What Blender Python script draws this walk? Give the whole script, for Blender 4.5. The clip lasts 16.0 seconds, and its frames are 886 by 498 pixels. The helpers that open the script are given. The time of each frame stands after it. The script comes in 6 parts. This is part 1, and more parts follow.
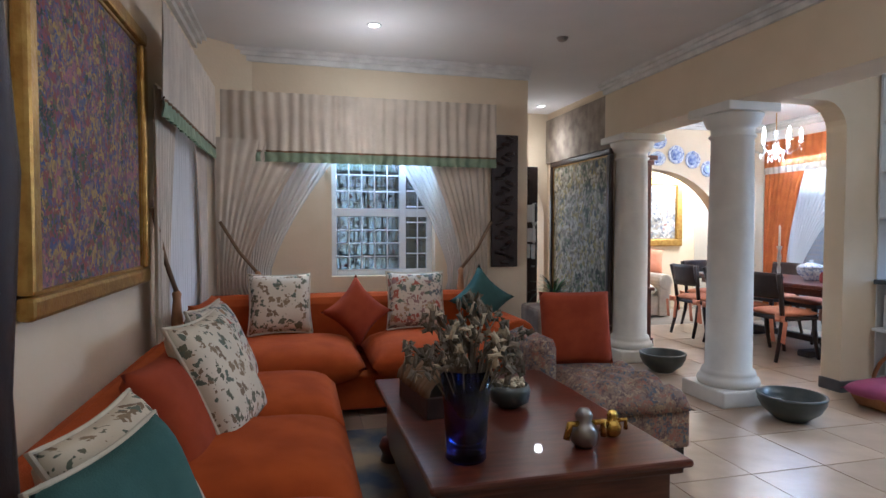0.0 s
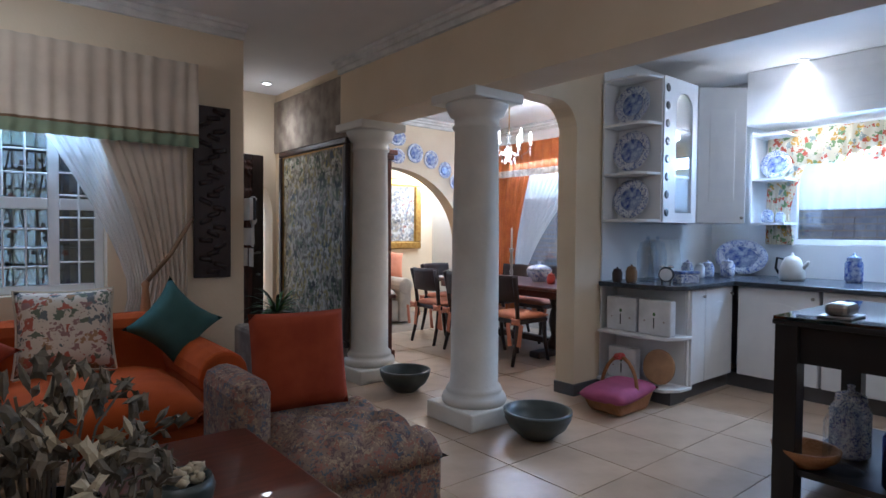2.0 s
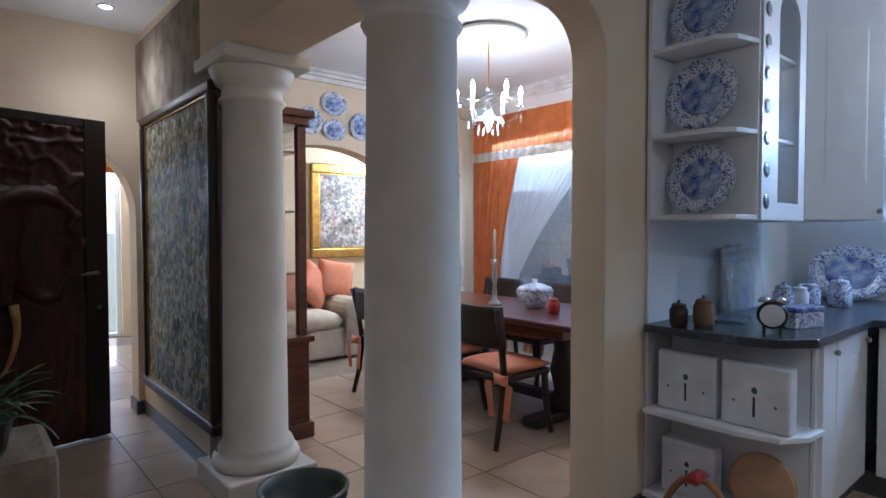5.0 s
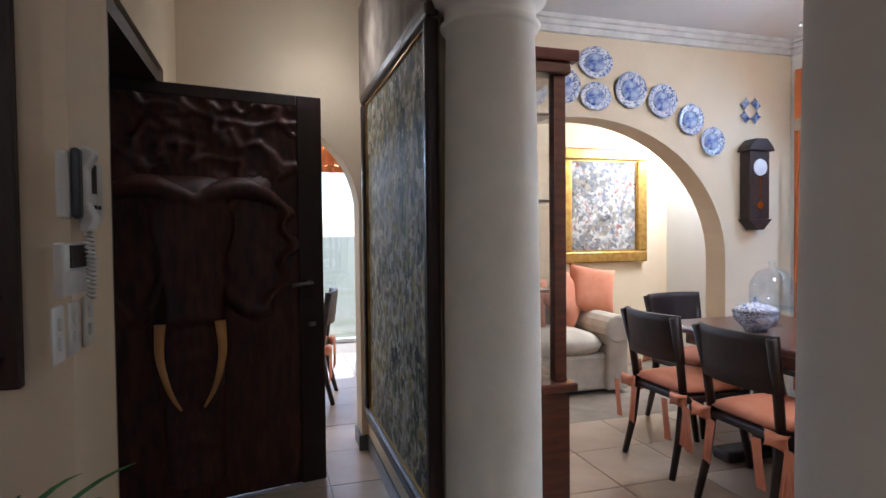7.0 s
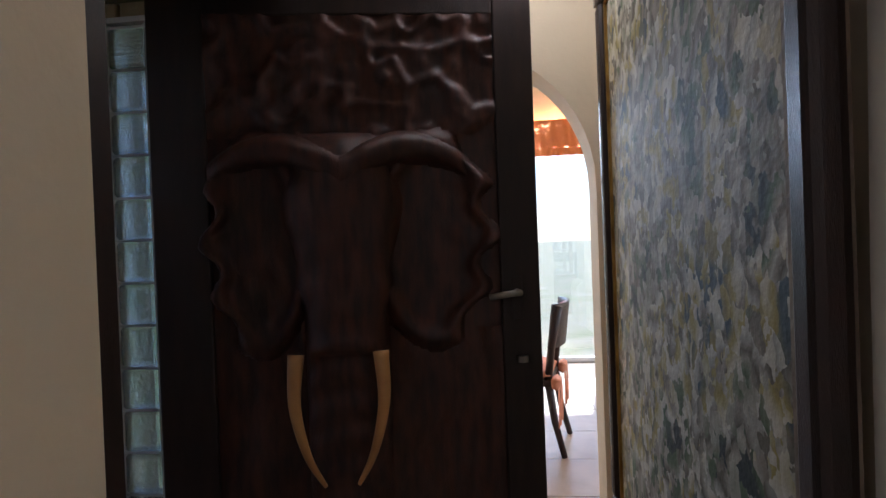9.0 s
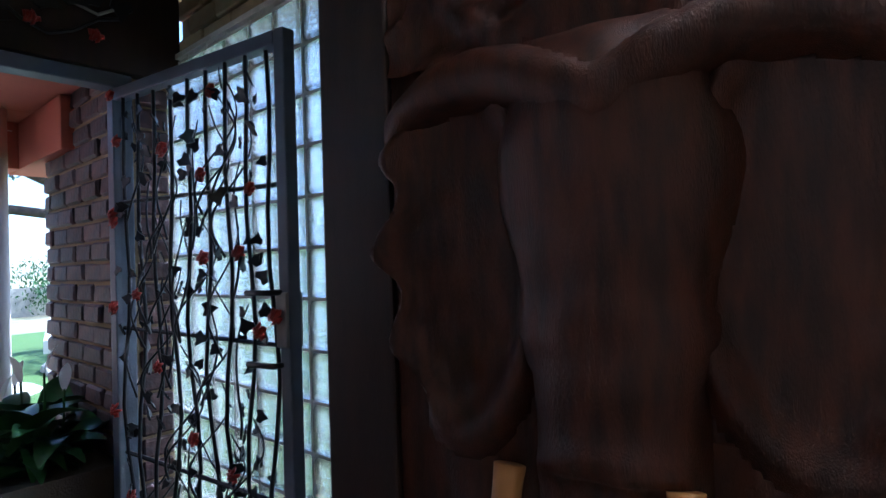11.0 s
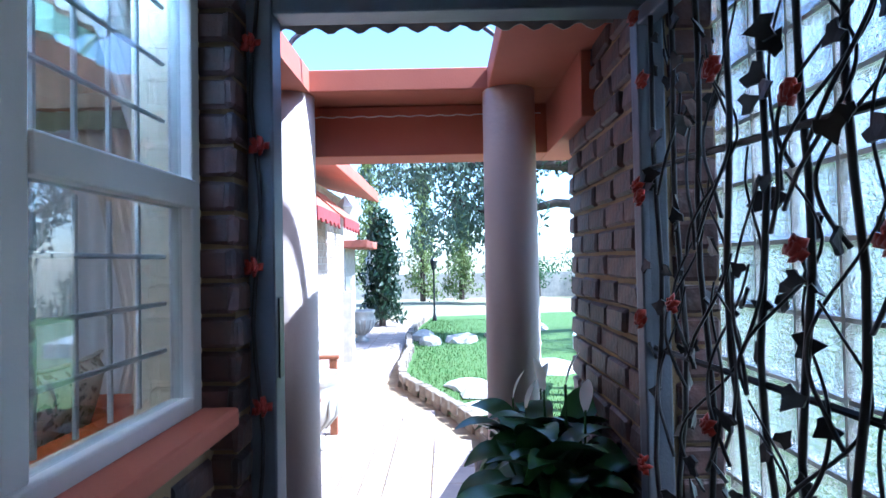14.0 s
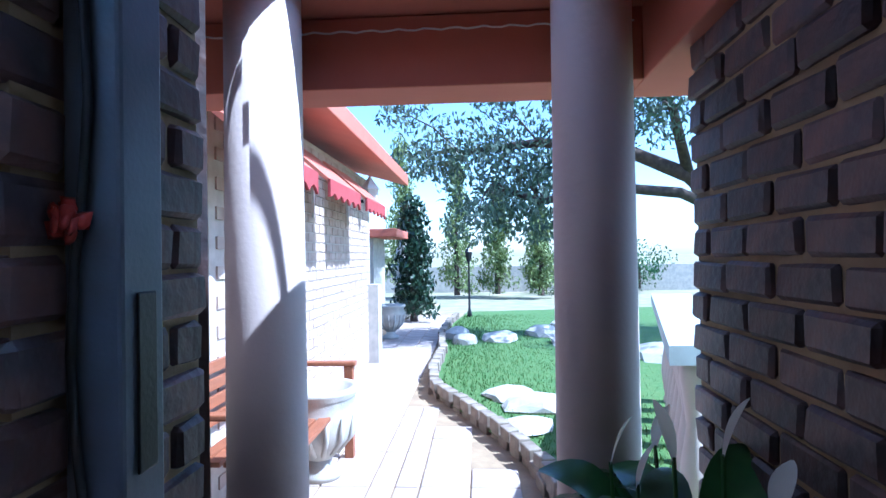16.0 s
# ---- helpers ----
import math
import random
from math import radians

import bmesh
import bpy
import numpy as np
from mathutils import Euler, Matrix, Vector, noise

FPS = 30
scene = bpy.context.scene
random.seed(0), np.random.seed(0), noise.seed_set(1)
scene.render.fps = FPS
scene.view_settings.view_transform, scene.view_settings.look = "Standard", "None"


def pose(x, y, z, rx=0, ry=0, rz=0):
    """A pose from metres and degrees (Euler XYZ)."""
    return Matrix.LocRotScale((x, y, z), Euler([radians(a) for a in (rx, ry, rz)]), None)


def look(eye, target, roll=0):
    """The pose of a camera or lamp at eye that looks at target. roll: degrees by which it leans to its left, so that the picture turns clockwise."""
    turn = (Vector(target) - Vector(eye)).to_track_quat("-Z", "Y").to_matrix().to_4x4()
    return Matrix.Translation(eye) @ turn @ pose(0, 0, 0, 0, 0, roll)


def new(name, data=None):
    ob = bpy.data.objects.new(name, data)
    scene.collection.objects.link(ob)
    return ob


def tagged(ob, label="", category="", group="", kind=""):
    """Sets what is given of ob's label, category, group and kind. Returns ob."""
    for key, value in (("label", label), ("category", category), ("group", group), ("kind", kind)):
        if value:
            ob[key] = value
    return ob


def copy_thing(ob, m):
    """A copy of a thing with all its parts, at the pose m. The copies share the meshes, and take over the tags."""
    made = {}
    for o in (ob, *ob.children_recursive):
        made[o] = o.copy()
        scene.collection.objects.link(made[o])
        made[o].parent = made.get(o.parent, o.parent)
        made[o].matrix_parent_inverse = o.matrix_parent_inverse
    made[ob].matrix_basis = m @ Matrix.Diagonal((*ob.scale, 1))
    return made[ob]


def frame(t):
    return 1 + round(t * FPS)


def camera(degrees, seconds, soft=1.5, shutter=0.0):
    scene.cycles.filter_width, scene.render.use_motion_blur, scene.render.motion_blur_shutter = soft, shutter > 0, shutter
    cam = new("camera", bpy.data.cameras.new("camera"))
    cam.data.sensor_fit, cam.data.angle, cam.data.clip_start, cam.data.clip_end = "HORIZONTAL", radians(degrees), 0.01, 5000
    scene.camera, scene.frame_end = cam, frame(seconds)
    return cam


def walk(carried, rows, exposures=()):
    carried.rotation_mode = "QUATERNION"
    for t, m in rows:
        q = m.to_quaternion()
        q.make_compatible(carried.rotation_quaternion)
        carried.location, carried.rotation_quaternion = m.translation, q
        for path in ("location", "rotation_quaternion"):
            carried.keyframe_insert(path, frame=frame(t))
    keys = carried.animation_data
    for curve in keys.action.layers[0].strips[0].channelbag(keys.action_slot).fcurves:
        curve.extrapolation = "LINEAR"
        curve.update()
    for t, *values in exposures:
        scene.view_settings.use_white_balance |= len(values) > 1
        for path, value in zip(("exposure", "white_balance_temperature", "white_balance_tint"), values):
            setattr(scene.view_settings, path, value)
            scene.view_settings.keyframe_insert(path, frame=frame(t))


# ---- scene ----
cam = camera(75.1, 16.0)
EXPOSURES = [(0, 1.3, 4900, 9), (1.5, 0.9, 4900, 10), (2.5, 0.55, 4700, 10), (6.0, 0.6, 4800, 10), (8.0, 0.8, 5100, 10), (10.5, 1.5, 4800, 11), (12.5, 2.1, 4700, 10), (14.5, 1.7, 4600, 9), (16.0, 1.4, 4400, 9)]
PATH = [
    (0, (1.35, 1.277, 1.301), (1.839, 3.215, 1.23), 0.1),
    (0.5, (1.381, 1.495, 1.301), (2.129, 3.349, 1.233), 0.4),
    (1, (1.506, 1.679, 1.298), (2.456, 3.438, 1.236), 0.4),
    (1.5, (1.684, 1.87, 1.296), (2.808, 3.523, 1.235), 0.4),
    (2, (1.866, 2.073, 1.286), (3.132, 3.62, 1.228), 0.5),
    (2.5, (2.143, 2.273, 1.304), (3.489, 3.75, 1.243), 0.4),
    (3, (2.428, 2.455, 1.299), (3.798, 3.911, 1.236), 0.2),
    (3.2, (2.541, 2.561, 1.3), (3.918, 4.011, 1.238), 0.2),
    (5.3, (3.473, 3.641, 1.333), (4.72, 5.204, 1.271), -0.2),
    (5.5, (3.526, 3.756, 1.324), (4.714, 5.363, 1.264), -0.2),
    (6, (3.686, 4.009, 1.316), (4.67, 5.749, 1.261), -0.5),
    (6.5, (3.783, 4.303, 1.313), (4.563, 6.144, 1.257), -0.5),
    (7, (3.865, 4.607, 1.316), (4.448, 6.519, 1.263), -0.6),
    (7.5, (3.938, 4.919, 1.298), (4.317, 6.882, 1.257), -0.8),
    (8, (3.959, 5.214, 1.295), (4.153, 7.204, 1.253), -0.9),
    (8.2, (3.978, 5.317, 1.283), (4.094, 7.314, 1.249), -1.1),
    (10.3, (4.077, 6.535, 1.214), (3.183, 8.324, 1.246), -2.6),
    (11, (3.928, 6.754, 1.235), (2.601, 8.25, 1.278), -1.8),
    (11.5, (3.813, 6.883, 1.255), (2.217, 8.087, 1.293), -2.1),
    (12, (3.706, 6.943, 1.261), (1.919, 7.839, 1.301), -1.8),
    (12.5, (3.565, 6.975, 1.276), (1.659, 7.579, 1.314), -1.8),
    (13, (3.431, 6.992, 1.267), (1.46, 7.326, 1.312), -1.3),
    (13.5, (3.247, 7.026, 1.27), (1.25, 7.133, 1.317), -1.2),
    (14, (3.093, 7.037, 1.261), (1.093, 7.028, 1.304), -1.1),
    (14.5, (2.879, 7.025, 1.223), (0.88, 6.96, 1.259), -0.8),
    (15, (2.645, 7.02, 1.203), (0.648, 6.925, 1.234), -0.8),
    (15.5, (2.404, 7.016, 1.21), (0.408, 6.893, 1.235), -0.9),
    (16, (2.187, 6.992, 1.209), (0.191, 6.865, 1.232), -0.9),
]
walk(cam, [(t, look(eye, target, roll)) for t, eye, target, roll in PATH], EXPOSURES)

# ---- daylight ----
SUN = Vector((0.12, 0.62, 0.77)).normalized()
world = bpy.data.worlds.new("sky")
scene.world = world
world.use_nodes = True
_nt = world.node_tree
_sky = _nt.nodes.new("ShaderNodeTexSky")
_sky.sky_type, _sky.sun_disc = "NISHITA", False
_sky.sun_elevation, _sky.sun_rotation = math.asin(SUN.z), math.atan2(SUN.x, SUN.y)
_nt.nodes["Background"].inputs[1].default_value = 0.15
_nt.links.new(_sky.outputs[0], _nt.nodes["Background"].inputs[0])
_l = bpy.data.lights.new("sun", "SUN")
_l.energy, _l.angle, _l.color = 5.0, radians(0.5), (1, 0.95, 0.86)
new("sun", _l).matrix_world = look(SUN * 30, (0, 0, 0))


def area(name, eye, target, w, h, watts, colour):
    d = bpy.data.lights.new(name, "AREA")
    d.shape, d.size, d.size_y, d.energy, d.color = "RECTANGLE", w, h, watts, colour
    new(name, d).matrix_world = look(eye, target)


def bulb(name, at, watts, colour, radius=0.05):
    d = bpy.data.lights.new(name, "POINT")
    d.energy, d.color, d.shadow_soft_size = watts, colour, radius
    new(name, d).location = at


WARM, COOL = (1.0, 0.86, 0.7), (0.62, 0.8, 1.0)
area("window_light_living", (2.0, 6.3, 2.05), (2.0, 4.5, 0.6), 0.9, 0.15, 7, COOL)
area("window_light_dining", (7.66, 6.55, 2.2), (5.8, 6.5, 0.3), 2.2, 0.15, 40, COOL)
area("window_light_kitchen", (7.68, 3.4, 2.02), (5.5, 3.0, 0.4), 1.5, 0.12, 34, COOL)
area("window_light_kitchen_upper", (7.93, 3.4, 1.82), (5.0, 3.4, 1.6), 1.5, 0.5, 9, COOL)
area("window_light_lounge", (4.0, 11.5, 2.3), (4.2, 8.6, 0.6), 1.8, 0.15, 60, (0.9, 0.95, 1.0))
# added fill for the lounge; the wall behind it has no window
area("window_light_lounge_side", (7.6, 8.9, 2.2), (6.0, 9.2, 0.9), 0.9, 0.3, 30, (1, 0.93, 0.82))
DOWN = [(1.89, 5.43), (2.1, 3.0), (2.0, 0.9), (3.7, 2.2), (4.15, 7.65), (5.6, 2.6), (7.25, 3.94)]
for _x, _y in DOWN:
    _d = bpy.data.lights.new("downlight_lamp", "SPOT")
    _d.energy, _d.color, _d.spot_size, _d.spot_blend, _d.shadow_soft_size = (7 if _x < 4.3 and _y < 7 else (6 if _y > 7 else (28 if _x < 7 else 8))), (WARM if _x < 5 else (1, 0.88, 0.74)), radians(125), 0.9, 0.04
    new("downlight_lamp", _d).location = (_x, _y, 2.72)
    # added fill point under each downlight, no fitting hangs there
    bulb("downlight_spill", (_x, _y, 2.25), 3.6 if _x < 4.3 and _y < 7 else (2.5 if _y > 7 else 7), WARM if _x < 5 else (1, 0.88, 0.74))
bulb("chandelier_lamp", (6.35, 6.45, 2.12), 30, WARM, 0.15)

# ---- materials ----


def mat(name, a, b=None, rough=0.6, metal=0.0, scale=8.0, bump=0.15, fine=120.0, sheen=0.0, coat=0.0, rnd=0.0, stretch=(1, 1, 1), spec=0.5):
    """Two-tone noise colour, fine grain relief; rnd varies the brightness from object to object."""
    m = bpy.data.materials.new(name)
    m.use_nodes = True
    n, l = m.node_tree.nodes, m.node_tree.links
    p = n["Principled BSDF"]
    p.inputs["Roughness"].default_value, p.inputs["Metallic"].default_value = rough, metal
    p.inputs["Sheen Weight"].default_value, p.inputs["Coat Weight"].default_value = sheen, coat
    p.inputs["Specular IOR Level"].default_value = spec
    b = b or tuple(c * 0.8 for c in a)
    tc, mp = n.new("ShaderNodeTexCoord"), n.new("ShaderNodeMapping")
    mp.inputs["Scale"].default_value = stretch
    l.new(tc.outputs["Object"], mp.inputs[0])
    n1, n2 = n.new("ShaderNodeTexNoise"), n.new("ShaderNodeTexNoise")
    n1.inputs["Scale"].default_value, n2.inputs["Scale"].default_value = scale, fine
    n1.inputs["Detail"].default_value = 6
    mix = n.new("ShaderNodeMix")
    mix.data_type = "RGBA"
    mix.inputs[6].default_value, mix.inputs[7].default_value = (*a, 1), (*b, 1)
    ramp = n.new("ShaderNodeValToRGB")
    ramp.color_ramp.elements[0].position, ramp.color_ramp.elements[1].position = 0.35, 0.65
    for x in (n1, n2):
        l.new(mp.outputs[0], x.inputs["Vector"])
    l.new(n1.outputs[0], ramp.inputs[0])
    l.new(ramp.outputs[0], mix.inputs[0])
    out = mix.outputs[2]
    if rnd:
        oi, hsv, mr = n.new("ShaderNodeObjectInfo"), n.new("ShaderNodeHueSaturation"), n.new("ShaderNodeMapRange")
        mr.inputs["To Min"].default_value, mr.inputs["To Max"].default_value = 1 - rnd, 1 + rnd
        l.new(oi.outputs["Random"], mr.inputs[0])
        l.new(mr.outputs[0], hsv.inputs["Value"])
        l.new(out, hsv.inputs["Color"])
        out = hsv.outputs[0]
    l.new(out, p.inputs["Base Color"])
    bp = n.new("ShaderNodeBump")
    bp.inputs["Strength"].default_value, bp.inputs["Distance"].default_value = bump, 0.004
    l.new(n2.outputs[0], bp.inputs["Height"])
    l.new(bp.outputs[0], p.inputs["Normal"])
    return m


def pattern(name, base, spots, scale=12.0, cover=0.36, rough=0.8, bump=0.1, warp=0.12, coords="Object"):
    """Printed motifs: blots of several colours scattered on a base colour."""
    m = mat(name, base, tuple(c * 0.93 for c in base), rough=rough, bump=bump)
    n, l = m.node_tree.nodes, m.node_tree.links
    p = n["Principled BSDF"]
    src = p.inputs["Base Color"].links[0].from_socket
    tc, no, add = n.new("ShaderNodeTexCoord"), n.new("ShaderNodeTexNoise"), n.new("ShaderNodeVectorMath")
    no.inputs["Scale"].default_value = scale * 1.6
    sc = n.new("ShaderNodeVectorMath")
    sc.operation, sc.inputs[3].default_value = "SCALE", warp
    l.new(no.outputs["Color"], sc.inputs[0])
    l.new(tc.outputs[coords], no.inputs["Vector"])
    l.new(tc.outputs[coords], add.inputs[0])
    l.new(sc.outputs[0], add.inputs[1])
    v = n.new("ShaderNodeTexVoronoi")
    v.inputs["Scale"].default_value = scale
    l.new(add.outputs[0], v.inputs["Vector"])
    ramp = n.new("ShaderNodeValToRGB")
    ramp.color_ramp.interpolation = "CONSTANT"
    e = ramp.color_ramp.elements
    e[0].color = (*spots[0], 1)
    e[1].position, e[1].color = 1 / len(spots), (*spots[1 % len(spots)], 1)
    for i, s in enumerate(spots[2:], 2):
        e.new(i / len(spots)).color = (*s, 1)
    sep = n.new("ShaderNodeSeparateColor")
    l.new(v.outputs["Color"], sep.inputs[0])
    l.new(sep.outputs[0], ramp.inputs[0])
    cut = n.new("ShaderNodeMapRange")
    cut.inputs["From Min"].default_value, cut.inputs["From Max"].default_value = cover, cover * 1.12
    cut.inputs["To Min"].default_value, cut.inputs["To Max"].default_value = 1, 0
    l.new(v.outputs["Distance"], cut.inputs[0])
    mix = n.new("ShaderNodeMix")
    mix.data_type = "RGBA"
    l.new(cut.outputs[0], mix.inputs[0])
    l.new(src, mix.inputs[6])
    l.new(ramp.outputs[0], mix.inputs[7])
    l.new(mix.outputs[2], p.inputs["Base Color"])
    return m


def canvas(name, stops, scale, stretch=(1, 1, 1), detail=5):
    """Painted canvas: dabs of a row of colours."""
    m = mat(name, (0.3, 0.3, 0.3), rough=0.75, bump=0.5, fine=60)
    n, l = m.node_tree.nodes, m.node_tree.links
    tc, mp, no, ramp, vo, ad = (n.new("ShaderNode" + k) for k in ("TexCoord", "Mapping", "TexNoise", "ValToRGB", "TexVoronoi", "Math"))
    sep, wp, vm = n.new("ShaderNodeSeparateColor"), n.new("ShaderNodeTexNoise"), n.new("ShaderNodeVectorMath")
    mp.inputs["Scale"].default_value = stretch
    no.inputs["Scale"].default_value, no.inputs["Detail"].default_value = scale * 0.45, 2
    vo.inputs["Scale"].default_value, wp.inputs["Scale"].default_value = scale * 3.2, scale * 4
    vm.operation, vm.inputs[1].default_value = "MULTIPLY_ADD", (0.08, 0.08, 0.08)
    l.new(tc.outputs["Object"], mp.inputs[0])
    l.new(mp.outputs[0], no.inputs["Vector"])
    l.new(mp.outputs[0], wp.inputs["Vector"])
    l.new(wp.outputs["Color"], vm.inputs[0])
    l.new(mp.outputs[0], vm.inputs[2])
    l.new(vm.outputs[0], vo.inputs["Vector"])
    l.new(vo.outputs["Color"], sep.inputs[0])
    ad.operation, ad.inputs[1].default_value = "MULTIPLY_ADD", 0.3
    l.new(sep.outputs[0], ad.inputs[0])
    sub = n.new("ShaderNodeMath")
    sub.operation, sub.inputs[1].default_value = "SUBTRACT", 0.15
    l.new(no.outputs[0], sub.inputs[0])
    l.new(sub.outputs[0], ad.inputs[2])
    l.new(ad.outputs[0], ramp.inputs[0])
    e = ramp.color_ramp.elements
    for i, c in enumerate(stops):
        at = 0.28 + 0.44 * i / (len(stops) - 1)
        k = e[i] if i < 2 else e.new(at)
        k.position, k.color = at, (*c, 1)
    l.new(ramp.outputs[0], n["Principled BSDF"].inputs["Base Color"])
    return m


def glass(name, tint=(1, 1, 1), rough=0.0, ior=1.45, thin=True, gloss=0.1):
    m = bpy.data.materials.new(name)
    m.use_nodes = True
    n, l = m.node_tree.nodes, m.node_tree.links
    p = n["Principled BSDF"]
    p.inputs["Base Color"].default_value = (*tint, 1)
    p.inputs["Roughness"].default_value = rough
    if thin:
        mix, tr = n.new("ShaderNodeMixShader"), n.new("ShaderNodeBsdfTransparent")
        mix.inputs[0].default_value = gloss
        gl = n.new("ShaderNodeBsdfGlossy")
        gl.inputs["Roughness"].default_value = rough
        tr.inputs[0].default_value = (*tint, 1)
        l.new(tr.outputs[0], mix.inputs[1])
        l.new(gl.outputs[0], mix.inputs[2])
        l.new(mix.outputs[0], n["Material Output"].inputs[0])
    else:
        p.inputs["Transmission Weight"].default_value, p.inputs["IOR"].default_value = 1, ior
    return m


def sheer(name, colour, clear=0.35):
    m = bpy.data.materials.new(name)
    m.use_nodes = True
    n, l = m.node_tree.nodes, m.node_tree.links
    mix, tr, add = n.new("ShaderNodeMixShader"), n.new("ShaderNodeBsdfTransparent"), n.new("ShaderNodeMixShader")
    df, tl = n.new("ShaderNodeBsdfDiffuse"), n.new("ShaderNodeBsdfTranslucent")
    df.inputs[0].default_value = tl.inputs[0].default_value = (*colour, 1)
    add.inputs[0].default_value = 0.5
    l.new(df.outputs[0], add.inputs[1])
    l.new(tl.outputs[0], add.inputs[2])
    mix.inputs[0].default_value = clear
    l.new(add.outputs[0], mix.inputs[1])
    l.new(tr.outputs[0], mix.inputs[2])
    l.new(mix.outputs[0], n["Material Output"].inputs[0])
    return m


def glow(name, colour, power):
    m = bpy.data.materials.new(name)
    m.use_nodes = True
    p = m.node_tree.nodes["Principled BSDF"]
    p.inputs["Base Color"].default_value = (*colour, 1)
    p.inputs["Emission Color"].default_value, p.inputs["Emission Strength"].default_value = (*colour, 1), power
    return m


PLASTER = mat("cream_plaster", (0.72, 0.6, 0.43), (0.68, 0.56, 0.39), rough=0.85, scale=3, bump=0.25, fine=45)
CEIL = mat("ceiling_paint", (0.72, 0.7, 0.68), (0.68, 0.66, 0.64), rough=0.9, scale=2)
KWALL = mat("kitchen_white", (0.78, 0.78, 0.77), (0.74, 0.74, 0.73), rough=0.5, scale=2)
COLUMN = mat("column_paint", (0.74, 0.71, 0.64), (0.66, 0.63, 0.57), rough=0.6, scale=5, bump=0.3, fine=30)
TILE = mat("beige_floor_tile", (0.5, 0.38, 0.27), (0.42, 0.31, 0.21), rough=0.3, scale=5, bump=0.05, rnd=0.06)
GROUT = mat("grout", (0.3, 0.24, 0.18), rough=0.9)
SKIRT = mat("grey_skirting_tile", (0.1, 0.1, 0.11), rough=0.4)
ORANGE = mat("burnt_orange_fabric", (0.44, 0.085, 0.012), (0.34, 0.058, 0.009), rough=0.9, scale=6, bump=0.6, fine=260, spec=0.2)
RUSTF = mat("rust_fabric", (0.34, 0.062, 0.02), (0.27, 0.045, 0.016), rough=0.9, bump=0.5, fine=260, spec=0.2)
TEAL = mat("teal_fabric", (0.06, 0.125, 0.115), (0.045, 0.1, 0.09), rough=0.9, bump=0.5, fine=260, spec=0.2)
PIPING = mat("cream_piping", (0.6, 0.52, 0.38), rough=0.8)
FLORAL = pattern("floral_print", (0.66, 0.57, 0.42), [(0.13, 0.12, 0.07), (0.2, 0.13, 0.07), (0.12, 0.13, 0.09), (0.25, 0.17, 0.09)], 17, 0.37)
FLORAL2 = pattern("rose_print", (0.62, 0.54, 0.42), [(0.36, 0.1, 0.06), (0.14, 0.15, 0.15), (0.33, 0.2, 0.1), (0.13, 0.15, 0.1), (0.28, 0.16, 0.14)], 19, 0.44)
TAPESTRY = pattern("tapestry_print", (0.25, 0.17, 0.12), [(0.13, 0.08, 0.07), (0.36, 0.26, 0.16), (0.1, 0.11, 0.13), (0.28, 0.12, 0.08)], 30, 0.5, bump=0.5)
MAHOG = mat("mahogany", (0.12, 0.03, 0.015), (0.06, 0.014, 0.008), rough=0.28, scale=5, stretch=(1, 8, 8), bump=0.05, coat=0.3)
DARKW = mat("dark_wood", (0.03, 0.013, 0.009), (0.017, 0.008, 0.006), rough=0.45, scale=6, stretch=(6, 6, 1), bump=0.3)
CARVED = mat("carved_wood", (0.085, 0.024, 0.012), (0.03, 0.01, 0.007), rough=0.42, scale=7, stretch=(5, 5, 1), bump=0.5, fine=90)
BLACKW = mat("black_wood", (0.014, 0.012, 0.011), rough=0.35)
IVORY = mat("carved_tusk", (0.62, 0.33, 0.11), (0.5, 0.23, 0.07), rough=0.4, scale=10)
GOLD = mat("gilt_frame", (0.5, 0.32, 0.08), (0.36, 0.2, 0.05), rough=0.35, metal=0.8, scale=20, bump=0.5, fine=80)
GOLDL = mat("gilt_lacquer", (0.65, 0.4, 0.08), rough=0.25, metal=1)
CREAMC = mat("cream_curtain", (0.62, 0.53, 0.42), rough=0.9, scale=4, bump=0.4, fine=300)
GREENB = mat("green_band", (0.25, 0.31, 0.2), rough=0.9)
BROWNB = mat("brown_braid", (0.2, 0.12, 0.06), rough=0.9)
ORANGEC = mat("orange_curtain", (0.56, 0.17, 0.035), (0.48, 0.13, 0.03), rough=0.85, bump=0.4, fine=260)
PRINTC = pattern("kitchen_print", (0.7, 0.63, 0.46), [(0.5, 0.1, 0.05), (0.2, 0.3, 0.12), (0.55, 0.32, 0.06), (0.3, 0.34, 0.3)], 16, 0.4)
SHEER = sheer("sheer_voile", (0.85, 0.83, 0.8))
WHITE = mat("white_enamel", (0.76, 0.76, 0.76), (0.72, 0.72, 0.73), rough=0.35)
WTRIM = mat("white_trim", (0.74, 0.72, 0.68), rough=0.5)
COUNTER = mat("dark_worktop", (0.055, 0.06, 0.07), (0.03, 0.033, 0.04), rough=0.25, scale=60)
CHINA = pattern("blue_china", (0.7, 0.72, 0.76), [(0.05, 0.09, 0.33), (0.1, 0.16, 0.42), (0.03, 0.06, 0.24)], 40, 0.42, rough=0.15, bump=0.0)
CHINAB = mat("china_white", (0.75, 0.76, 0.78), rough=0.15, bump=0)
CHINAD = mat("china_blue", (0.04, 0.075, 0.32), (0.42, 0.48, 0.62), rough=0.15, scale=32, bump=0)
BOWLM = mat("dark_green_pot", (0.06, 0.07, 0.062), (0.035, 0.045, 0.042), rough=0.35, scale=9)
STONE = mat("rough_stone", (0.3, 0.25, 0.19), (0.17, 0.13, 0.1), rough=0.9, scale=7, bump=1.0, fine=40, rnd=0.15)
BRICK = mat("clinker_brick", (0.115, 0.058, 0.052), (0.045, 0.036, 0.046), rough=0.55, scale=11, bump=1.0, fine=38, rnd=0.4)
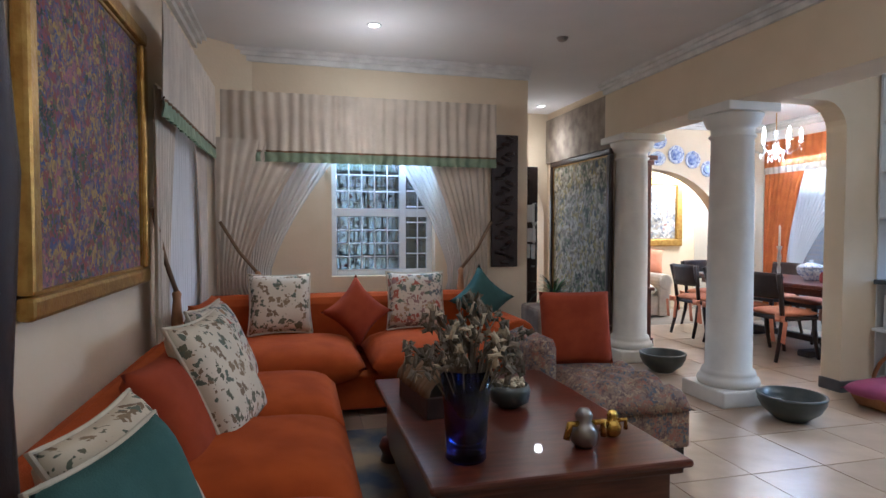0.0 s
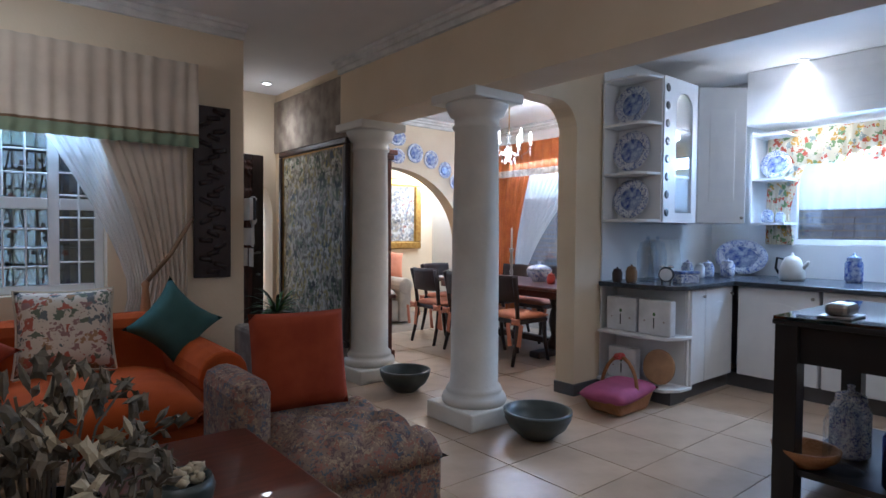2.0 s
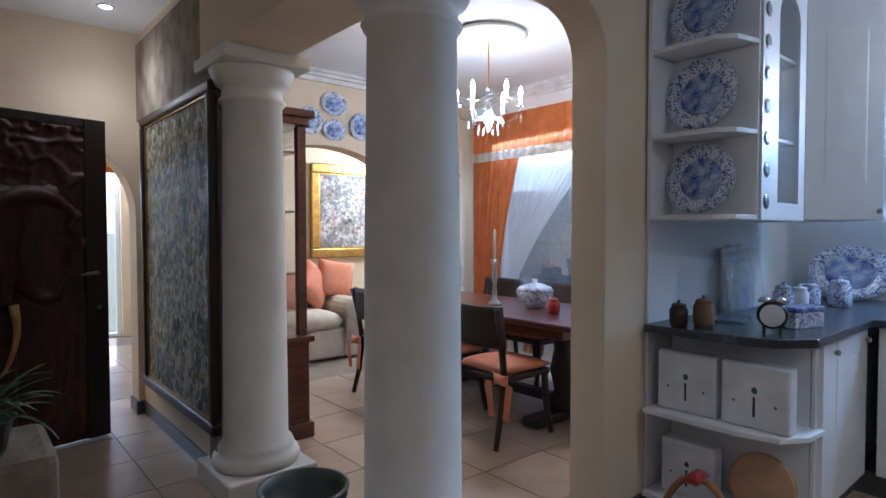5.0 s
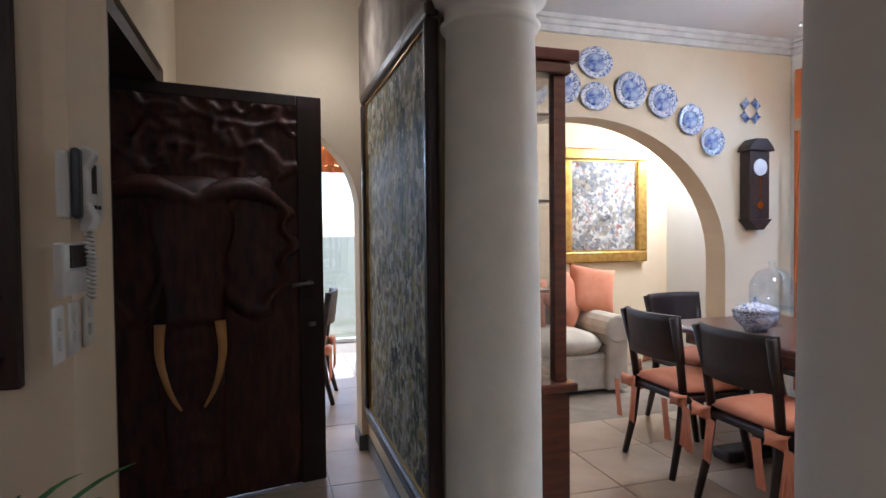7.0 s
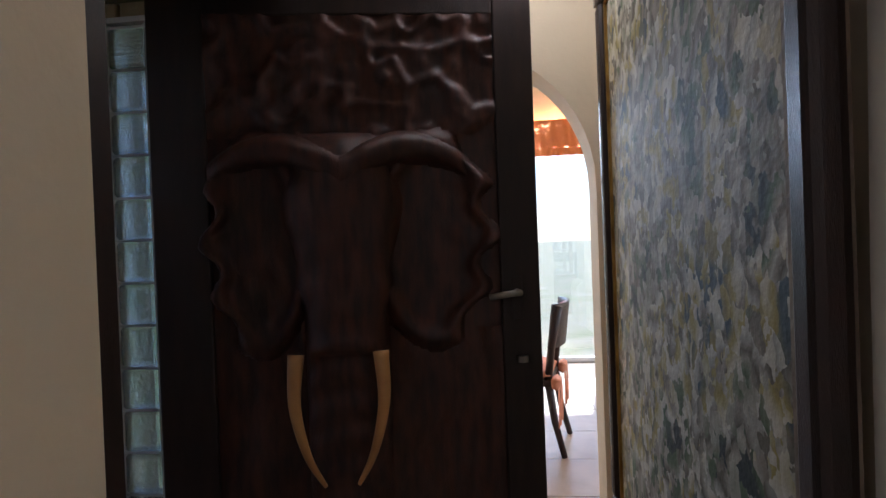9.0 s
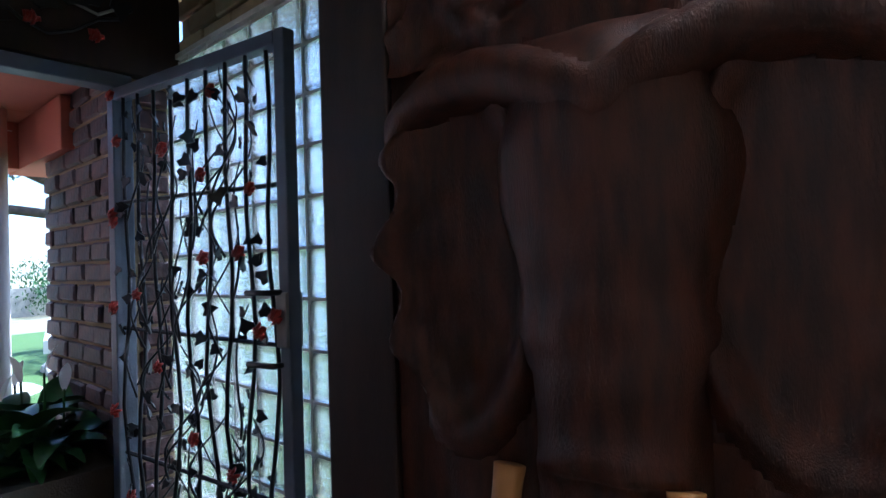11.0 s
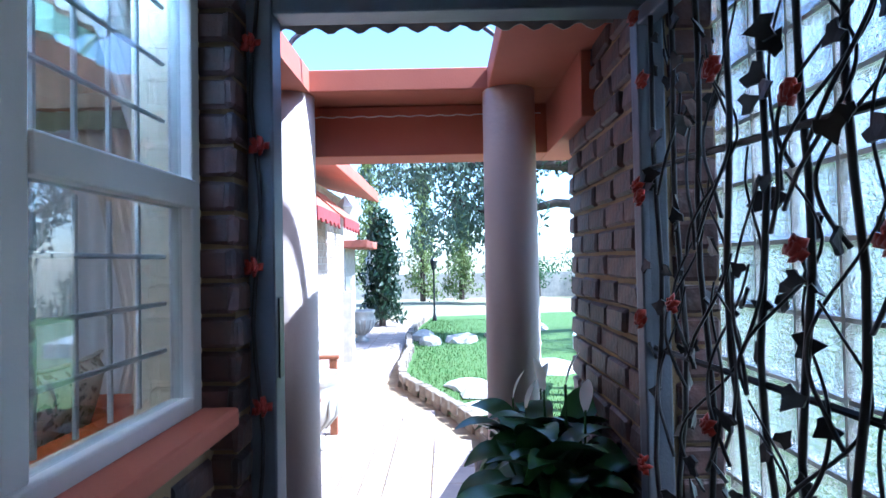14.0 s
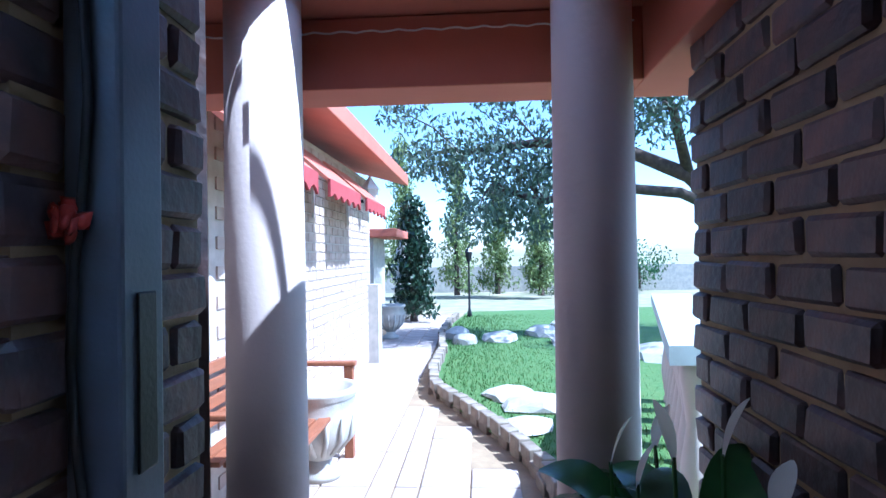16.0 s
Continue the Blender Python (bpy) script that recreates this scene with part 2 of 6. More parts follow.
# bluish cast of the outdoor light put into the brick colour, lightened as well
BLUECASTBRICK = mat("blue_cast_brick", (0.24, 0.25, 0.29), (0.15, 0.16, 0.2), rough=0.8, scale=9, bump=0.8, fine=40)
MORTAR = mat("mortar", (0.33, 0.24, 0.14), (0.25, 0.18, 0.11), rough=0.95, bump=0.6, fine=60)
YBRICK = mat("yellow_brick", (0.45, 0.35, 0.2), (0.36, 0.26, 0.14), rough=0.85, scale=9, bump=0.8, fine=50, rnd=0.2)
TERRA = mat("terracotta_paint", (0.46, 0.14, 0.085), (0.42, 0.12, 0.075), rough=0.8, scale=3)
PINKCOL = mat("pale_pink_paint", (0.62, 0.52, 0.48), (0.57, 0.47, 0.43), rough=0.8, scale=3, bump=0.3, fine=40)
IRON = mat("black_iron", (0.03, 0.032, 0.04), (0.018, 0.018, 0.022), rough=0.4, metal=0.4)
STEEL = mat("blue_grey_steel", (0.13, 0.15, 0.2), rough=0.45, metal=0.2)
ROSE = mat("red_enamel", (0.4, 0.035, 0.02), (0.28, 0.02, 0.015), rough=0.4)
BLOCK = glass("glass_block", (0.93, 0.97, 1.0), 0.08, 1.45, thin=False)
DARKPANE = glass("porch_window_glass", (0.7, 0.74, 0.76), gloss=0.16)
PANE = glass("window_glass", gloss=0.14)
CLEAR = glass("clear_glass", (0.9, 0.95, 1.0), gloss=0.16)
BLUEG = glass("cobalt_glass", (0.03, 0.06, 0.5), 0.02, thin=False)
LEAF = mat("leaf_green", (0.05, 0.14, 0.03), (0.03, 0.09, 0.02), rough=0.35, scale=14, bump=0.1, rnd=0.3)
LEAFD = mat("dark_leaf", (0.025, 0.06, 0.025), (0.015, 0.035, 0.02), rough=0.4)
DRIED = mat("dried_flowers", (0.2, 0.16, 0.11), (0.11, 0.1, 0.075), rough=0.95, scale=30)
DRIEDW = mat("pale_dried_petals", (0.5, 0.42, 0.28), rough=0.95)
SILVER = mat("pewter", (0.4, 0.38, 0.35), rough=0.3, metal=1)
CHROME = mat("chrome", (0.7, 0.7, 0.72), rough=0.12, metal=1, bump=0)
PLASTIC = mat("white_plastic", (0.6, 0.58, 0.53), rough=0.4, bump=0)
BLACK = mat("black_plastic", (0.012, 0.012, 0.014), rough=0.3, bump=0)
WICKER = mat("wicker", (0.34, 0.15, 0.05), (0.24, 0.1, 0.03), rough=0.7, bump=1.0, fine=80)
PINKCLOTH = mat("magenta_cloth", (0.4, 0.09, 0.2), rough=0.85)
CREAMS = mat("cream_upholstery", (0.62, 0.54, 0.42), rough=0.9, bump=0.4, fine=200)
PEACH = mat("peach_fabric", (0.62, 0.25, 0.14), (0.55, 0.2, 0.1), rough=0.85, bump=0.4, fine=200)
PAVE = mat("stamped_paving", (0.46, 0.37, 0.31), (0.36, 0.29, 0.25), rough=0.7, scale=6, bump=0.5, fine=40, rnd=0.1)
GRASS = mat("lawn", (0.06, 0.13, 0.025), (0.09, 0.15, 0.035), rough=0.9, scale=14, bump=1.0, fine=150)
SOIL = mat("soil", (0.06, 0.045, 0.03), rough=0.95, bump=0.8)
BARK = mat("bark", (0.09, 0.065, 0.05), (0.05, 0.036, 0.03), rough=0.95, scale=12, bump=1.0, fine=40)
GROUND = mat("dry_ground", (0.3, 0.26, 0.18), (0.2, 0.2, 0.1), rough=0.95, scale=2)
CAST = mat("cast_stone", (0.5, 0.46, 0.4), (0.38, 0.36, 0.32), rough=0.85, scale=8, bump=0.6)
SLATE = mat("slate_band", (0.2, 0.26, 0.36), (0.15, 0.2, 0.28), rough=0.5)
TEAK = mat("teak", (0.28, 0.1, 0.045), rough=0.5, stretch=(1, 9, 9))
LAMPGLOW = glow("lamp_glow", (1, 0.86, 0.66), 12)
CANDLE = mat("candle_wax", (0.75, 0.7, 0.6), rough=0.5)

# ---- mesh helpers ----


def box(bm, x0, y0, z0, x1, y1, z1):
    vs = [bm.verts.new((x, y, z)) for z in (z0, z1) for y in (y0, y1) for x in (x0, x1)]
    for f in ((0, 2, 3, 1), (4, 5, 7, 6), (0, 1, 5, 4), (2, 6, 7, 3), (0, 4, 6, 2), (1, 3, 7, 5)):
        bm.faces.new([vs[i] for i in f])
    return bm


def boxes(*rows):
    bm = bmesh.new()
    for r in rows:
        box(bm, *r)
    return bm


def lathe(prof, n=28, bm=None, at=(0, 0, 0)):
    """Turn a profile of (radius, height) round the upright axis."""
    bm = bm or bmesh.new()
    rings = []
    for r, z in prof:
        rings.append([bm.verts.new((at[0] + r * math.cos(2 * math.pi * i / n), at[1] + r * math.sin(2 * math.pi * i / n), at[2] + z)) for i in range(n)])
    for a, b in zip(rings, rings[1:]):
        for i in range(n):
            bm.faces.new((a[i], a[(i + 1) % n], b[(i + 1) % n], b[i]))
    bm.faces.new(rings[0][::-1])
    bm.faces.new(rings[-1])
    return bm


def tube(bm, pts, r, n=6, r2=None):
    """A bent rod through points, tapering from r to r2."""
    pts = [Vector(p) for p in pts]
    rings = []
    for i, p in enumerate(pts):
        d = (pts[min(i + 1, len(pts) - 1)] - pts[max(i - 1, 0)]).normalized()
        a = d.orthogonal().normalized() if i == 0 else (rings_a - d * rings_a.dot(d)).normalized()
        rings_a = a
        b = d.cross(a)
        rr = r if r2 is None else r + (r2 - r) * i / (len(pts) - 1)
        rings.append([bm.verts.new(p + rr * (a * math.cos(2 * math.pi * k / n) + b * math.sin(2 * math.pi * k / n))) for k in range(n)])
    for a, b in zip(rings, rings[1:]):
        for i in range(n):
            bm.faces.new((a[i], a[(i + 1) % n], b[(i + 1) % n], b[i]))
    bm.faces.new(rings[0][::-1])
    bm.faces.new(rings[-1])
    return bm


def smooth_path(pts, k=5):
    """A rounded run of points through the given ones."""
    p = [Vector(q) for q in (pts[0], *pts, pts[-1])]
    out = []
    for a, b, c, d in zip(p, p[1:], p[2:], p[3:]):
        for i in range(k):
            t = i / k
            out.append(0.5 * (2 * b + (c - a) * t + (2 * a - 5 * b + 4 * c - d) * t * t + (3 * b - a - 3 * c + d) * t ** 3))
    return out + [p[-1]]


def prism(bm, pts, y0, y1, axis="y"):
    """An outline in (x, z), pushed from y0 to y1 (axis x: outline in (y, z); z: in (x, y))."""
    def at(p, d):
        return {"y": (p[0], d, p[1]), "x": (d, p[0], p[1]), "z": (p[0], p[1], d)}[axis]
    a, b = [bm.verts.new(at(p, y0)) for p in pts], [bm.verts.new(at(p, y1)) for p in pts]
    n = len(pts)
    for i in range(n):
        bm.faces.new((a[i], a[(i + 1) % n], b[(i + 1) % n], b[i]))
    bm.faces.new(a[::-1])
    bm.faces.new(b)
    return bm


def pad(bm, sx, sy, sz, pinch=0.0, n=10, m=None):
    """A stuffed cushion, sx by sy, sz thick, with drawn-in sides when pinched."""
    m = m or Matrix()
    top, bot = {}, {}
    for i in range(n + 1):
        for j in range(n + 1):
            u, v = 2 * i / n - 1, 2 * j / n - 1
            h = ((1 - u ** 4) * (1 - v ** 4)) ** 0.5
            x = u * (1 - pinch * (1 - v * v)) * sx / 2
            y = v * (1 - pinch * (1 - u * u)) * sy / 2
            top[i, j] = bm.verts.new(m @ Vector((x, y, h * sz / 2)))
            bot[i, j] = top[i, j] if i in (0, n) or j in (0, n) else bm.verts.new(m @ Vector((x, y, -h * sz / 2)))
    for i in range(n):
        for j in range(n):
            bm.faces.new((top[i, j], top[i + 1, j], top[i + 1, j + 1], top[i, j + 1]))
            f = (bot[i, j], bot[i, j + 1], bot[i + 1, j + 1], bot[i + 1, j])
            try:
                bm.faces.new(f)
            except ValueError:
                pass
    return bm


def thing(name, at=(0, 0, 0), label="", category="", group="", kind="", rz=0.0):
    ob = new(name)
    ob.matrix_world = pose(*at, 0, 0, rz)
    return tagged(ob, label, category, group, kind)


def part(name, bm, material, parent=None, label="", smooth=False, bevel=0.0, sub=0, solid=0.0):
    if isinstance(bm, bmesh.types.BMesh):
        me = bpy.data.meshes.new(name)
        bmesh.ops.recalc_face_normals(bm, faces=bm.faces)
        bm.to_mesh(me)
        bm.free()
        me.materials.append(material)
        if smooth:
            me.polygons.foreach_set("use_smooth", [True] * len(me.polygons))
    else:
        me = bm
    ob = new(name, me)
    ob.parent = parent
    if label:
        ob["label"] = label
    if solid:
        ob.modifiers.new("thick", "SOLIDIFY").thickness = solid
    if bevel:
        b = ob.modifiers.new("edge", "BEVEL")
        b.width, b.segments, b.limit_method = bevel, 2, "ANGLE"
    if sub:
        ob.modifiers.new("round", "SUBSURF").levels = sub
        ob.modifiers["round"].render_levels = sub
    return ob


def solo(name, bm, material, label="", category="", group="", kind="", **kw):
    return tagged(part(name, bm, material, **kw), label, category, group, kind)


def structure(name, bm, material, label="", **kw):
    return solo(name, bm, material, label, kind="structure", **kw)


def sheet(x0, x1, z0, z1, folds, amp, drawn=lambda v: (0, 1), nu=None, nv=14):
    """Hanging cloth in the x-z plane; drawn(v) gives left and right edge as shares of the width at depth v."""
    bm = bmesh.new()
    nu = nu or folds * 8
    g = {}
    for j in range(nv + 1):
        v = j / nv
        a, b = drawn(v)
        for i in range(nu + 1):
            u = i / nu
            wob = amp * (0.75 + 0.5 * noise.noise((u * folds * 0.9, v * 1.5, folds))) * math.sin(2 * math.pi * folds * u + 2.2 * noise.noise((u * 9, v * 0.8, 3.3 + folds)) + 0.7 * math.sin(5 * u)) * (0.5 + 0.5 * v)
            g[i, j] = bm.verts.new((x0 + (x1 - x0) * (a + (b - a) * u), wob, z1 + (z0 - z1) * v))
    for j in range(nv):
        for i in range(nu):
            bm.faces.new((g[i, j], g[i + 1, j], g[i + 1, j + 1], g[i, j + 1]))
    return bm

# ---- the house: floor, walls, ceilings ----
CZ = 2.75


def arch_pts(x0, x1, z0, spring, top, n=20):
    """Outline of an arched opening from foot to foot."""
    c, r = (x0 + x1) / 2, (x1 - x0) / 2
    return [(x0, z0)] + [(c - r * math.cos(math.pi * i / n), spring + (top - spring) * math.sin(math.pi * i / n)) for i in range(n + 1)] + [(x1, z0)]


def over_arch(bm, x0, x1, spring, top, y0, y1, zt, n=24):
    """The wall above an arched opening."""
    p = arch_pts(x0, x1, spring, spring, top, n)[1:-1]
    for a, b in zip(p, p[1:]):
        prism(bm, [(a[0], a[1]), (b[0], b[1]), (b[0], zt), (a[0], zt)], y0, y1)
    return bm


floor = structure("floor", boxes((0.45, -1.2, -0.2, 8.0, 6.24, -0.006), (3.1, 6.24, -0.2, 8.0, 8.1, -0.006), (2.4, 8.1, -0.2, 8.0, 11.8, -0.006)), GROUT, "beige ceramic tiles with dark grout lines")
structure("ceiling", boxes((0.35, -1.2, CZ, 8.0, 6.24, CZ + 0.15), (3.0, 6.24, CZ, 8.0, 8.1, CZ + 0.15), (2.4, 8.1, CZ, 8.0, 11.8, CZ + 0.15)), CEIL, "plain white plaster ceiling")
structure("wall_west", boxes((0.35, -1.2, 0, 0.6, 4.75, CZ), (0.35, 4.75, 0, 0.6, 5.85, 0.8), (0.35, 4.75, 2.1, 0.6, 5.85, CZ), (0.35, 5.85, 0, 0.6, 5.95, CZ)), PLASTER, "cream painted plaster wall")
structure("wall_south", boxes((0.6, -1.2, 0, 7.75, -1.0, CZ)), PLASTER, "cream painted plaster wall")
WX0, WX1, WZ0, WZ1 = 1.63, 2.53, 0.89, 2.1
structure("wall_window", prism(boxes((1.0, 6.24, 0, 1.33, 6.375, CZ), (1.33, 6.24, 0, WX0, 6.4, CZ), (WX0, 6.24, 0, WX1, 6.4, WZ0), (WX0, 6.24, WZ1, WX1, 6.4, CZ), (WX1, 6.24, 0, 3.02, 6.4, CZ), (3.02, 6.24, 0, 3.4, 6.46, CZ)), [(0.6, 5.95), (1.0, 6.24), (1.0, 6.38), (0.5, 6.02)], 0, CZ, "z"), PLASTER, "cream painted plaster wall with a window")
structure("wall_corner_brick", prism(bmesh.new(), [(1.0, 6.385), (0.985, 6.41), (0.47, 6.045), (0.49, 6.023)], -0.3, CZ, "z"), BRICK, "dark face brick at the house corner")
structure("wall_entrance", boxes((3.1, 6.46, 0, 3.4, 6.64, CZ), (3.1, 6.64, 2.12, 3.4, 8.1, CZ), (2.85, 7.68, 0, 3.4, 8.1, 2.12)), PLASTER, "cream plaster wall round the front door")
structure("door_frame", boxes((3.02, 6.642, 0, 3.39, 6.70, 2.1), (3.02, 6.70, 2.04, 3.39, 7.66, 2.1), (3.02, 7.6, 0, 3.39, 7.66, 2.04)), DARKW, "dark wooden door frame")
bm = boxes((2.6, 8.1, 0, 3.36, 8.3, CZ), (4.4, 8.1, 0, 4.78, 8.3, CZ), (7.13, 8.1, 0, 7.75, 8.3, CZ))
over_arch(bm, 3.36, 4.4, 1.45, 2.0, 8.1, 8.3, CZ)
over_arch(bm, 4.78, 7.13, 1.1, 2.1, 8.1, 8.3, CZ, 32)
structure("wall_arches", bm, PLASTER, "cream plaster wall with two arches")
structure("wall_gallery", boxes((4.44, 6.58, 0, 4.72, 8.1, CZ)), PLASTER, "cream plaster wall behind a large painting")
structure("beam", boxes((4.38, -1.0, 2.22, 4.72, 6.58, CZ - 0.004)), PLASTER, "cream plastered beam carried by two columns")
bm = boxes((4.72, 4.92, 2.3, 5.54, 5.1, CZ - 0.004), (5.54, 4.92, 0, 7.75, 5.1, CZ - 0.004))
for k in range(8):
    a, b = k / 8 * math.pi / 2, (k + 1) / 8 * math.pi / 2
    prism(bm, [(5.54 - 0.22 + 0.22 * math.sin(a), 2.08 + 0.22 * math.cos(a)), (5.54 - 0.22 + 0.22 * math.sin(b), 2.08 + 0.22 * math.cos(b)), (5.545, 2.305)], 4.92, 5.1)
    prism(bm, [(4.72 + 0.15 - 0.15 * math.sin(a), 2.15 + 0.15 * math.cos(a)), (4.72 + 0.15 - 0.15 * math.sin(b), 2.15 + 0.15 * math.cos(b)), (4.715, 2.305)], 4.92, 5.1)
structure("wall_kitchen", bm, PLASTER, "cream plaster wall with a rounded opening")
structure("wall_kitchen_face", boxes((5.87, 4.905, 0, 7.75, 4.917, CZ - 0.01)), KWALL, "white kitchen wall")
KY0, KY1, KZ0, KZ1 = 2.6, 4.2, 1.2, 2.1
DY0, DY1, DZ0, DZ1 = 5.35, 7.75, 0.55, 2.3
structure("wall_east", boxes((7.75, -1.2, 0, 8.0, KY0, CZ), (7.75, KY0, 0, 8.0, KY1, KZ0), (7.75, KY0, KZ1, 8.0, KY1, CZ), (7.75, KY1, 0, 8.0, DY0, CZ),
          (7.75, DY0, 0, 8.0, DY1, DZ0), (7.75, DY0, DZ1, 8.0, DY1, CZ), (7.75, DY1, 0, 8.0, 11.8, CZ)), KWALL, "white plaster wall with two windows")
structure("wall_lounge", boxes((5.3, 9.55, 0, 7.75, 9.75, CZ), (5.1, 9.55, 0, 5.3, 11.6, CZ)), PLASTER, "cream plaster wall of the lounge")
structure("wall_north", boxes((2.6, 11.6, 0, 2.9, 11.8, CZ), (2.9, 11.6, 2.35, 5.0, 11.8, CZ), (5.0, 11.6, 0, 5.3, 11.8, CZ), (2.4, 8.1, 0, 2.6, 11.8, CZ)), PLASTER, "cream plaster wall with a wide glazed opening")


def cornice(rows):
    bm = bmesh.new()
    for (x0, y0), (x1, y1), (nx, ny) in rows:
        for k, (d, h) in enumerate(((0.09, 0.03), (0.06, 0.06), (0.03, 0.1))):
            z1 = CZ - 0.002 - 0.001 * k
            box(bm, min(x0, x1, x0 + nx * d), min(y0, y1, y0 + ny * d), CZ - h, max(x0, x1, x1 + nx * d), max(y0, y1, y1 + ny * d), z1)
    return bm


structure("cornice", cornice([((0.6, -1), (0.6, 6.24), (1, 0)), ((0.6, 6.24), (3.4, 6.24), (0, -1)), ((4.38, -1), (4.38, 6.58), (-1, 0)), ((4.72, 8.1), (7.75, 8.1), (0, -1)),
          ((7.75, 5.1), (7.75, 8.1), (-1, 0)), ((7.75, -1), (7.75, 4.9), (-1, 0)), ((4.72, 5.1), (4.72, 6.58), (1, 0))]), WTRIM, "white moulded cornice")
structure("baseboard", boxes((5.54, 4.9, 0, 5.88, 4.92, 0.09), (5.52, 4.9, 0, 5.54, 5.1, 0.09), (4.38, 8.08, 0, 4.44, 8.1, 0.09), (4.385, 8.1, 0, 4.40, 8.3, 0.09), (3.34, 8.085, 0, 3.36, 8.3, 0.09), (4.43, 6.6, 0, 4.44, 8.08, 0.09)), SKIRT, "dark grey tiled skirting")


def column(at, n):
    c = thing("column", at, "cream painted round column on a square plinth", "column", "columns", "structure")
    r = 0.165
    part("plinth", boxes((-0.235, -0.235, 0, 0.235, 0.235, 0.12)), COLUMN, c, bevel=0.012)
    part("shaft", lathe([(0.215, 0.12), (0.225, 0.15), (0.215, 0.18), (0.19, 0.185), (0.195, 0.21), (0.185, 0.235), (r, 0.25), (r * 0.97, 1.2), (r * 0.9, 1.98), (r * 0.98, 1.985), (r * 1.02, 2.0), (r * 0.92, 2.015), (r * 0.93, 2.06), (r * 1.12, 2.075), (r * 1.2, 2.11), (r * 1.28, 2.14), (r * 1.28, 2.155)], 40), COLUMN, c, smooth=True)
    part("abacus", boxes((-0.225, -0.225, 2.155, 0.225, 0.225, 2.222)), COLUMN, c, bevel=0.01)
    return c


column((4.55, 5.0, 0), 0)
column((4.59, 6.42, 0), 1)


def window(name, w, h, label, mull=(), bars=(), grid=None, material=None):
    """A window in the x-z plane, outside towards +y; its foot in the middle."""
    material = material or WHITE
    ob = thing(name, label=label, category="window", kind="structure")
    f, d = 0.05, 0.06
    part("window_frame", boxes((-w / 2, -d / 2, 0, -w / 2 + f, d / 2, h), (w / 2 - f, -d / 2, 0, w / 2, d / 2, h), (-w / 2 + f, -d / 2, 0, w / 2 - f, d / 2, f), (-w / 2 + f, -d / 2, h - f, w / 2 - f, d / 2, h)), material, ob, bevel=0.006)
    for x in mull:
        part("mullion", boxes((x - 0.03, -d / 2 + 0.003, f, x + 0.03, d / 2 - 0.003, h - f)), material, ob, bevel=0.005)
    for x0, x1, z in bars:
        part("transom", boxes((x0, -d / 2 - 0.004, z - 0.035, x1, d / 2 + 0.004, z + 0.035)), material, ob, bevel=0.005)
    p = part("pane", boxes((-w / 2 + f, -0.004, f, w / 2 - f, 0.004, h - f)), PANE, ob)
    p.visible_shadow = False
    for x0, x1, z0, z1, nx, nz in grid or ():
        bm = bmesh.new()
        for i in range(1, nx):
            x = x0 + (x1 - x0) * i / nx
            tube(bm, [(x, -0.05, z0), (x, -0.05, z1)], 0.006)
        for i in range(1, nz):
            z = z0 + (z1 - z0) * i / nz
            tube(bm, [(x0, -0.045, z), (x1, -0.045, z)], 0.006)
        part("burglar_bars", bm, WHITE, ob)
    return ob


w = window("window_1", WX1 - WX0, WZ1 - WZ0, "white framed window with burglar bars", (0.18,), ((-0.42, 0.15, 0.55), (0.21, 0.42, 0.55)), ((-0.41, 0.15, 0.05, 0.51, 5, 4), (-0.41, 0.15, 0.59, 1.16, 5, 4), (0.21, 0.41, 0.05, 1.16, 2, 8)))
w.matrix_world = pose((WX0 + WX1) / 2, 6.385, WZ0)
for c in w.children:
    if c.name.startswith("pane"):
        c.data.materials[0] = DARKPANE
w = window("window_2", 1.1, 1.3, "white framed side window")
w.matrix_world = pose(0.42, 5.3, 0.8, 0, 0, 90)
w = window("window_3", KY1 - KY0, KZ1 - KZ0, "white framed kitchen window", (0.0,))
w.matrix_world = pose(7.85, (KY0 + KY1) / 2, KZ0, 0, 0, -90)
w = window("window_4", DY1 - DY0, DZ1 - DZ0, "white framed dining room window", (-0.1, 0.55), ((-0.1, 0.55, 0.45), (-0.1, 0.55, 1.1)))
w.matrix_world = pose(7.85, (DY0 + DY1) / 2, DZ0, 0, 0, -90)
w = window("window_5", 2.1, 2.35, "wide glazed garden door", (0.0,))
w.matrix_world = pose(3.95, 11.7, 0)

# ---- porch, gate and garden ----
GZ = -0.12
structure("ground", boxes((-400, -400, GZ - 0.6, 400, 400, GZ - 0.14)), GROUND, "dry garden ground")
structure("porch_floor", boxes((1.25, 6.5, -0.2, 3.1, 7.68, -0.02)), TILE, "beige porch floor")
structure("porch_roof", boxes((1.2, 6.46, 2.42, 3.1, 8.1, 2.5)), PLASTER, "porch slab")
structure("wall_porch_lower", boxes((1.6, 6.402, -0.2, 3.02, 6.43, 0.85), (1.6, 6.402, 2.12, 3.02, 6.43, 2.45), (2.52, 6.402, 0.85, 3.02, 6.43, 2.12), (1.41, 6.402, -0.2, 1.6, 6.49, 2.45)), MORTAR, "mortar behind face brick")
structure("window_sill", boxes((1.63, 6.412, 0.855, 2.6, 6.51, 0.905)), TERRA, "terracotta painted window sill", bevel=0.01)
structure("wall_brick_north", boxes((0.5, 7.615, -0.3, 1.5, 7.79, 2.45), (1.5, 7.86, 2.1, 3.1, 8.1, 2.45)), MORTAR, "mortar behind face brick")
structure("wall_brick_pier", boxes((1.12, 6.38, -0.3, 1.408, 6.455, 2.45)), MORTAR, "mortar behind face brick")
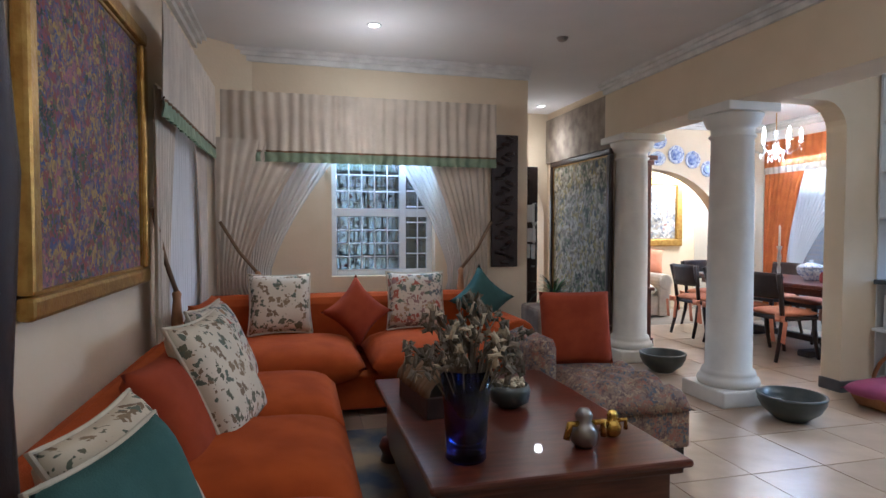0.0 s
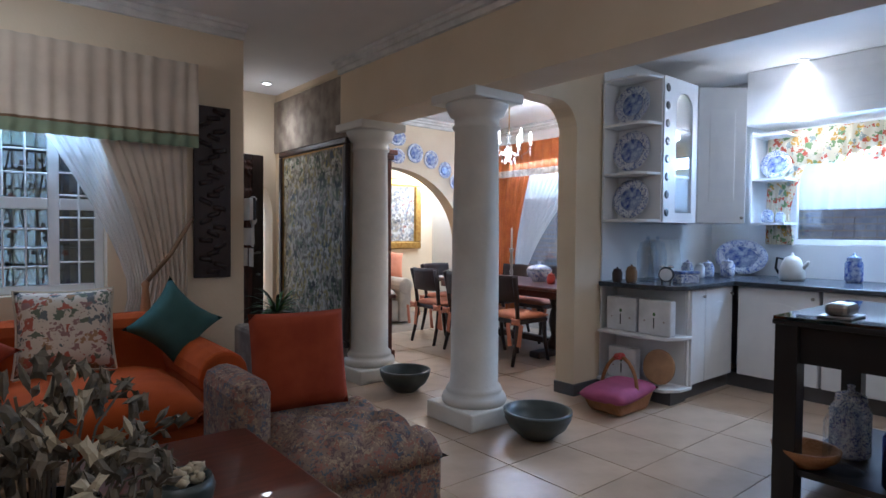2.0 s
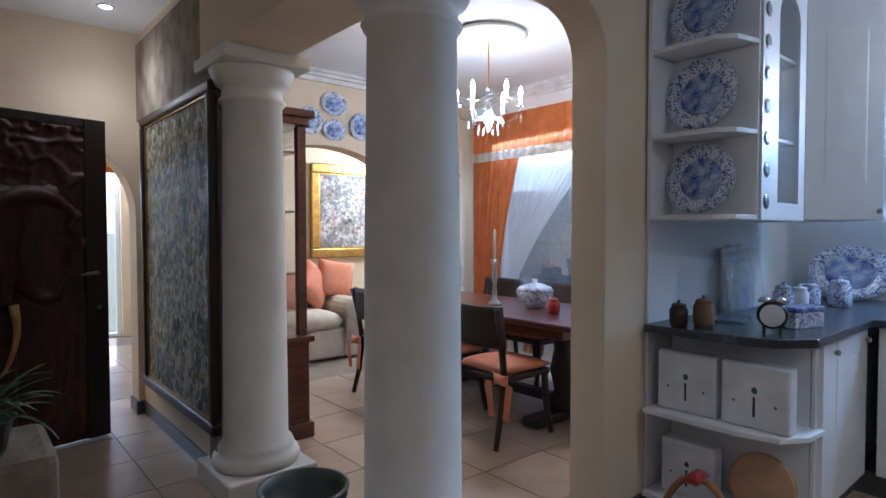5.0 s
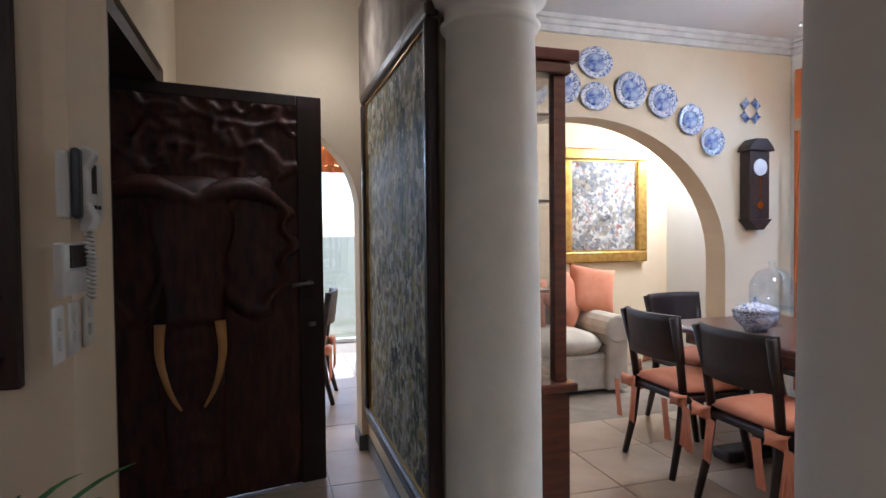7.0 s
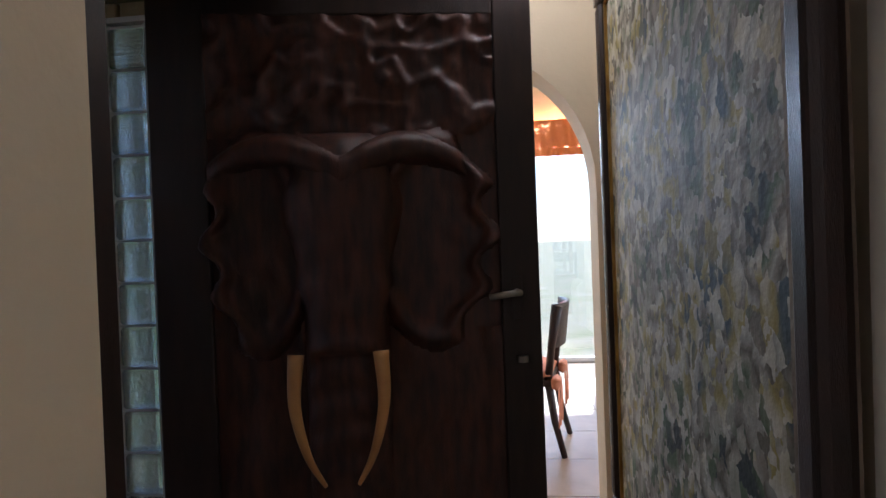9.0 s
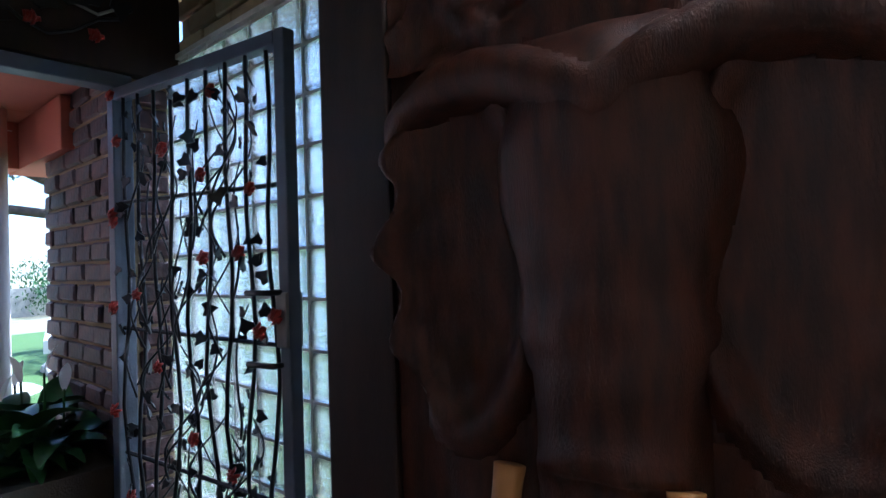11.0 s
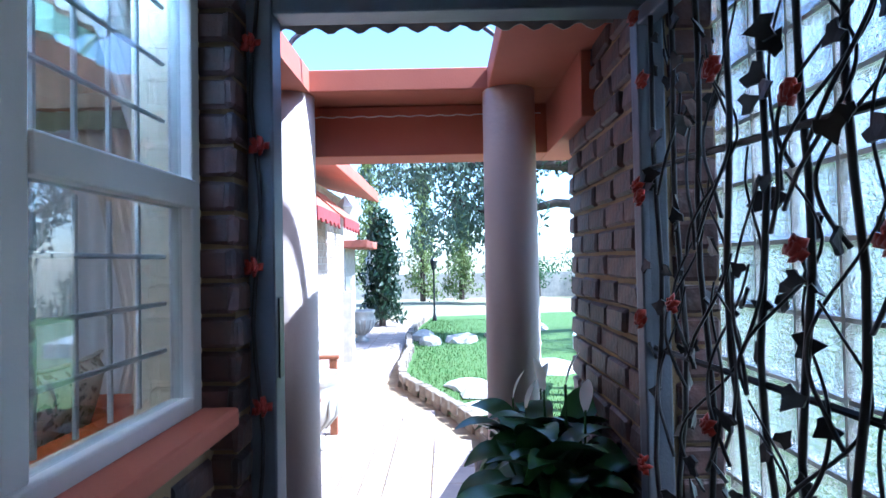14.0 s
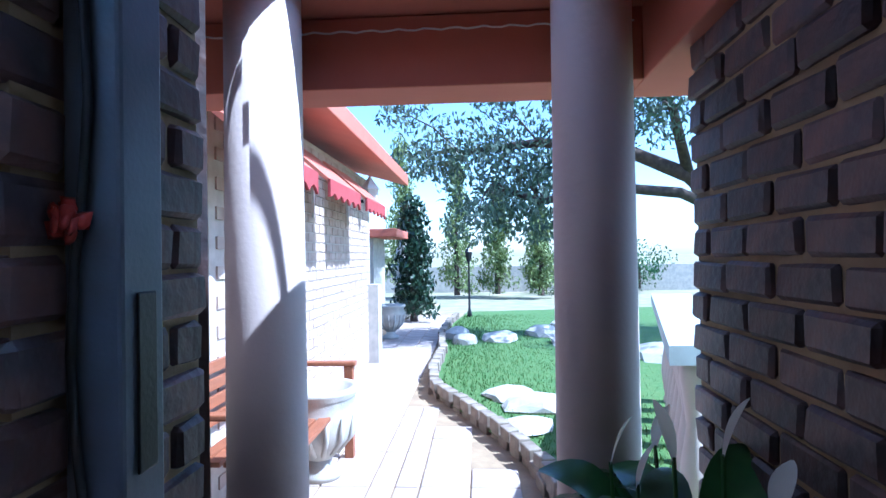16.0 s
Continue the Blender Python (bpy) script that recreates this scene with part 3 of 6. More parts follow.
structure("gate_frame", boxes((1.45, 6.503, -0.12, 1.54, 6.575, 2.0), (1.45, 7.575, -0.12, 1.54, 7.64, 1.945), (1.45, 6.575, 1.945, 1.54, 7.64, 2.0)), STEEL, "blue grey steel gate frame", bevel=0.006)
structure("gate_header", boxes((1.50, 6.5, 2.002, 1.56, 7.82, 2.42)), DARKW, "dark timber header above the gate")
pc = [thing("porch_column", p, "pale pink round porch column", "column", "porch columns", "structure") for p in ((0.36, 6.3, GZ), (0.38, 7.347, GZ))]
for i, c in enumerate(pc):
    part("shaft", lathe([(0.13, 0.14 if i == 0 else -0.1), (0.126, 1.0), (0.122, 2.177)], 36), PINKCOL, c, smooth=True)
    if i == 0:
        part("plinth", boxes((-0.19, -0.19, 0, 0.19, 0.19, 0.14)), CAST, c, "blue grey stone block", bevel=0.02)
structure("porch_canopy", boxes((-0.06, 5.9, 2.056, 0.44, 8.1, 2.16), (0.44, 7.245, 2.056, 1.22, 8.1, 2.16)), TERRA, "terracotta painted porch slab round an open skylight", bevel=0.006)
structure("porch_canopy_side", prism(bmesh.new(), [(0.444, 6.42), (0.444, 6.07), (0.94, 6.42)], 2.056, 2.16, "z"), TERRA, "terracotta painted slab beside the skylight")
structure("porch_beam", boxes((-0.05, 5.9, 1.8, 0.19, 7.56, 2.052), (-0.05, 7.56, 1.8, 0.92, 8.08, 2.052)), TERRA, "terracotta painted porch beams behind the columns", bevel=0.006)
structure("canopy_flashing", tube(bmesh.new(), [(0.192, 6.0 + 0.03 * k, 2.0 + 0.004 * math.sin(k * 1.9)) for k in range(52)], 0.004, 4), WTRIM, "cracked pale sealant line along the beam")
skl = thing("skylight", (0.82, 6.83, 2.16), "arched skylight frame over the porch opening", "skylight")
for _x in (-0.2, 0.15):
    part("rib", tube(bmesh.new(), [(_x, 0.47 * math.cos(a), 0.2 * math.sin(a)) for a in (math.pi * k / 16 for k in range(17))], 0.012, 6), STEEL, skl, smooth=True)

# ---- large furniture: living room ----


def sofa():
    s = thing("corner_sofa", (0, 0, 0), "burnt orange fabric corner sofa with loose seat cushions", "sofa")
    part("base", boxes((0.66, 2.0, 0.06, 1.5, 5.2, 0.3), (0.66, 5.2, 0.06, 2.98, 6.05, 0.3)), ORANGE, s, bevel=0.02)
    part("backrest", boxes((0.64, 2.0, 0.3, 0.86, 5.85, 0.74)), ORANGE, s, bevel=0.07)
    part("backrest", boxes((0.66, 5.86, 0.3, 2.96, 6.1, 0.78)), ORANGE, s, bevel=0.07)
    arm = boxes((2.78, 5.15, 0.3, 3.0, 6.05, 0.5))
    tube(arm, [(2.89, 5.13, 0.52), (2.89, 6.05, 0.52)], 0.13, 16)
    part("armrest", arm, ORANGE, s, bevel=0.02, smooth=False)
    for y in (2.42, 3.22, 4.02):
        part("seat_cushion", pad(bmesh.new(), 0.8, 0.84, 0.28, n=14, m=pose(1.16, y + 0.3, 0.38)), ORANGE, s, smooth=True)
    part("seat_cushion", pad(bmesh.new(), 0.96, 0.86, 0.28, n=14, m=pose(1.3, 5.4, 0.39)), ORANGE, s, smooth=True)
    part("seat_cushion", pad(bmesh.new(), 0.96, 0.86, 0.28, n=14, m=pose(2.3, 5.42, 0.39)), ORANGE, s, smooth=True)
    return s


sofa()


def cushion(at, size, material, label, rx=70, rz=0.0, ry=0.0, pinch=0.08, thick=0.17, edge=None):
    c = thing("cushion", at, label, "cushion", "sofa cushions")
    c.matrix_world = pose(*at, rx, ry, rz)
    part("cover", pad(bmesh.new(), size, size, thick, pinch, 14), material, c, smooth=True)
    if edge:
        n, h = 10, size / 2
        pts = []
        for sx, sy, dx, dy in ((-1, -1, 1, 0), (1, -1, 0, 1), (1, 1, -1, 0), (-1, 1, 0, -1)):
            for k in range(n):
                x, y = sx + 2 * dx * k / n, sy + 2 * dy * k / n
                pts.append((x * (1 - pinch * (1 - y * y)) * h, y * (1 - pinch * (1 - x * x)) * h, 0))
        part("piping", tube(bmesh.new(), pts + pts[:1], 0.008), edge, c)
    return c


cushion((1.22, 5.72, 0.74), 0.46, FLORAL, "cream cushion with brown leaf print", 72, 4, edge=PIPING)
cushion((1.78, 5.6, 0.68), 0.4, RUSTF, "rust red cushion set on its corner", 72, 0, 45, 0.2)
cushion((2.25, 5.72, 0.74), 0.46, FLORAL2, "cream cushion with rose print", 72, -4, edge=PIPING)
cushion((2.78, 5.66, 0.74), 0.4, TEAL, "teal cushion set on its corner", 74, -8, 42, 0.2)
cushion((0.98, 4.4, 0.68), 0.5, FLORAL2, "cream cushion with rose print", 66, 80, edge=PIPING)
cushion((0.9, 4.75, 0.66), 0.5, ORANGE, "plain burnt orange fabric cushion", 70, 84)
cushion((1.03, 3.85, 0.68), 0.54, FLORAL, "cream cushion with brown leaf print", 64, 78, edge=PIPING)
cushion((0.92, 3.55, 0.6), 0.5, RUSTF, "plain rust red fabric cushion", 66, 84)
cushion((0.95, 2.85, 0.62), 0.48, FLORAL, "cream cushion with brown leaf print", 62, 82, edge=PIPING)
cushion((1.02, 2.62, 0.62), 0.46, TEAL, "teal cushion with cream piping", 68, 76, edge=PIPING)


def coffee_table():
    t = thing("coffee_table", (2.265, 3.79, 0), "dark mahogany coffee table with moulded edge", "table")
    part("tabletop", boxes((-0.5, -0.71, 0.42, 0.5, 0.71, 0.45)), MAHOG, t, bevel=0.012)
    part("moulding", boxes((-0.475, -0.685, 0.39, 0.475, 0.685, 0.42)), MAHOG, t, bevel=0.01)
    part("apron", boxes((-0.44, -0.65, 0.1, 0.44, 0.65, 0.39)), MAHOG, t, bevel=0.005)
    for x in (-0.42, 0.42):
        for y in (-0.62, 0.62):
            part("leg", lathe([(0.03, 0), (0.06, 0.02), (0.05, 0.06), (0.07, 0.1), (0.05, 0.14)], 14, at=(x, y, 0)), MAHOG, t, smooth=True)
    return t


coffee_table()
structure("rug", boxes((1.55, 2.4, -0.006, 3.0, 4.95, 0.012)), mat("patterned_rug", (0.34, 0.25, 0.13), (0.06, 0.08, 0.1), rough=0.95, scale=3, bump=0.6, fine=200), "wool rug in ochre and slate blue")


def tufted(sx, sy, z0, z1, k, m=None):
    """A deep-buttoned pad top over a box."""
    bm = bmesh.new()
    n = k * 6
    g = {}
    for i in range(n + 1):
        for j in range(n + 1):
            u, v = i / n, j / n
            e = min(1, 6 * min(u, 1 - u, v, 1 - v)) ** 0.4
            d = (abs(math.sin(math.pi * (u + v) * k / 1.0)) * abs(math.sin(math.pi * (u - v) * k))) ** 0.35
            p = Vector((sx * (u - 0.5), sy * (v - 0.5), z0 + (z1 - z0) * e * (0.72 + 0.28 * d)))
            g[i, j] = bm.verts.new(m @ p if m else p)
    for i in range(n):
        for j in range(n):
            bm.faces.new((g[i, j], g[i + 1, j], g[i + 1, j + 1], g[i, j + 1]))
    low = [g[i, 0] for i in range(n + 1)] + [g[n, j] for j in range(1, n + 1)] + [g[i, n] for i in range(n - 1, -1, -1)] + [g[0, j] for j in range(n - 1, 0, -1)]
    bm.faces.new(low[::-1])
    return bm


ch = thing("slipper_chair", (3.17, 4.46, 0), "low tufted tapestry slipper chair without arms", "chair")
part("seat", boxes((-0.33, -0.4, 0.06, 0.33, 0.4, 0.3)), TAPESTRY, ch, bevel=0.02)
part("seat_cushion", tufted(0.7, 0.84, 0.28, 0.44, 3), TAPESTRY, ch, smooth=True)
part("backrest", boxes((-0.46, 0.0, 0.06, -0.28, 0.5, 0.64)), TAPESTRY, ch, bevel=0.07)
for x in (-0.28, 0.28):
    for y in (-0.34, 0.34):
        part("leg", boxes((x - 0.03, y - 0.03, 0, x + 0.03, y + 0.03, 0.06)), DARKW, ch)
cushion((3.1, 4.68, 0.66), 0.47, RUSTF, "rust orange cushion propped on the slipper chair", 78, -8, pinch=0.03, thick=0.14)

ps = thing("stone_pedestal", (3.42, 5.75, 0), "rough stone pedestal box", "pedestal")
part("body", boxes((-0.2, -0.2, 0, 0.2, 0.2, 0.66)), STONE, ps, bevel=0.03)


def pot(at, r, label):
    p = thing("pottery_bowl", at, label, "bowl", "floor bowls")
    part("body", lathe([(r * 0.45, 0), (r * 0.5, 0.01), (r * 0.85, 0.07), (r, 0.13), (r, 0.15), (r * 1.03, 0.16), (r * 1.03, 0.175), (r * 0.93, 0.175), (r * 0.88, 0.12), (r * 0.6, 0.05), (0.01, 0.04)], 36), BOWLM, p, smooth=True)


pot((4.58, 5.86, 0), 0.2, "dark green glazed pottery bowl on the floor")
pot((4.62, 4.48, 0), 0.21, "dark green glazed pottery bowl beside a column")


def framed(name, w, h, material, frame_mat, label, at, rz, fw=0.08, depth=0.05, cat="painting"):
    """A framed picture; it faces its own -y."""
    p = thing(name, at, label, cat)
    p.matrix_world = pose(*at, 0, 0, rz)
    for n, (x0, z0, x1, z1) in enumerate(((0, 0, w, fw), (0, h - fw, w, h), (0, fw, fw, h - fw), (w - fw, fw, w, h - fw))):
        part("frame", boxes((x0 - w / 2, -depth, z0, x1 - w / 2, 0, z1)), frame_mat, p, bevel=0.015)
    g = 0.012
    part("inner_frame", boxes((fw - w / 2, -depth * 0.6, fw, fw + g - w / 2, -0.002, h - fw), (w / 2 - fw - g, -depth * 0.6, fw, w / 2 - fw, -0.002, h - fw), (fw + g - w / 2, -depth * 0.6, fw, w / 2 - fw - g, -0.002, fw + g), (fw + g - w / 2, -depth * 0.6, h - fw - g, w / 2 - fw - g, -0.002, h - fw)), GOLD, p)
    part("canvas", boxes((fw - w / 2, -depth * 0.4, fw, w / 2 - fw, -0.001, h - fw)), material, p)
    return p


STREET = canvas("village_scene", [(0.03, 0.035, 0.03), (0.1, 0.13, 0.06), (0.42, 0.38, 0.3), (0.1, 0.08, 0.05), (0.6, 0.57, 0.48), (0.34, 0.27, 0.07), (0.06, 0.08, 0.09)], 8, (1, 1, 0.85))
FLOWERS = canvas("flower_market", [(0.03, 0.04, 0.04), (0.06, 0.1, 0.05), (0.25, 0.06, 0.05), (0.05, 0.08, 0.2), (0.4, 0.26, 0.06), (0.08, 0.07, 0.1), (0.3, 0.12, 0.14)], 12)
BANQUET = canvas("banquet_scene", [(0.07, 0.07, 0.07), (0.3, 0.26, 0.2), (0.12, 0.13, 0.16), (0.5, 0.48, 0.44), (0.2, 0.08, 0.06)], 8)
framed("framed_painting", 1.42, 1.85, STREET, DARKW, "tall oil painting of a village street in a dark frame", (4.435, 7.2, 0.26), -90, 0.06, 0.05)
framed("framed_painting", 1.3, 1.2, FLOWERS, GOLD, "colourful flower market painting in a gilt frame", (0.602, 3.72, 1.04), 90, 0.07, 0.05)
framed("framed_painting", 0.95, 1.1, BANQUET, GOLD, "classical banquet painting in a wide gilt frame", (7.0, 9.54, 1.02), 0, 0.11, 0.06)
structure("stone_cladding", boxes((4.41, 6.6, 2.12, 4.438, 8.08, 2.66), (4.41, 6.5, 0.0, 4.438, 6.6, 2.66)), STONE, "brown stone cladding above the painting")
rp = thing("carved_panel", (3.172, 6.238, 0.955), "dark carved wooden wall panel", "wall panel")
part("board", boxes((-0.125, -0.03, 0, 0.125, 0, 1.19)), DARKW, rp, bevel=0.006)
knot = part("carved_knot", pad(bmesh.new(), 0.09, 0.034, 0.024, n=4), DARKW, rp, smooth=True)
knot.matrix_basis = pose(0, -0.032, 0.04, 90)
for k in range(1, 26):
    part("carved_knot", knot.data, DARKW, rp).matrix_basis = pose(0.055 * math.sin(k * 2.1), -0.032, 0.04 + k * 0.0445, 90, 25 * math.sin(k * 1.3))

# ---- curtains of the living room ----


def hung(name, m, label, pieces, cat="curtain"):
    """A curtain of several cloths, each (part, mesh, material)."""
    c = thing(name, label=label, category=cat)
    c.matrix_world = m
    for pn, bm, ma in pieces:
        part(pn, bm, ma, c, smooth=True)
    return c


def valance(w, top, bottom, cloth, band, m, label, folds, trim=None):
    h = top - bottom
    hung("valance", m, label, [("cloth", sheet(0, w, bottom + 0.09, top, folds, 0.016), cloth), ("braid", sheet(0, w, bottom + 0.075, bottom + 0.092, folds, 0.022), trim or band), ("band", sheet(0, w, bottom, bottom + 0.076, folds, 0.019), band)])


def tied(left, waist=0.62, w0=1.0, w1=0.28, w2=0.5):
    """Edges of a curtain gathered at a tie-back."""
    def f(v):
        k = (1 - v / waist) ** 1.4 if v < waist else (v - waist) / (1 - waist)
        w = w1 + ((w0 - w1) * k if v < waist else (w2 - w1) * min(1, k * 1.5))
        return (0, w) if left else (1 - w, 1)
    return f


valance(2.32, 2.38, 1.83, CREAMC, GREENB, pose(0.72, 6.08, 0), "gathered cream valance with green band", 26, BROWNB)
valance(1.75, 2.38, 1.83, CREAMC, GREENB, pose(0.74, 4.25, 0, 0, 0, 90), "gathered cream valance with green band", 18, BROWNB)
hung("curtain", pose(0.74, 6.0, 0, 0, 0, 14), "cream curtain gathered in a tie-back", [("cloth", sheet(0, 0.75, 0.2, 2.0, 9, 0.022, tied(True)), CREAMC)])
hung("curtain", pose(2.4, 6.14, 0), "cream curtain gathered in a tie-back", [("cloth", sheet(0, 0.58, 0.2, 2.0, 9, 0.022, tied(False, 0.6, 1.0, 0.38, 0.7)), CREAMC)])
hung("sheer_curtain", pose(0.95, 6.16, 0), "white sheer voile swept aside", [("cloth", sheet(0, 0.8, 0.2, 2.0, 12, 0.012, tied(True, 0.62, 1.0, 0.22, 0.4)), SHEER)])
hung("sheer_curtain", pose(2.1, 6.18, 0), "white sheer voile swept aside", [("cloth", sheet(0, 0.72, 0.2, 2.0, 12, 0.012, tied(False, 0.62, 1.0, 0.25, 0.4)), SHEER)])
for y0, l in ((4.35, True), (5.45, False)):
    hung("curtain", pose(0.68, y0, 0, 0, 0, 90), "cream curtain gathered in a tie-back", [("cloth", sheet(0, 0.5, 0.25, 2.0, 7, 0.022, tied(l, 0.62, 1.0, 0.5, 0.7)), CREAMC)])
hung("sheer_curtain", pose(0.64, 4.7, 0, 0, 0, 90), "white sheer voile over the side window", [("cloth", sheet(0, 1.0, 0.5, 2.0, 14, 0.012), SHEER)])
for p, q in (((2.98, 6.05, 1.36), (2.7, 6.08, 0.95)), ((0.78, 5.96, 1.35), (1.05, 6.02, 0.95)), ((0.66, 4.4, 1.4), (0.72, 4.68, 0.95))):
    t = thing("tie_back", p, "brown rope tie-back with a tassel", "tie-back", "curtain tie-backs")
    d = Vector(q) - Vector(p)
    part("rope", tube(bmesh.new(), [(0, -0.03, 0), d * 0.5 + Vector((0, -0.06, -0.03)), d + Vector((0, -0.06, 0))], 0.014), BROWNB, t, smooth=True)
    part("tassel", lathe([(0.01, 0.02), (0.025, 0), (0.02, -0.03), (0.035, -0.2), (0.03, -0.26)], 12, at=(d.x, d.y - 0.07, d.z)), mat("tassel_gold", (0.4, 0.2, 0.09), rough=0.9), t, smooth=True)

# ---- carved front door ----
dr = thing("front_door", (2.95, 7.5, 0), "open dark wooden front door carved with an elephant head", "door")
dr.matrix_world = pose(2.95, 7.5, 0.01, 0, 0, 11.5)
DW, DH = 1.22, 2.03
part("leaf", boxes((0, 0, 0, DW, 0.045, DH)), CARVED, dr, bevel=0.004)
part("stile", boxes((0, -0.02, 0, 0.17, 0, DH)), DARKW, dr, bevel=0.006)
part("stile", boxes((DW - 0.13, -0.02, 0, DW, 0, DH)), DARKW, dr, bevel=0.006)
part("rail", boxes((0.17, -0.02, DH - 0.06, DW - 0.13, 0, DH)), DARKW, dr, bevel=0.006)


def relief(outline, depth, layers=5, cx=None, cz=None):
    """A domed carving built of shrinking outlines."""
    n = len(outline)
    cx = cx if cx is not None else sum(p[0] for p in outline) / n
    cz = cz if cz is not None else sum(p[1] for p in outline) / n
    bm = bmesh.new()
    rings = []
    for k in range(layers + 1):
        a = k / layers
        s = math.cos(a * math.pi / 2 * 0.97)
        rings.append([bm.verts.new((cx + (x - cx) * s, -depth * math.sin(a * math.pi / 2) + 0.004, cz + (z - cz) * s)) for x, z in outline])
    for a, b in zip(rings, rings[1:]):
        for i in range(n):
            bm.faces.new((a[i], a[(i + 1) % n], b[(i + 1) % n], b[i]))
    bm.faces.new(rings[-1])
    return bm


def blob(cx, cz, rx, rz, wav=0.0, k=7, n=48, ph=0.0):
    return [(cx + rx * math.cos(t) * (1 + wav * math.sin(k * t + ph)), cz + rz * math.sin(t) * (1 + wav * math.sin(k * t + ph))) for t in (2 * math.pi * i / n for i in range(n))]




def carve(x0, x1, z0, z1, height, step=0.012):
    """A carved patch over the door leaf, raised where height(x, z) is above nothing."""
    bm = bmesh.new()
    nx, nz = int((x1 - x0) / step), int((z1 - z0) / step)
    g = {}
    for i in range(nx + 1):
        for k in range(nz + 1):
            x, z = x0 + (x1 - x0) * i / nx, z0 + (z1 - z0) * k / nz
            h = height(x, z)
            if h > -0.012:
                g[i, k] = bm.verts.new((x, 0.002 - max(h, -0.004), z))
    for i in range(nx):
        for k in range(nz):
            q = [g.get(c) for c in ((i, k), (i + 1, k), (i + 1, k + 1), (i, k + 1))]
            if all(q):
                bm.faces.new(q)
    return bm


def gouge(x, z, f=26.0, a=0.004):
    return a * noise.noise(Vector((x * f, z * f * 0.6, 3.1)))


def ear_height(cx, rx, sign):
    def h(x, z):
        u, v = (x - cx) / rx, (z - 1.24) / 0.37
        edge = 1 + 0.16 * math.sin(13 * v + 1.0) * (u * sign > 0) - 0.25 * max(0, -v) * (u * sign > 0)
        d = math.hypot(u / edge, v)
        if d > 1.06:
            return -1
        rim = 0.04 * math.exp(-((d - 0.86) / 0.11) ** 2)
        fold = 0.022 * max(0.0, math.sin(13 * v + 2.2 * u * sign)) * max(0.0, u * sign) ** 1.2
        return 0.012 + rim + fold + gouge(x, z) - (0.02 if d > 1 else 0)
    return h


def head_height(x, z):
    w = 0.125 + 0.055 * math.exp(-((z - 1.36) / 0.16) ** 2) + 0.02 * math.exp(-((z - 1.1) / 0.06) ** 2)
    u = (x - 0.585) / w
    if abs(u) > 1.14 or z > 1.6 or z < 0.12:
        return -1
    if abs(u) > 1:
        return 0.03 * (1.14 - abs(u)) / 0.14 - 0.004
    top = min(1.0, max(0.0, (1.6 - z) / 0.1)) ** 0.5
    wrinkle = 0.006 * math.sin(z * 62 + 3 * u * u) * (1 if z < 0.95 else 0.25)
    return (0.03 + 0.075 * (1 - u * u) ** 0.5 * (1.0 if z > 0.9 else 0.75)) * top + wrinkle + gouge(x, z, 18, 0.008)


def brow_height(x, z):
    t = abs(x - 0.585) / 0.42
    line = 1.46 + 0.14 * math.sin(min(1.0, t) * math.pi * 0.75) - 0.1 * t
    d = abs(z - line) / (0.035 + 0.02 * (1 - t))
    if t > 1 or d > 1.5:
        return -1
    base = 0.03 + 0.05 * (1 - t)
    if d > 1:
        return base * (1.5 - d) * 2 - 0.004
    return base + 0.035 * (1 - d * d) ** 0.5 * min(1.0, (1 - t) * 8) + gouge(x, z, 20, 0.006)


def crest_height(x, z):
    """Branching folds above the head."""
    a = noise.noise(Vector((x * 5, z * 7, 1.7))) + 0.6 * noise.noise(Vector((x * 14, z * 16, 5.0)))
    return 0.012 + 0.022 * (1 - min(1.0, abs(a) * 3)) + gouge(x, z, 50, 0.006)


def skirt_height(x, z):
    a = math.sin(x * 26 + 3.5 * noise.noise(Vector((x * 3, z * 2.5, 0.4))))
    return 0.006 + 0.016 * max(0.0, a) + gouge(x, z, 30, 0.005)


part("ear", carve(0.14, 0.5, 0.84, 1.64, ear_height(0.32, 0.165, -1)), CARVED, dr, smooth=True)
part("ear", carve(0.66, 1.09, 0.84, 1.64, ear_height(0.87, 0.2, 1)), CARVED, dr, smooth=True)
part("head", carve(0.39, 0.78, 0.12, 1.6, head_height), CARVED, dr, smooth=True)
part("brow", carve(0.16, 0.585, 1.36, 1.72, brow_height), CARVED, dr, smooth=True)
part("brow", carve(0.585, 1.01, 1.36, 1.72, brow_height), CARVED, dr, smooth=True)
part("carved_crest", carve(0.172, DW - 0.132, 1.58, DH - 0.06, crest_height), CARVED, dr, smooth=True)
part("carved_fold", carve(0.172, 0.47, 0.05, 0.95, skirt_height), CARVED, dr, smooth=True)
part("carved_fold", carve(0.71, DW - 0.132, 0.05, 0.95, skirt_height), CARVED, dr, smooth=True)
for s, x in ((1, 0.43), (-1, 0.69)):
    part("tusk", tube(bmesh.new(), smooth_path([(x, -0.08, 0.9), (x - s * 0.005, -0.11, 0.75), (x + s * 0.03, -0.12, 0.6), (x + s * 0.08, -0.11, 0.5)]), 0.026, 12, 0.006), IVORY, dr, "pale carved tusk", smooth=True)
hd = part("handle", tube(lathe([(0.004, 0.0), (0.004, 0.004)], 8, at=(DW - 0.08, -0.03, 1.05)), [(DW - 0.08, -0.02, 1.06), (DW - 0.08, -0.07, 1.06), (DW - 0.1, -0.08, 1.06), (DW - 0.18, -0.078, 1.05)], 0.011, 8), SILVER, dr, "pewter door handle", smooth=True)
part("escutcheon", boxes((DW - 0.098, -0.026, 0.97, DW - 0.062, -0.02, 1.11)), DARKW, dr, bevel=0.003)
part("keyhole", lathe([(0.02, -0.01), (0.02, 0.01)], 14, at=(DW - 0.07, -0.03, 0.84)), SILVER, dr)

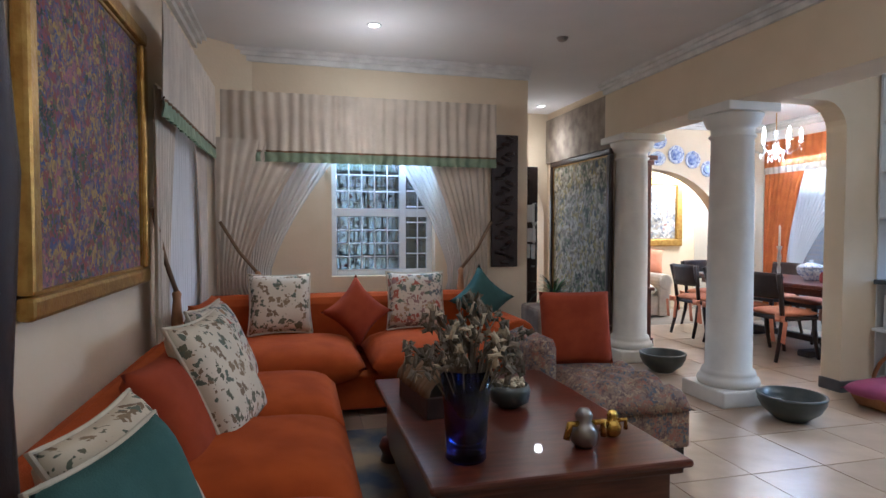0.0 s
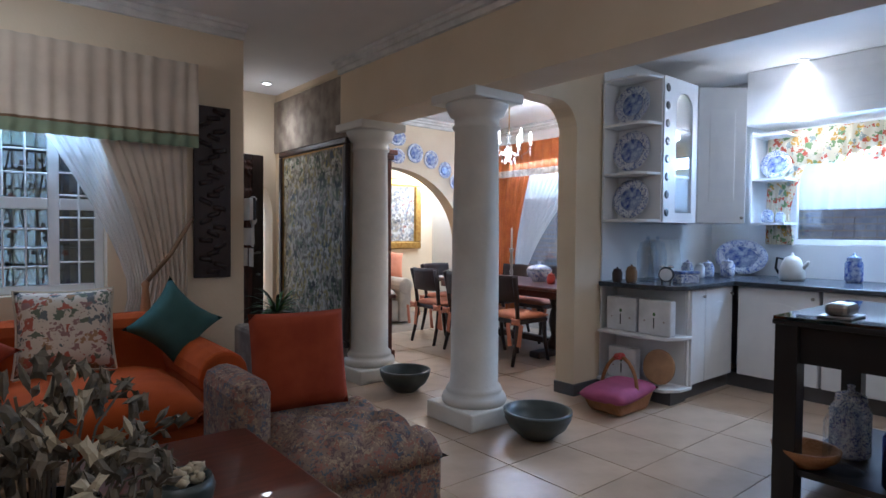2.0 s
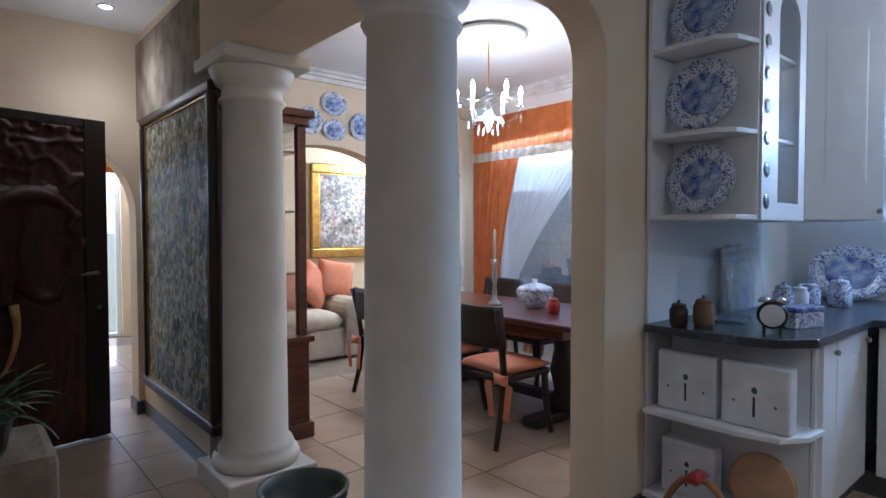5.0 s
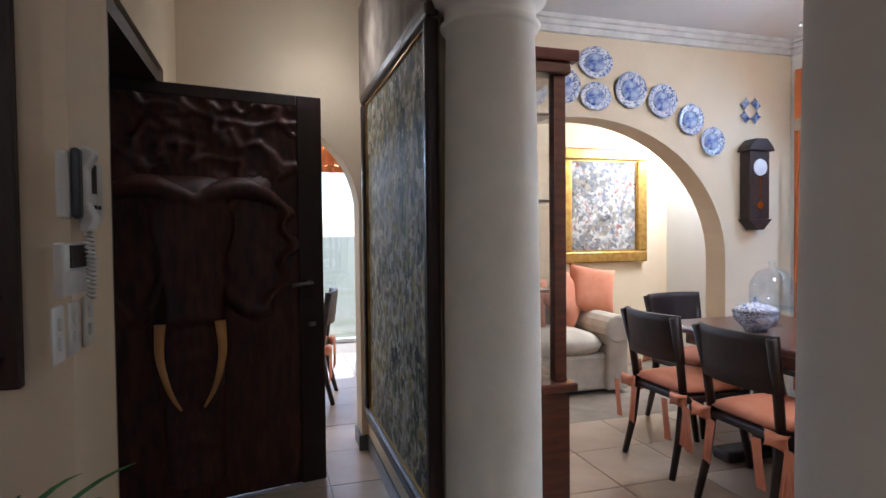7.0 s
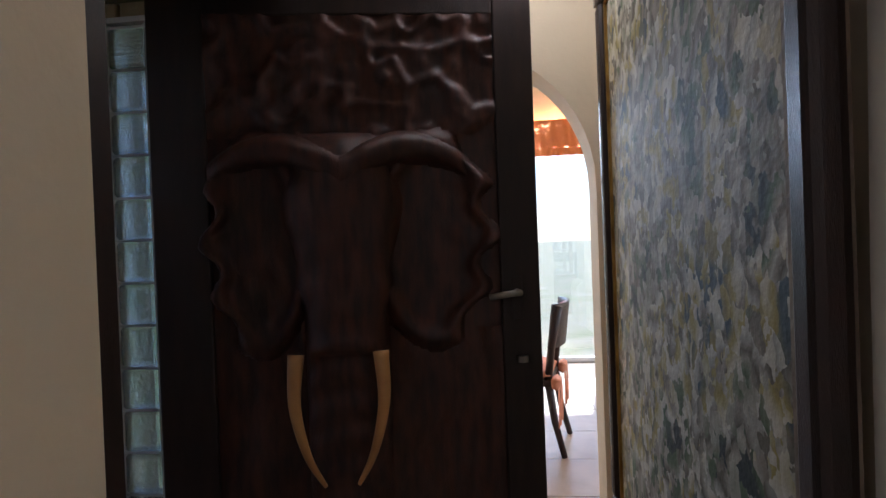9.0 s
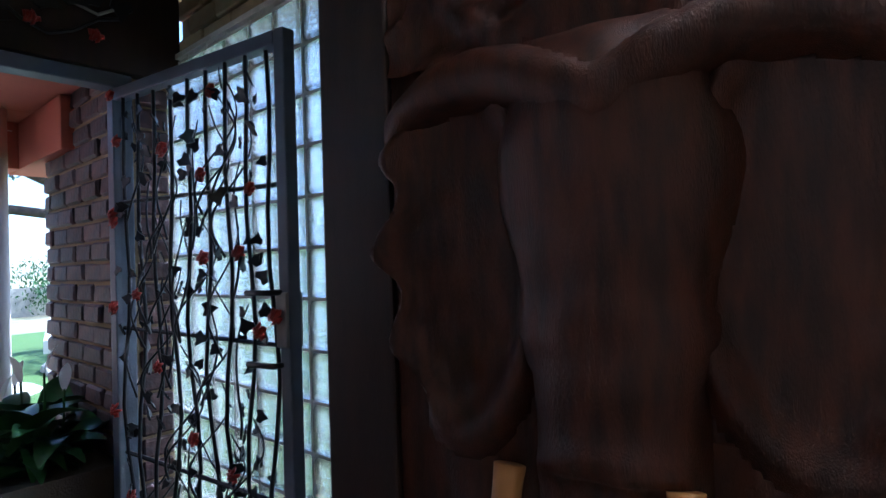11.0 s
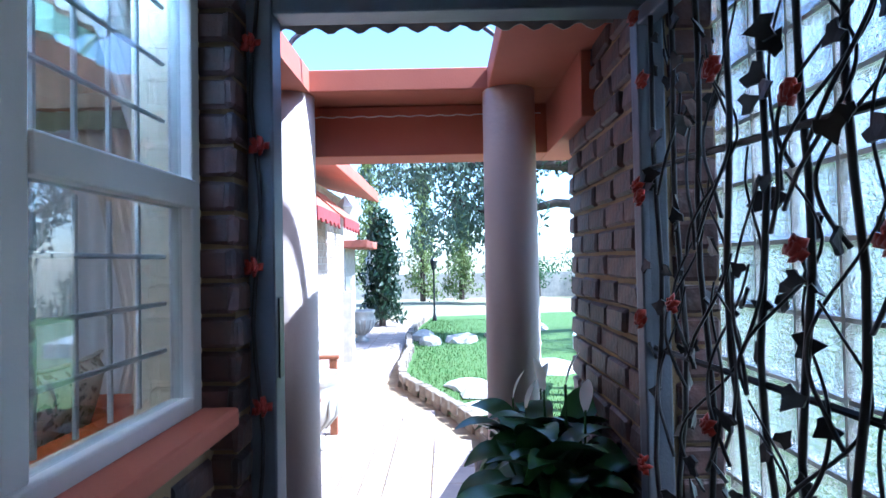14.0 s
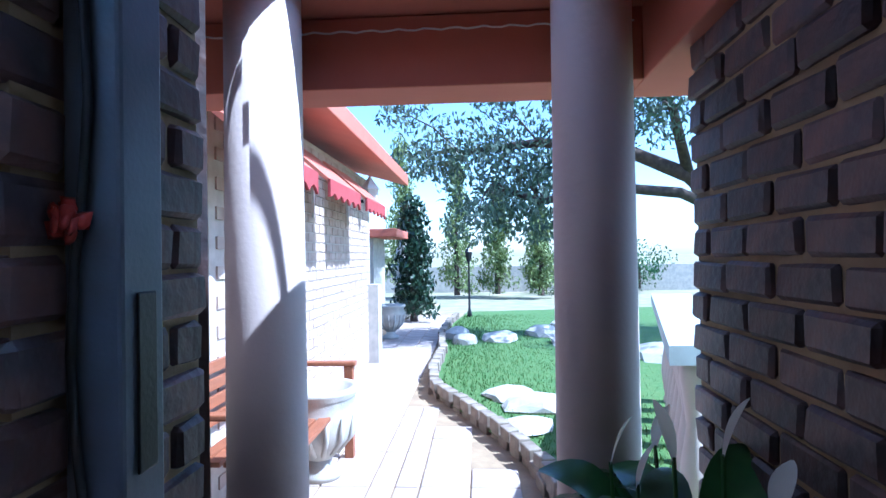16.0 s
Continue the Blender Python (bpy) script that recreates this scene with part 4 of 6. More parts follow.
# ---- intercom and switches on the jamb ----
ic = thing("intercom", (3.402, 6.28, 1.36), "white video intercom with a coiled handset cord", "intercom")
part("base", boxes((0, -0.15, 0, 0.03, 0.14, 0.16)), PLASTIC, ic, bevel=0.008)
part("screen", boxes((0.03, -0.03, 0.07, 0.034, 0.06, 0.145)), BLACK, ic)
for k in range(4):
    part("button", boxes((0.03, -0.02 + k * 0.035, 0.03, 0.035, -0.005 + k * 0.035, 0.04)), BLACK, ic)
part("handset", prism(bmesh.new(), [(0.035, -0.03), (0.06, -0.03), (0.075, 0.0), (0.055, 0.04), (0.055, 0.12), (0.075, 0.155), (0.06, 0.175), (0.035, 0.175)], -0.11, -0.065), PLASTIC, ic, bevel=0.008)
part("handset_back", boxes((0.03, -0.15, 0.0, 0.05, -0.115, 0.165)), BLACK, ic, bevel=0.008)
part("cord", tube(bmesh.new(), [(0.05 + 0.01 * math.cos(k * 1.3), -0.085 + 0.01 * math.sin(k * 1.3) + 0.015 * math.sin(k / 30), -0.03 - 0.0022 * k) for k in range(0, 75)], 0.0035, 5), PLASTIC, ic, smooth=True)
al = thing("alarm_keypad", (3.402, 6.19, 1.18), "white alarm keypad on the door jamb", "keypad")
part("case", boxes((0, -0.09, 0, 0.025, 0.09, 0.125)), PLASTIC, al, bevel=0.006)
part("display", boxes((0.025, -0.055, 0.065, 0.029, 0.085, 0.118)), BLACK, al)
part("flap", boxes((0.025, -0.085, 0.01, 0.028, 0.085, 0.06)), PLASTIC, al, bevel=0.002)
for y in (6.11, 6.22, 6.34):
    sw = thing("light_switch", (3.402, y, 1.03), "white rocker light switch", "switch", "light switches")
    part("plate", boxes((0, -0.037, 0, 0.008, 0.037, 0.13)), PLASTIC, sw, bevel=0.003)
    part("rocker", boxes((0.008, -0.012, 0.03, 0.016, 0.012, 0.06)), PLASTIC, sw, bevel=0.002)
    part("rocker", boxes((0.008, -0.012, 0.075, 0.016, 0.012, 0.105)), PLASTIC, sw, bevel=0.002)

# ---- kitchen ----


def plate(at, r, m, label, oval=1.0, group="blue and white plates"):
    p = thing("plate", at, label, "plate", group)
    p.matrix_world = m @ Matrix.Diagonal((oval, 1, 1, 1))
    part("rim", lathe([(r * 0.5, 0.004), (r * 0.7, 0.006), (r, 0.02), (r, 0.026), (r * 0.72, 0.014), (r * 0.66, 0.012)], 32), CHINA, p, smooth=True)
    part("well", lathe([(r * 0.3, 0.012), (r * 0.6, 0.0125), (r * 0.58, 0.018), (r * 0.3, 0.017)], 28), CHINAD, p, smooth=True)


eu = thing("end_shelf_unit", (5.9, 4.58, 0), "white open end shelf unit under the worktop", "shelf")
for z in (0.1, 0.49):
    part("shelf", prism(bmesh.new(), [(-0.1, 0.31), (-0.1, -0.1), (-0.06, -0.26), (0.05, -0.33), (0.2, -0.34), (0.2, 0.31)], z, z + 0.025, "z"), WHITE, eu, bevel=0.005)
part("back", boxes((0.2, -0.33, 0.1, 0.22, 0.31, 0.86)), WHITE, eu)
part("plinth", boxes((0.0, -0.28, 0, 0.22, 0.31, 0.1)), SKIRT, eu)


def cupboard(at, w, h, d, rz, label, arch=True, z0=0.0, cat="cabinet", name="base_cabinet", glass_door=False):
    """Front faces its own -y; origin at the front's foot, left corner."""
    c = thing(name, at, label, cat, "kitchen units", rz=rz)
    part("body", boxes((0.002, 0.02, z0, w - 0.002, d, h)), WHITE, c)
    dm = part("door", boxes((0.004, 0, z0 + 0.004, w - 0.004, 0.018, h - 0.004)), WHITE, c, bevel=0.004)
    if not glass_door:
        x0, x1, zt = 0.07, w - 0.07, h - 0.09
        pts = [(x0, z0 + 0.08), (x1, z0 + 0.08)] + ([(x0 + (x1 - x0) * (1 - k / 10), zt - 0.06 + 0.06 * math.sin(math.pi * k / 10)) for k in range(11)] if arch else [(x1, zt), (x0, zt)])
        part("panel", relief(pts, 0.008, 2), WHITE, dm)
    part("knob", lathe([(0.006, 0), (0.014, 0.012), (0.012, 0.022), (0.003, 0.025)], 12, at=(0, 0, 0)), SILVER, dm).matrix_basis = pose(w - 0.04, 0, h - 0.06 if z0 < 0.5 and h < 1 else z0 + 0.05, 90)
    return c


cupboard((6.07, 4.27, 0), 0.28, 0.86, 0.62, 0, "white panelled base cabinet", z0=0.12)
cupboard((6.35, 4.27, 0), 0.47, 0.86, 0.62, 0, "white panelled base cabinet", z0=0.12)
for k in range(5):
    cupboard((6.82, 4.23 - k * 0.62, 0), 0.6, 0.86, 0.9, -90, "white panelled base cabinet with arched door", z0=0.12)
structure("plinth", boxes((6.09, 4.33, 0, 6.88, 4.88, 0.12), (6.88, 1.1, 0, 7.74, 4.33, 0.12)), SKIRT, "dark grey kitchen plinth")
wt = solo("worktop", prism(boxes((6.78, 1.1, 0.862, 7.745, 4.27, 0.9)), [(5.82, 4.9), (5.82, 4.48), (5.87, 4.34), (6.0, 4.24), (6.78, 4.24), (6.78, 4.27), (7.745, 4.27), (7.745, 4.9)], 0.862, 0.9, "z"), COUNTER, "dark grey granite effect kitchen worktop", "worktop", bevel=0.006)
us = thing("plate_shelf", (5.85, 4.7, 1.38), "white open corner shelf holding plates", "shelf")
for z in (0.0, 0.37, 0.76, 1.12):
    part("shelf", prism(bmesh.new(), [(0.0, 0.2), (0.0, -0.1), (0.06, -0.17), (0.2, -0.2), (0.2, 0.2)], z, z + 0.022, "z"), WHITE, us, bevel=0.004)
part("back", boxes((0.2, -0.2, 0, 0.215, 0.2, 1.15)), WHITE, us)
part("side", boxes((0.0, 0.185, 0.022, 0.2, 0.203, 1.14)), WHITE, us)
sr = thing("bottle_rack", (6.07, 4.49, 1.38), "white strip of round holes with wine corks", "wine rack")
part("board", boxes((0, 0, 0, 0.1, 0.4, 1.15)), WHITE, sr)
for k in range(8):
    h = part("hole", lathe([(0.028, -0.004), (0.034, 0.0), (0.02, 0.004)], 18), BLACK, sr)
    h.matrix_basis = pose(0.05, -0.002, 0.08 + k * 0.14, 90)
for g, h0 in ((0, 1.38),):
    gc = thing("glass_cabinet", (6.17, 4.49, 1.38), "white wall cabinet with an arched glass door", "cabinet")
    part("body", boxes((0, 0.36, 0, 0.42, 0.4, 1.15), (0.0, 0.02, 0, 0.02, 0.36, 1.15), (0.4, 0.02, 0, 0.42, 0.36, 1.15), (0.02, 0.02, 0, 0.4, 0.36, 0.02), (0.02, 0.02, 1.13, 0.4, 0.36, 1.15)), WHITE, gc)
    bm = boxes((0, 0, 0, 0.08, 0.018, 1.15), (0.34, 0, 0, 0.42, 0.018, 1.15), (0.08, 0, 0, 0.34, 0.018, 0.08))
    over_arch(bm, 0.08, 0.34, 0.93, 1.05, 0, 0.018, 1.15, 10)
    gd = part("door", bm, WHITE, gc)
    part("glass", boxes((0.08, 0.006, 0.08, 0.34, 0.01, 1.05)), PANE, gd)
    for z in (0.37, 0.76):
        part("shelf", boxes((0.021, 0.03, z, 0.399, 0.36, z + 0.015)), WHITE, gc)
cupboard((6.62, 4.5, 1.38), 0.42, 1.15, 0.515, -38, "white wall cabinet across the corner", cat="cabinet", name="wall_cabinet", arch=False)
os_ = thing("open_wall_shelf", (7.42, 4.25, 1.38), "white open wall shelf with china", "shelf")
for z in (0, 0.4, 0.8):
    part("shelf", boxes((0, -0.14, z, 0.32, 0.14, z + 0.02)), WHITE, os_)
part("side", boxes((0, 0.14, 0, 0.32, 0.16, 0.85)), WHITE, os_)
cupboard((7.3, 4.4, 2.27), 2.6, 0.479, 0.445, -90, "white panelled top cupboard above the window", arch=False, name="wall_cabinet")
for z, r in ((1.4, 0.16), (1.78, 0.165), (2.16, 0.155)):
    plate((0, 0, 0), r, pose(6.0, 4.72, z + r + 0.005, 80, 0, -90), "blue and white china plate on the corner shelf")
plate((0, 0, 0), 0.13, pose(7.6, 4.25, 1.93, 80, 0, -90), "blue and white china plate on the wall shelf")
plate((0, 0, 0), 0.17, pose(7.6, 4.55, 1.07, 78, 0, -60), "large oval china platter with a blue bird motif", 1.35)
plate((0, 0, 0), 0.17, pose(7.68, 3.05, 1.07, 78, 0, -90), "large oval blue and white platter", 1.7)


def tin(at, label, rz=-90, s=0.27):
    t = thing("storage_tin", at, label, "tin", "square tins", rz=rz)
    part("box", boxes((-s / 2, -0.03, 0, s / 2, 0.05, s)), CHINAB, t, bevel=0.012)
    part("motif", relief(blob(0, s * 0.6, s * 0.12, s * 0.14, 0.15, 6, 20), 0.003, 1), LEAF, t).location.y = -0.032
    part("stem", boxes((-0.004, -0.034, s * 0.2, 0.004, -0.031, s * 0.5)), BLACK, t)
    for k in (-1, 1):
        part("motif", relief(blob(k * s * 0.3, s * 0.4, s * 0.06, s * 0.06, 0.2, 4, 14), 0.003, 1), BROWNB, t).location.y = -0.032


tin((5.9, 4.72, 0.515), "white square tin printed with a green tree")
tin((5.9, 4.43, 0.515), "white square tin printed with topiary")
tin((5.92, 4.72, 0.125), "white square tin printed with flowers", s=0.25)
wp = thing("wooden_plate", (5.93, 4.42, 0.27), "round turned wooden plate", "plate")
wp.matrix_world = pose(5.95, 4.42, 0.265, 80, 0, -90)
part("disc", lathe([(0.02, 0), (0.12, 0.0), (0.135, 0.015), (0.12, 0.02), (0.02, 0.012)], 30), mat("pale_wood", (0.5, 0.3, 0.15), rough=0.5, scale=12), wp, smooth=True)


def jar(at, r, h, material, label, lid=None, name="jar"):
    j = thing(name, at, label, "jar", "jars on the worktop")
    part("body", lathe([(r * 0.8, 0), (r, 0.02), (r, h * 0.65), (r * 0.75, h * 0.78), (r * 0.8, h * 0.8)], 20), material, j, smooth=True)
    part("lid", lathe([(r * 0.82, h * 0.8), (r * 0.7, h * 0.88), (r * 0.2, h * 0.92), (r * 0.16, h * 0.95), (r * 0.2, h), (0.004, h * 1.02)], 20), lid or material, j, smooth=True)


jar((6.15, 4.66, 0.9), 0.085, 0.36, CLEAR, "tall clear glass lidded jar")
jar((6.4, 4.72, 0.9), 0.075, 0.36, CLEAR, "tall clear glass lidded jar")
for x, y, r, h, m in ((6.72, 4.62, 0.05, 0.16, CHINA), (6.9, 4.6, 0.045, 0.14, CHINAB), (7.05, 4.6, 0.055, 0.15, CHINA), (7.22, 4.5, 0.06, 0.17, CHINA), (7.5, 3.6, 0.065, 0.24, CHINAD), (5.95, 4.68, 0.045, 0.14, BROWNB), (5.86, 4.75, 0.04, 0.12, DARKW), (7.52, 4.18, 0.04, 0.1, CHINA), (7.55, 4.3, 0.05, 0.13, CHINA)):
    jar((x, y, 0.9 if x < 7.515 or x < 7.3 else 1.4), r, h, m, "small china jar with lid" if m is not DARKW else "small dark wooden jar")
tr_ = thing("serving_tray", (6.75, 4.86, 0.9), "cream rectangular serving tray leaning on the wall", "tray")
tr_.matrix_world = pose(6.75, 4.8, 0.9, -8)
part("panel", boxes((-0.24, 0, 0, 0.24, 0.015, 0.34)), PLASTIC, tr_, bevel=0.006)
ck = thing("alarm_clock", (6.02, 4.42, 0.9), "round twin-bell alarm clock", "clock", rz=-70)
part("case", lathe([(0.055, -0.025), (0.06, 0.0), (0.055, 0.02)], 24), BLACK, ck, smooth=True).matrix_basis = pose(0, 0, 0.075, 90)
part("dial", lathe([(0.047, 0), (0.047, 0.003)], 24), CHINAB, ck).matrix_basis = pose(0, -0.021, 0.075, 90)
for x in (-0.03, 0.03):
    part("bell", lathe([(0.026, 0), (0.02, 0.015), (0.004, 0.022)], 14, at=(x, 0, 0.13)), CHROME, ck, smooth=True)
    part("foot", boxes((x - 0.006, -0.01, 0, x + 0.006, 0.01, 0.03)), BLACK, ck)
bx = thing("china_box", (6.28, 4.4, 0.9), "blue and white lidded china box", "box", rz=-20)
part("body", boxes((-0.09, -0.05, 0, 0.09, 0.05, 0.07)), CHINA, bx, bevel=0.006)
part("lid", boxes((-0.093, -0.053, 0.071, 0.093, 0.053, 0.095)), CHINAD, bx, bevel=0.006)
kt = thing("kettle", (7.32, 4.0, 0.9), "cream electric kettle with dark handle", "kettle")
part("body", lathe([(0.085, 0), (0.1, 0.02), (0.1, 0.07), (0.07, 0.17), (0.05, 0.2), (0.012, 0.215), (0.012, 0.235)], 24), PLASTIC, kt, smooth=True)
part("handle", tube(bmesh.new(), [(0, 0.06, 0.18), (0, 0.12, 0.19), (0, 0.13, 0.1), (0, 0.095, 0.04)], 0.011, 8), BLACK, kt, smooth=True)
part("spout", tube(bmesh.new(), [(0, -0.08, 0.1), (0, -0.12, 0.15), (0, -0.125, 0.17)], 0.018, 8, 0.01), PLASTIC, kt, smooth=True)
ts = thing("toaster", (7.3, 3.1, 0.9), "cream and chrome two-slice toaster", "toaster", rz=90)
part("body", boxes((-0.15, -0.09, 0.015, 0.15, 0.09, 0.2)), PLASTIC, ts, bevel=0.03)
part("slot", boxes((-0.11, -0.05, 0.198, 0.11, -0.02, 0.203)), BLACK, ts)
part("slot", boxes((-0.11, 0.02, 0.198, 0.11, 0.05, 0.203)), BLACK, ts)
part("base", boxes((-0.14, -0.08, 0, 0.14, 0.08, 0.015)), BLACK, ts)
valance(1.75, 2.24, 1.92, PRINTC, PRINTC, pose(7.66, 4.35, 0, 0, 0, -90), "gathered fruit-print kitchen valance", 20)
hung("curtain", pose(7.66, 4.35, 0, 0, 0, -90), "fruit-print kitchen curtain in a tie-back", [("cloth", sheet(0, 0.4, 1.2, 2.1, 6, 0.02, tied(True, 0.7, 1, 0.5, 0.6)), PRINTC)])
hung("cafe_curtain", pose(7.74, 4.1, 0, 0, 0, -90), "white voile half curtain", [("cloth", sheet(0, 1.45, 1.52, 2.08, 14, 0.012), SHEER)])
isl = thing("kitchen_island", (5.4, 2.51, 0), "black wooden island table with glass top", "table")
part("tabletop", boxes((-0.55, -0.7, 0.86, 0.55, 0.7, 0.885)), BLACKW, isl, bevel=0.006)
part("glass_top", boxes((-0.545, -0.695, 0.886, 0.545, 0.695, 0.9)), mat("dark_glass", (0.01, 0.02, 0.02), rough=0.03, bump=0, spec=1.0), isl)
part("apron", boxes((-0.5, -0.65, 0.68, 0.5, 0.65, 0.86)), BLACKW, isl)
part("shelf", boxes((-0.5, -0.65, 0.14, 0.5, 0.65, 0.17)), BLACKW, isl)
for x in (-0.49, 0.49):
    for y in (-0.64, 0.64):
        part("leg", boxes((x - 0.05, y - 0.05, 0, x + 0.05, y + 0.05, 0.86)), BLACKW, isl, bevel=0.004)
for x, y, m, lab in ((5.05, 2.95, CLEAR, "clear glass storage jar"), (5.2, 2.72, CLEAR, "clear glass storage jar"), (4.98, 2.7, BLUEG, "small cobalt blue glass jar"), (5.3, 3.0, CHINA, "blue and white ginger jar"), (5.1, 2.45, CHINA, "blue and white ginger jar"), (5.35, 2.6, CLEAR, "clear glass storage jar")):
    jar((x, y, 0.17), 0.09, 0.36, m, lab)
for x, y in ((5.0, 3.1), (5.15, 2.58)):
    bk = thing("bread_basket", (x, y, 0.17), "shallow woven wicker basket", "basket", "island baskets")
    part("bowl", lathe([(0.08, 0), (0.14, 0.05), (0.15, 0.09), (0.135, 0.09), (0.12, 0.05), (0.02, 0.015)], 20), WICKER, bk, smooth=True)
bd = thing("butter_dish", (5.05, 2.98, 0.9), "pewter lidded butter dish", "dish")
part("tray", boxes((-0.11, -0.07, 0, 0.11, 0.07, 0.012)), SILVER, bd, bevel=0.004)
part("cover", boxes((-0.085, -0.05, 0.012, 0.085, 0.05, 0.07)), SILVER, bd, bevel=0.02)
bs = thing("flower_basket", (5.53, 4.5, 0), "wicker basket lined with magenta cloth", "basket")
part("weave", prism(bmesh.new(), [(-0.17, 0), (0.17, 0), (0.27, 0.13), (-0.27, 0.13)], -0.14, 0.14), WICKER, bs, bevel=0.03)
part("cloth", pad(bmesh.new(), 0.6, 0.36, 0.12, 0.0, 12, pose(0, 0, 0.14, 0, 0, 8)), PINKCLOTH, bs, smooth=True)
part("handle", tube(bmesh.new(), [(0.02 * math.sin(a), 0.15 * math.cos(a), 0.12 + 0.26 * math.sin(a)) for a in (math.pi * k / 14 for k in range(15))], 0.014, 8), WICKER, bs, smooth=True)
part("ribbon", pad(bmesh.new(), 0.12, 0.06, 0.05, 0.3, 6, pose(0, 0, 0.39)), ROSE, bs, smooth=True)
for p in DOWN:
    d = thing("downlight", (p[0], p[1], CZ), "small round recessed ceiling downlight", "ceiling light", "downlights")
    part("ring", lathe([(0.035, -0.004), (0.05, -0.012), (0.055, -0.002), (0.055, 0.0)], 20), WHITE, d, smooth=True)
    part("lens", lathe([(0.034, -0.003), (0.034, -0.006)], 18), LAMPGLOW, d)
sm = thing("alarm_sensor", (3.31, 5.35, CZ), "small dark round ceiling sensor", "sensor")
part("case", lathe([(0.02, -0.03), (0.035, -0.02), (0.045, 0)], 18), SILVER, sm, smooth=True)

# ---- dining room ----
dt = thing("dining_table", (6.68, 6.65, 0), "long dark wooden dining table on two pedestals", "table")
part("tabletop", boxes((-0.46, -1.05, 0.71, 0.46, 1.05, 0.75)), MAHOG, dt, bevel=0.012)
part("apron", boxes((-0.36, -0.9, 0.63, 0.36, 0.9, 0.71)), MAHOG, dt)
for y in (-0.62, 0.62):
    part("pedestal", lathe([(0.09, 0.06), (0.1, 0.12), (0.06, 0.2), (0.09, 0.35), (0.06, 0.5), (0.1, 0.63)], 18, at=(0, y, 0)), DARKW, dt, smooth=True)
    part("foot", boxes((-0.36, y - 0.07, 0, 0.36, y + 0.07, 0.07)), DARKW, dt, bevel=0.02)
part("stretcher", boxes((-0.04, -0.6, 0.1, 0.04, 0.6, 0.16)), DARKW, dt)


def dining_chair():
    c = thing("dining_chair", (0, 0, 0), "dark wooden curved-back dining chair with bow-tied seat pad", "chair", "chairs round the dining table")
    for x in (-0.2, 0.2):
        part("leg", tube(bmesh.new(), [(x * 1.05, -0.25, 0), (x, -0.21, 0.2), (x, -0.19, 0.43)], 0.017, 8, 0.024), DARKW, c, smooth=True)
        part("leg", tube(bmesh.new(), [(x * 1.05, 0.27, 0), (x, 0.22, 0.2), (x, 0.19, 0.43)], 0.017, 8, 0.024), DARKW, c, smooth=True)
        part("post", tube(bmesh.new(), [(x, 0.19, 0.43), (x * 1.03, 0.22, 0.65), (x * 1.1, 0.27, 0.86)], 0.022, 8), DARKW, c, smooth=True)
    part("seat_frame", boxes((-0.23, -0.22, 0.4, 0.23, 0.21, 0.44)), DARKW, c, bevel=0.012)
    bm = bmesh.new()
    n = 12
    rows = [[bm.verts.new((0.25 * math.sin(a), 0.2 + 0.1 * math.cos(a) + dz * 0.12 - 0.02 + 0.0, 0.62 + dz)) for a in (-1.25 + 2.5 * i / n for i in range(n + 1))] for dz in (0, 0.07, 0.14, 0.21, 0.25)]
    for a, b in zip(rows, rows[1:]):
        for i in range(n):
            bm.faces.new((a[i], a[i + 1], b[i + 1], b[i]))
    part("backrest", bm, DARKW, c, smooth=True, solid=0.022)
    part("seat_pad", pad(bmesh.new(), 0.46, 0.44, 0.08, 0, 10, pose(0, -0.01, 0.465)), PEACH, c, "peach seat pad with bow ties", smooth=True)
    for x in (-0.22, 0.22):
        part("bow", pad(bmesh.new(), 0.15, 0.09, 0.06, 0.35, 6, pose(x, 0.24, 0.43, 90, 0, 0)), PEACH, c, smooth=True)
        for k in (-1, 1):
            part("ribbon", sheet(-0.03, 0.03, 0.2, 0.42, 1, 0.01, nu=6, nv=4), PEACH, c).matrix_basis = pose(x + 0.03 * k, 0.26, 0, 0, 8 * k, 0)
    return c


dc = dining_chair()
dc.matrix_world = pose(6.16, 7.35, 0, 0, 0, 90)
for m in (pose(6.14, 6.72, 0, 0, 0, 90), pose(6.13, 6.1, 0, 0, 0, 90), pose(7.2, 7.35, 0, 0, 0, -90), pose(7.2, 6.72, 0, 0, 0, -90), pose(7.2, 6.1, 0, 0, 0, -90), pose(6.68, 5.42, 0, 0, 0, 180), pose(6.68, 7.85, 0, 0, 0, 4)):
    copy_thing(dc, m)


def tureen(at, s=1.0, label="blue and white china tureen"):
    t = thing("tureen", at, label, "tureen", "china on the dining table")
    part("bowl", lathe([(0.07 * s, 0), (0.075 * s, 0.02 * s), (0.13 * s, 0.07 * s), (0.14 * s, 0.12 * s), (0.135 * s, 0.125 * s)], 24), CHINA, t, smooth=True)
    part("lid", lathe([(0.145 * s, 0.125 * s), (0.12 * s, 0.16 * s), (0.05 * s, 0.185 * s), (0.015 * s, 0.19 * s), (0.022 * s, 0.215 * s), (0.004, 0.225 * s)], 24), CHINA, t, smooth=True)


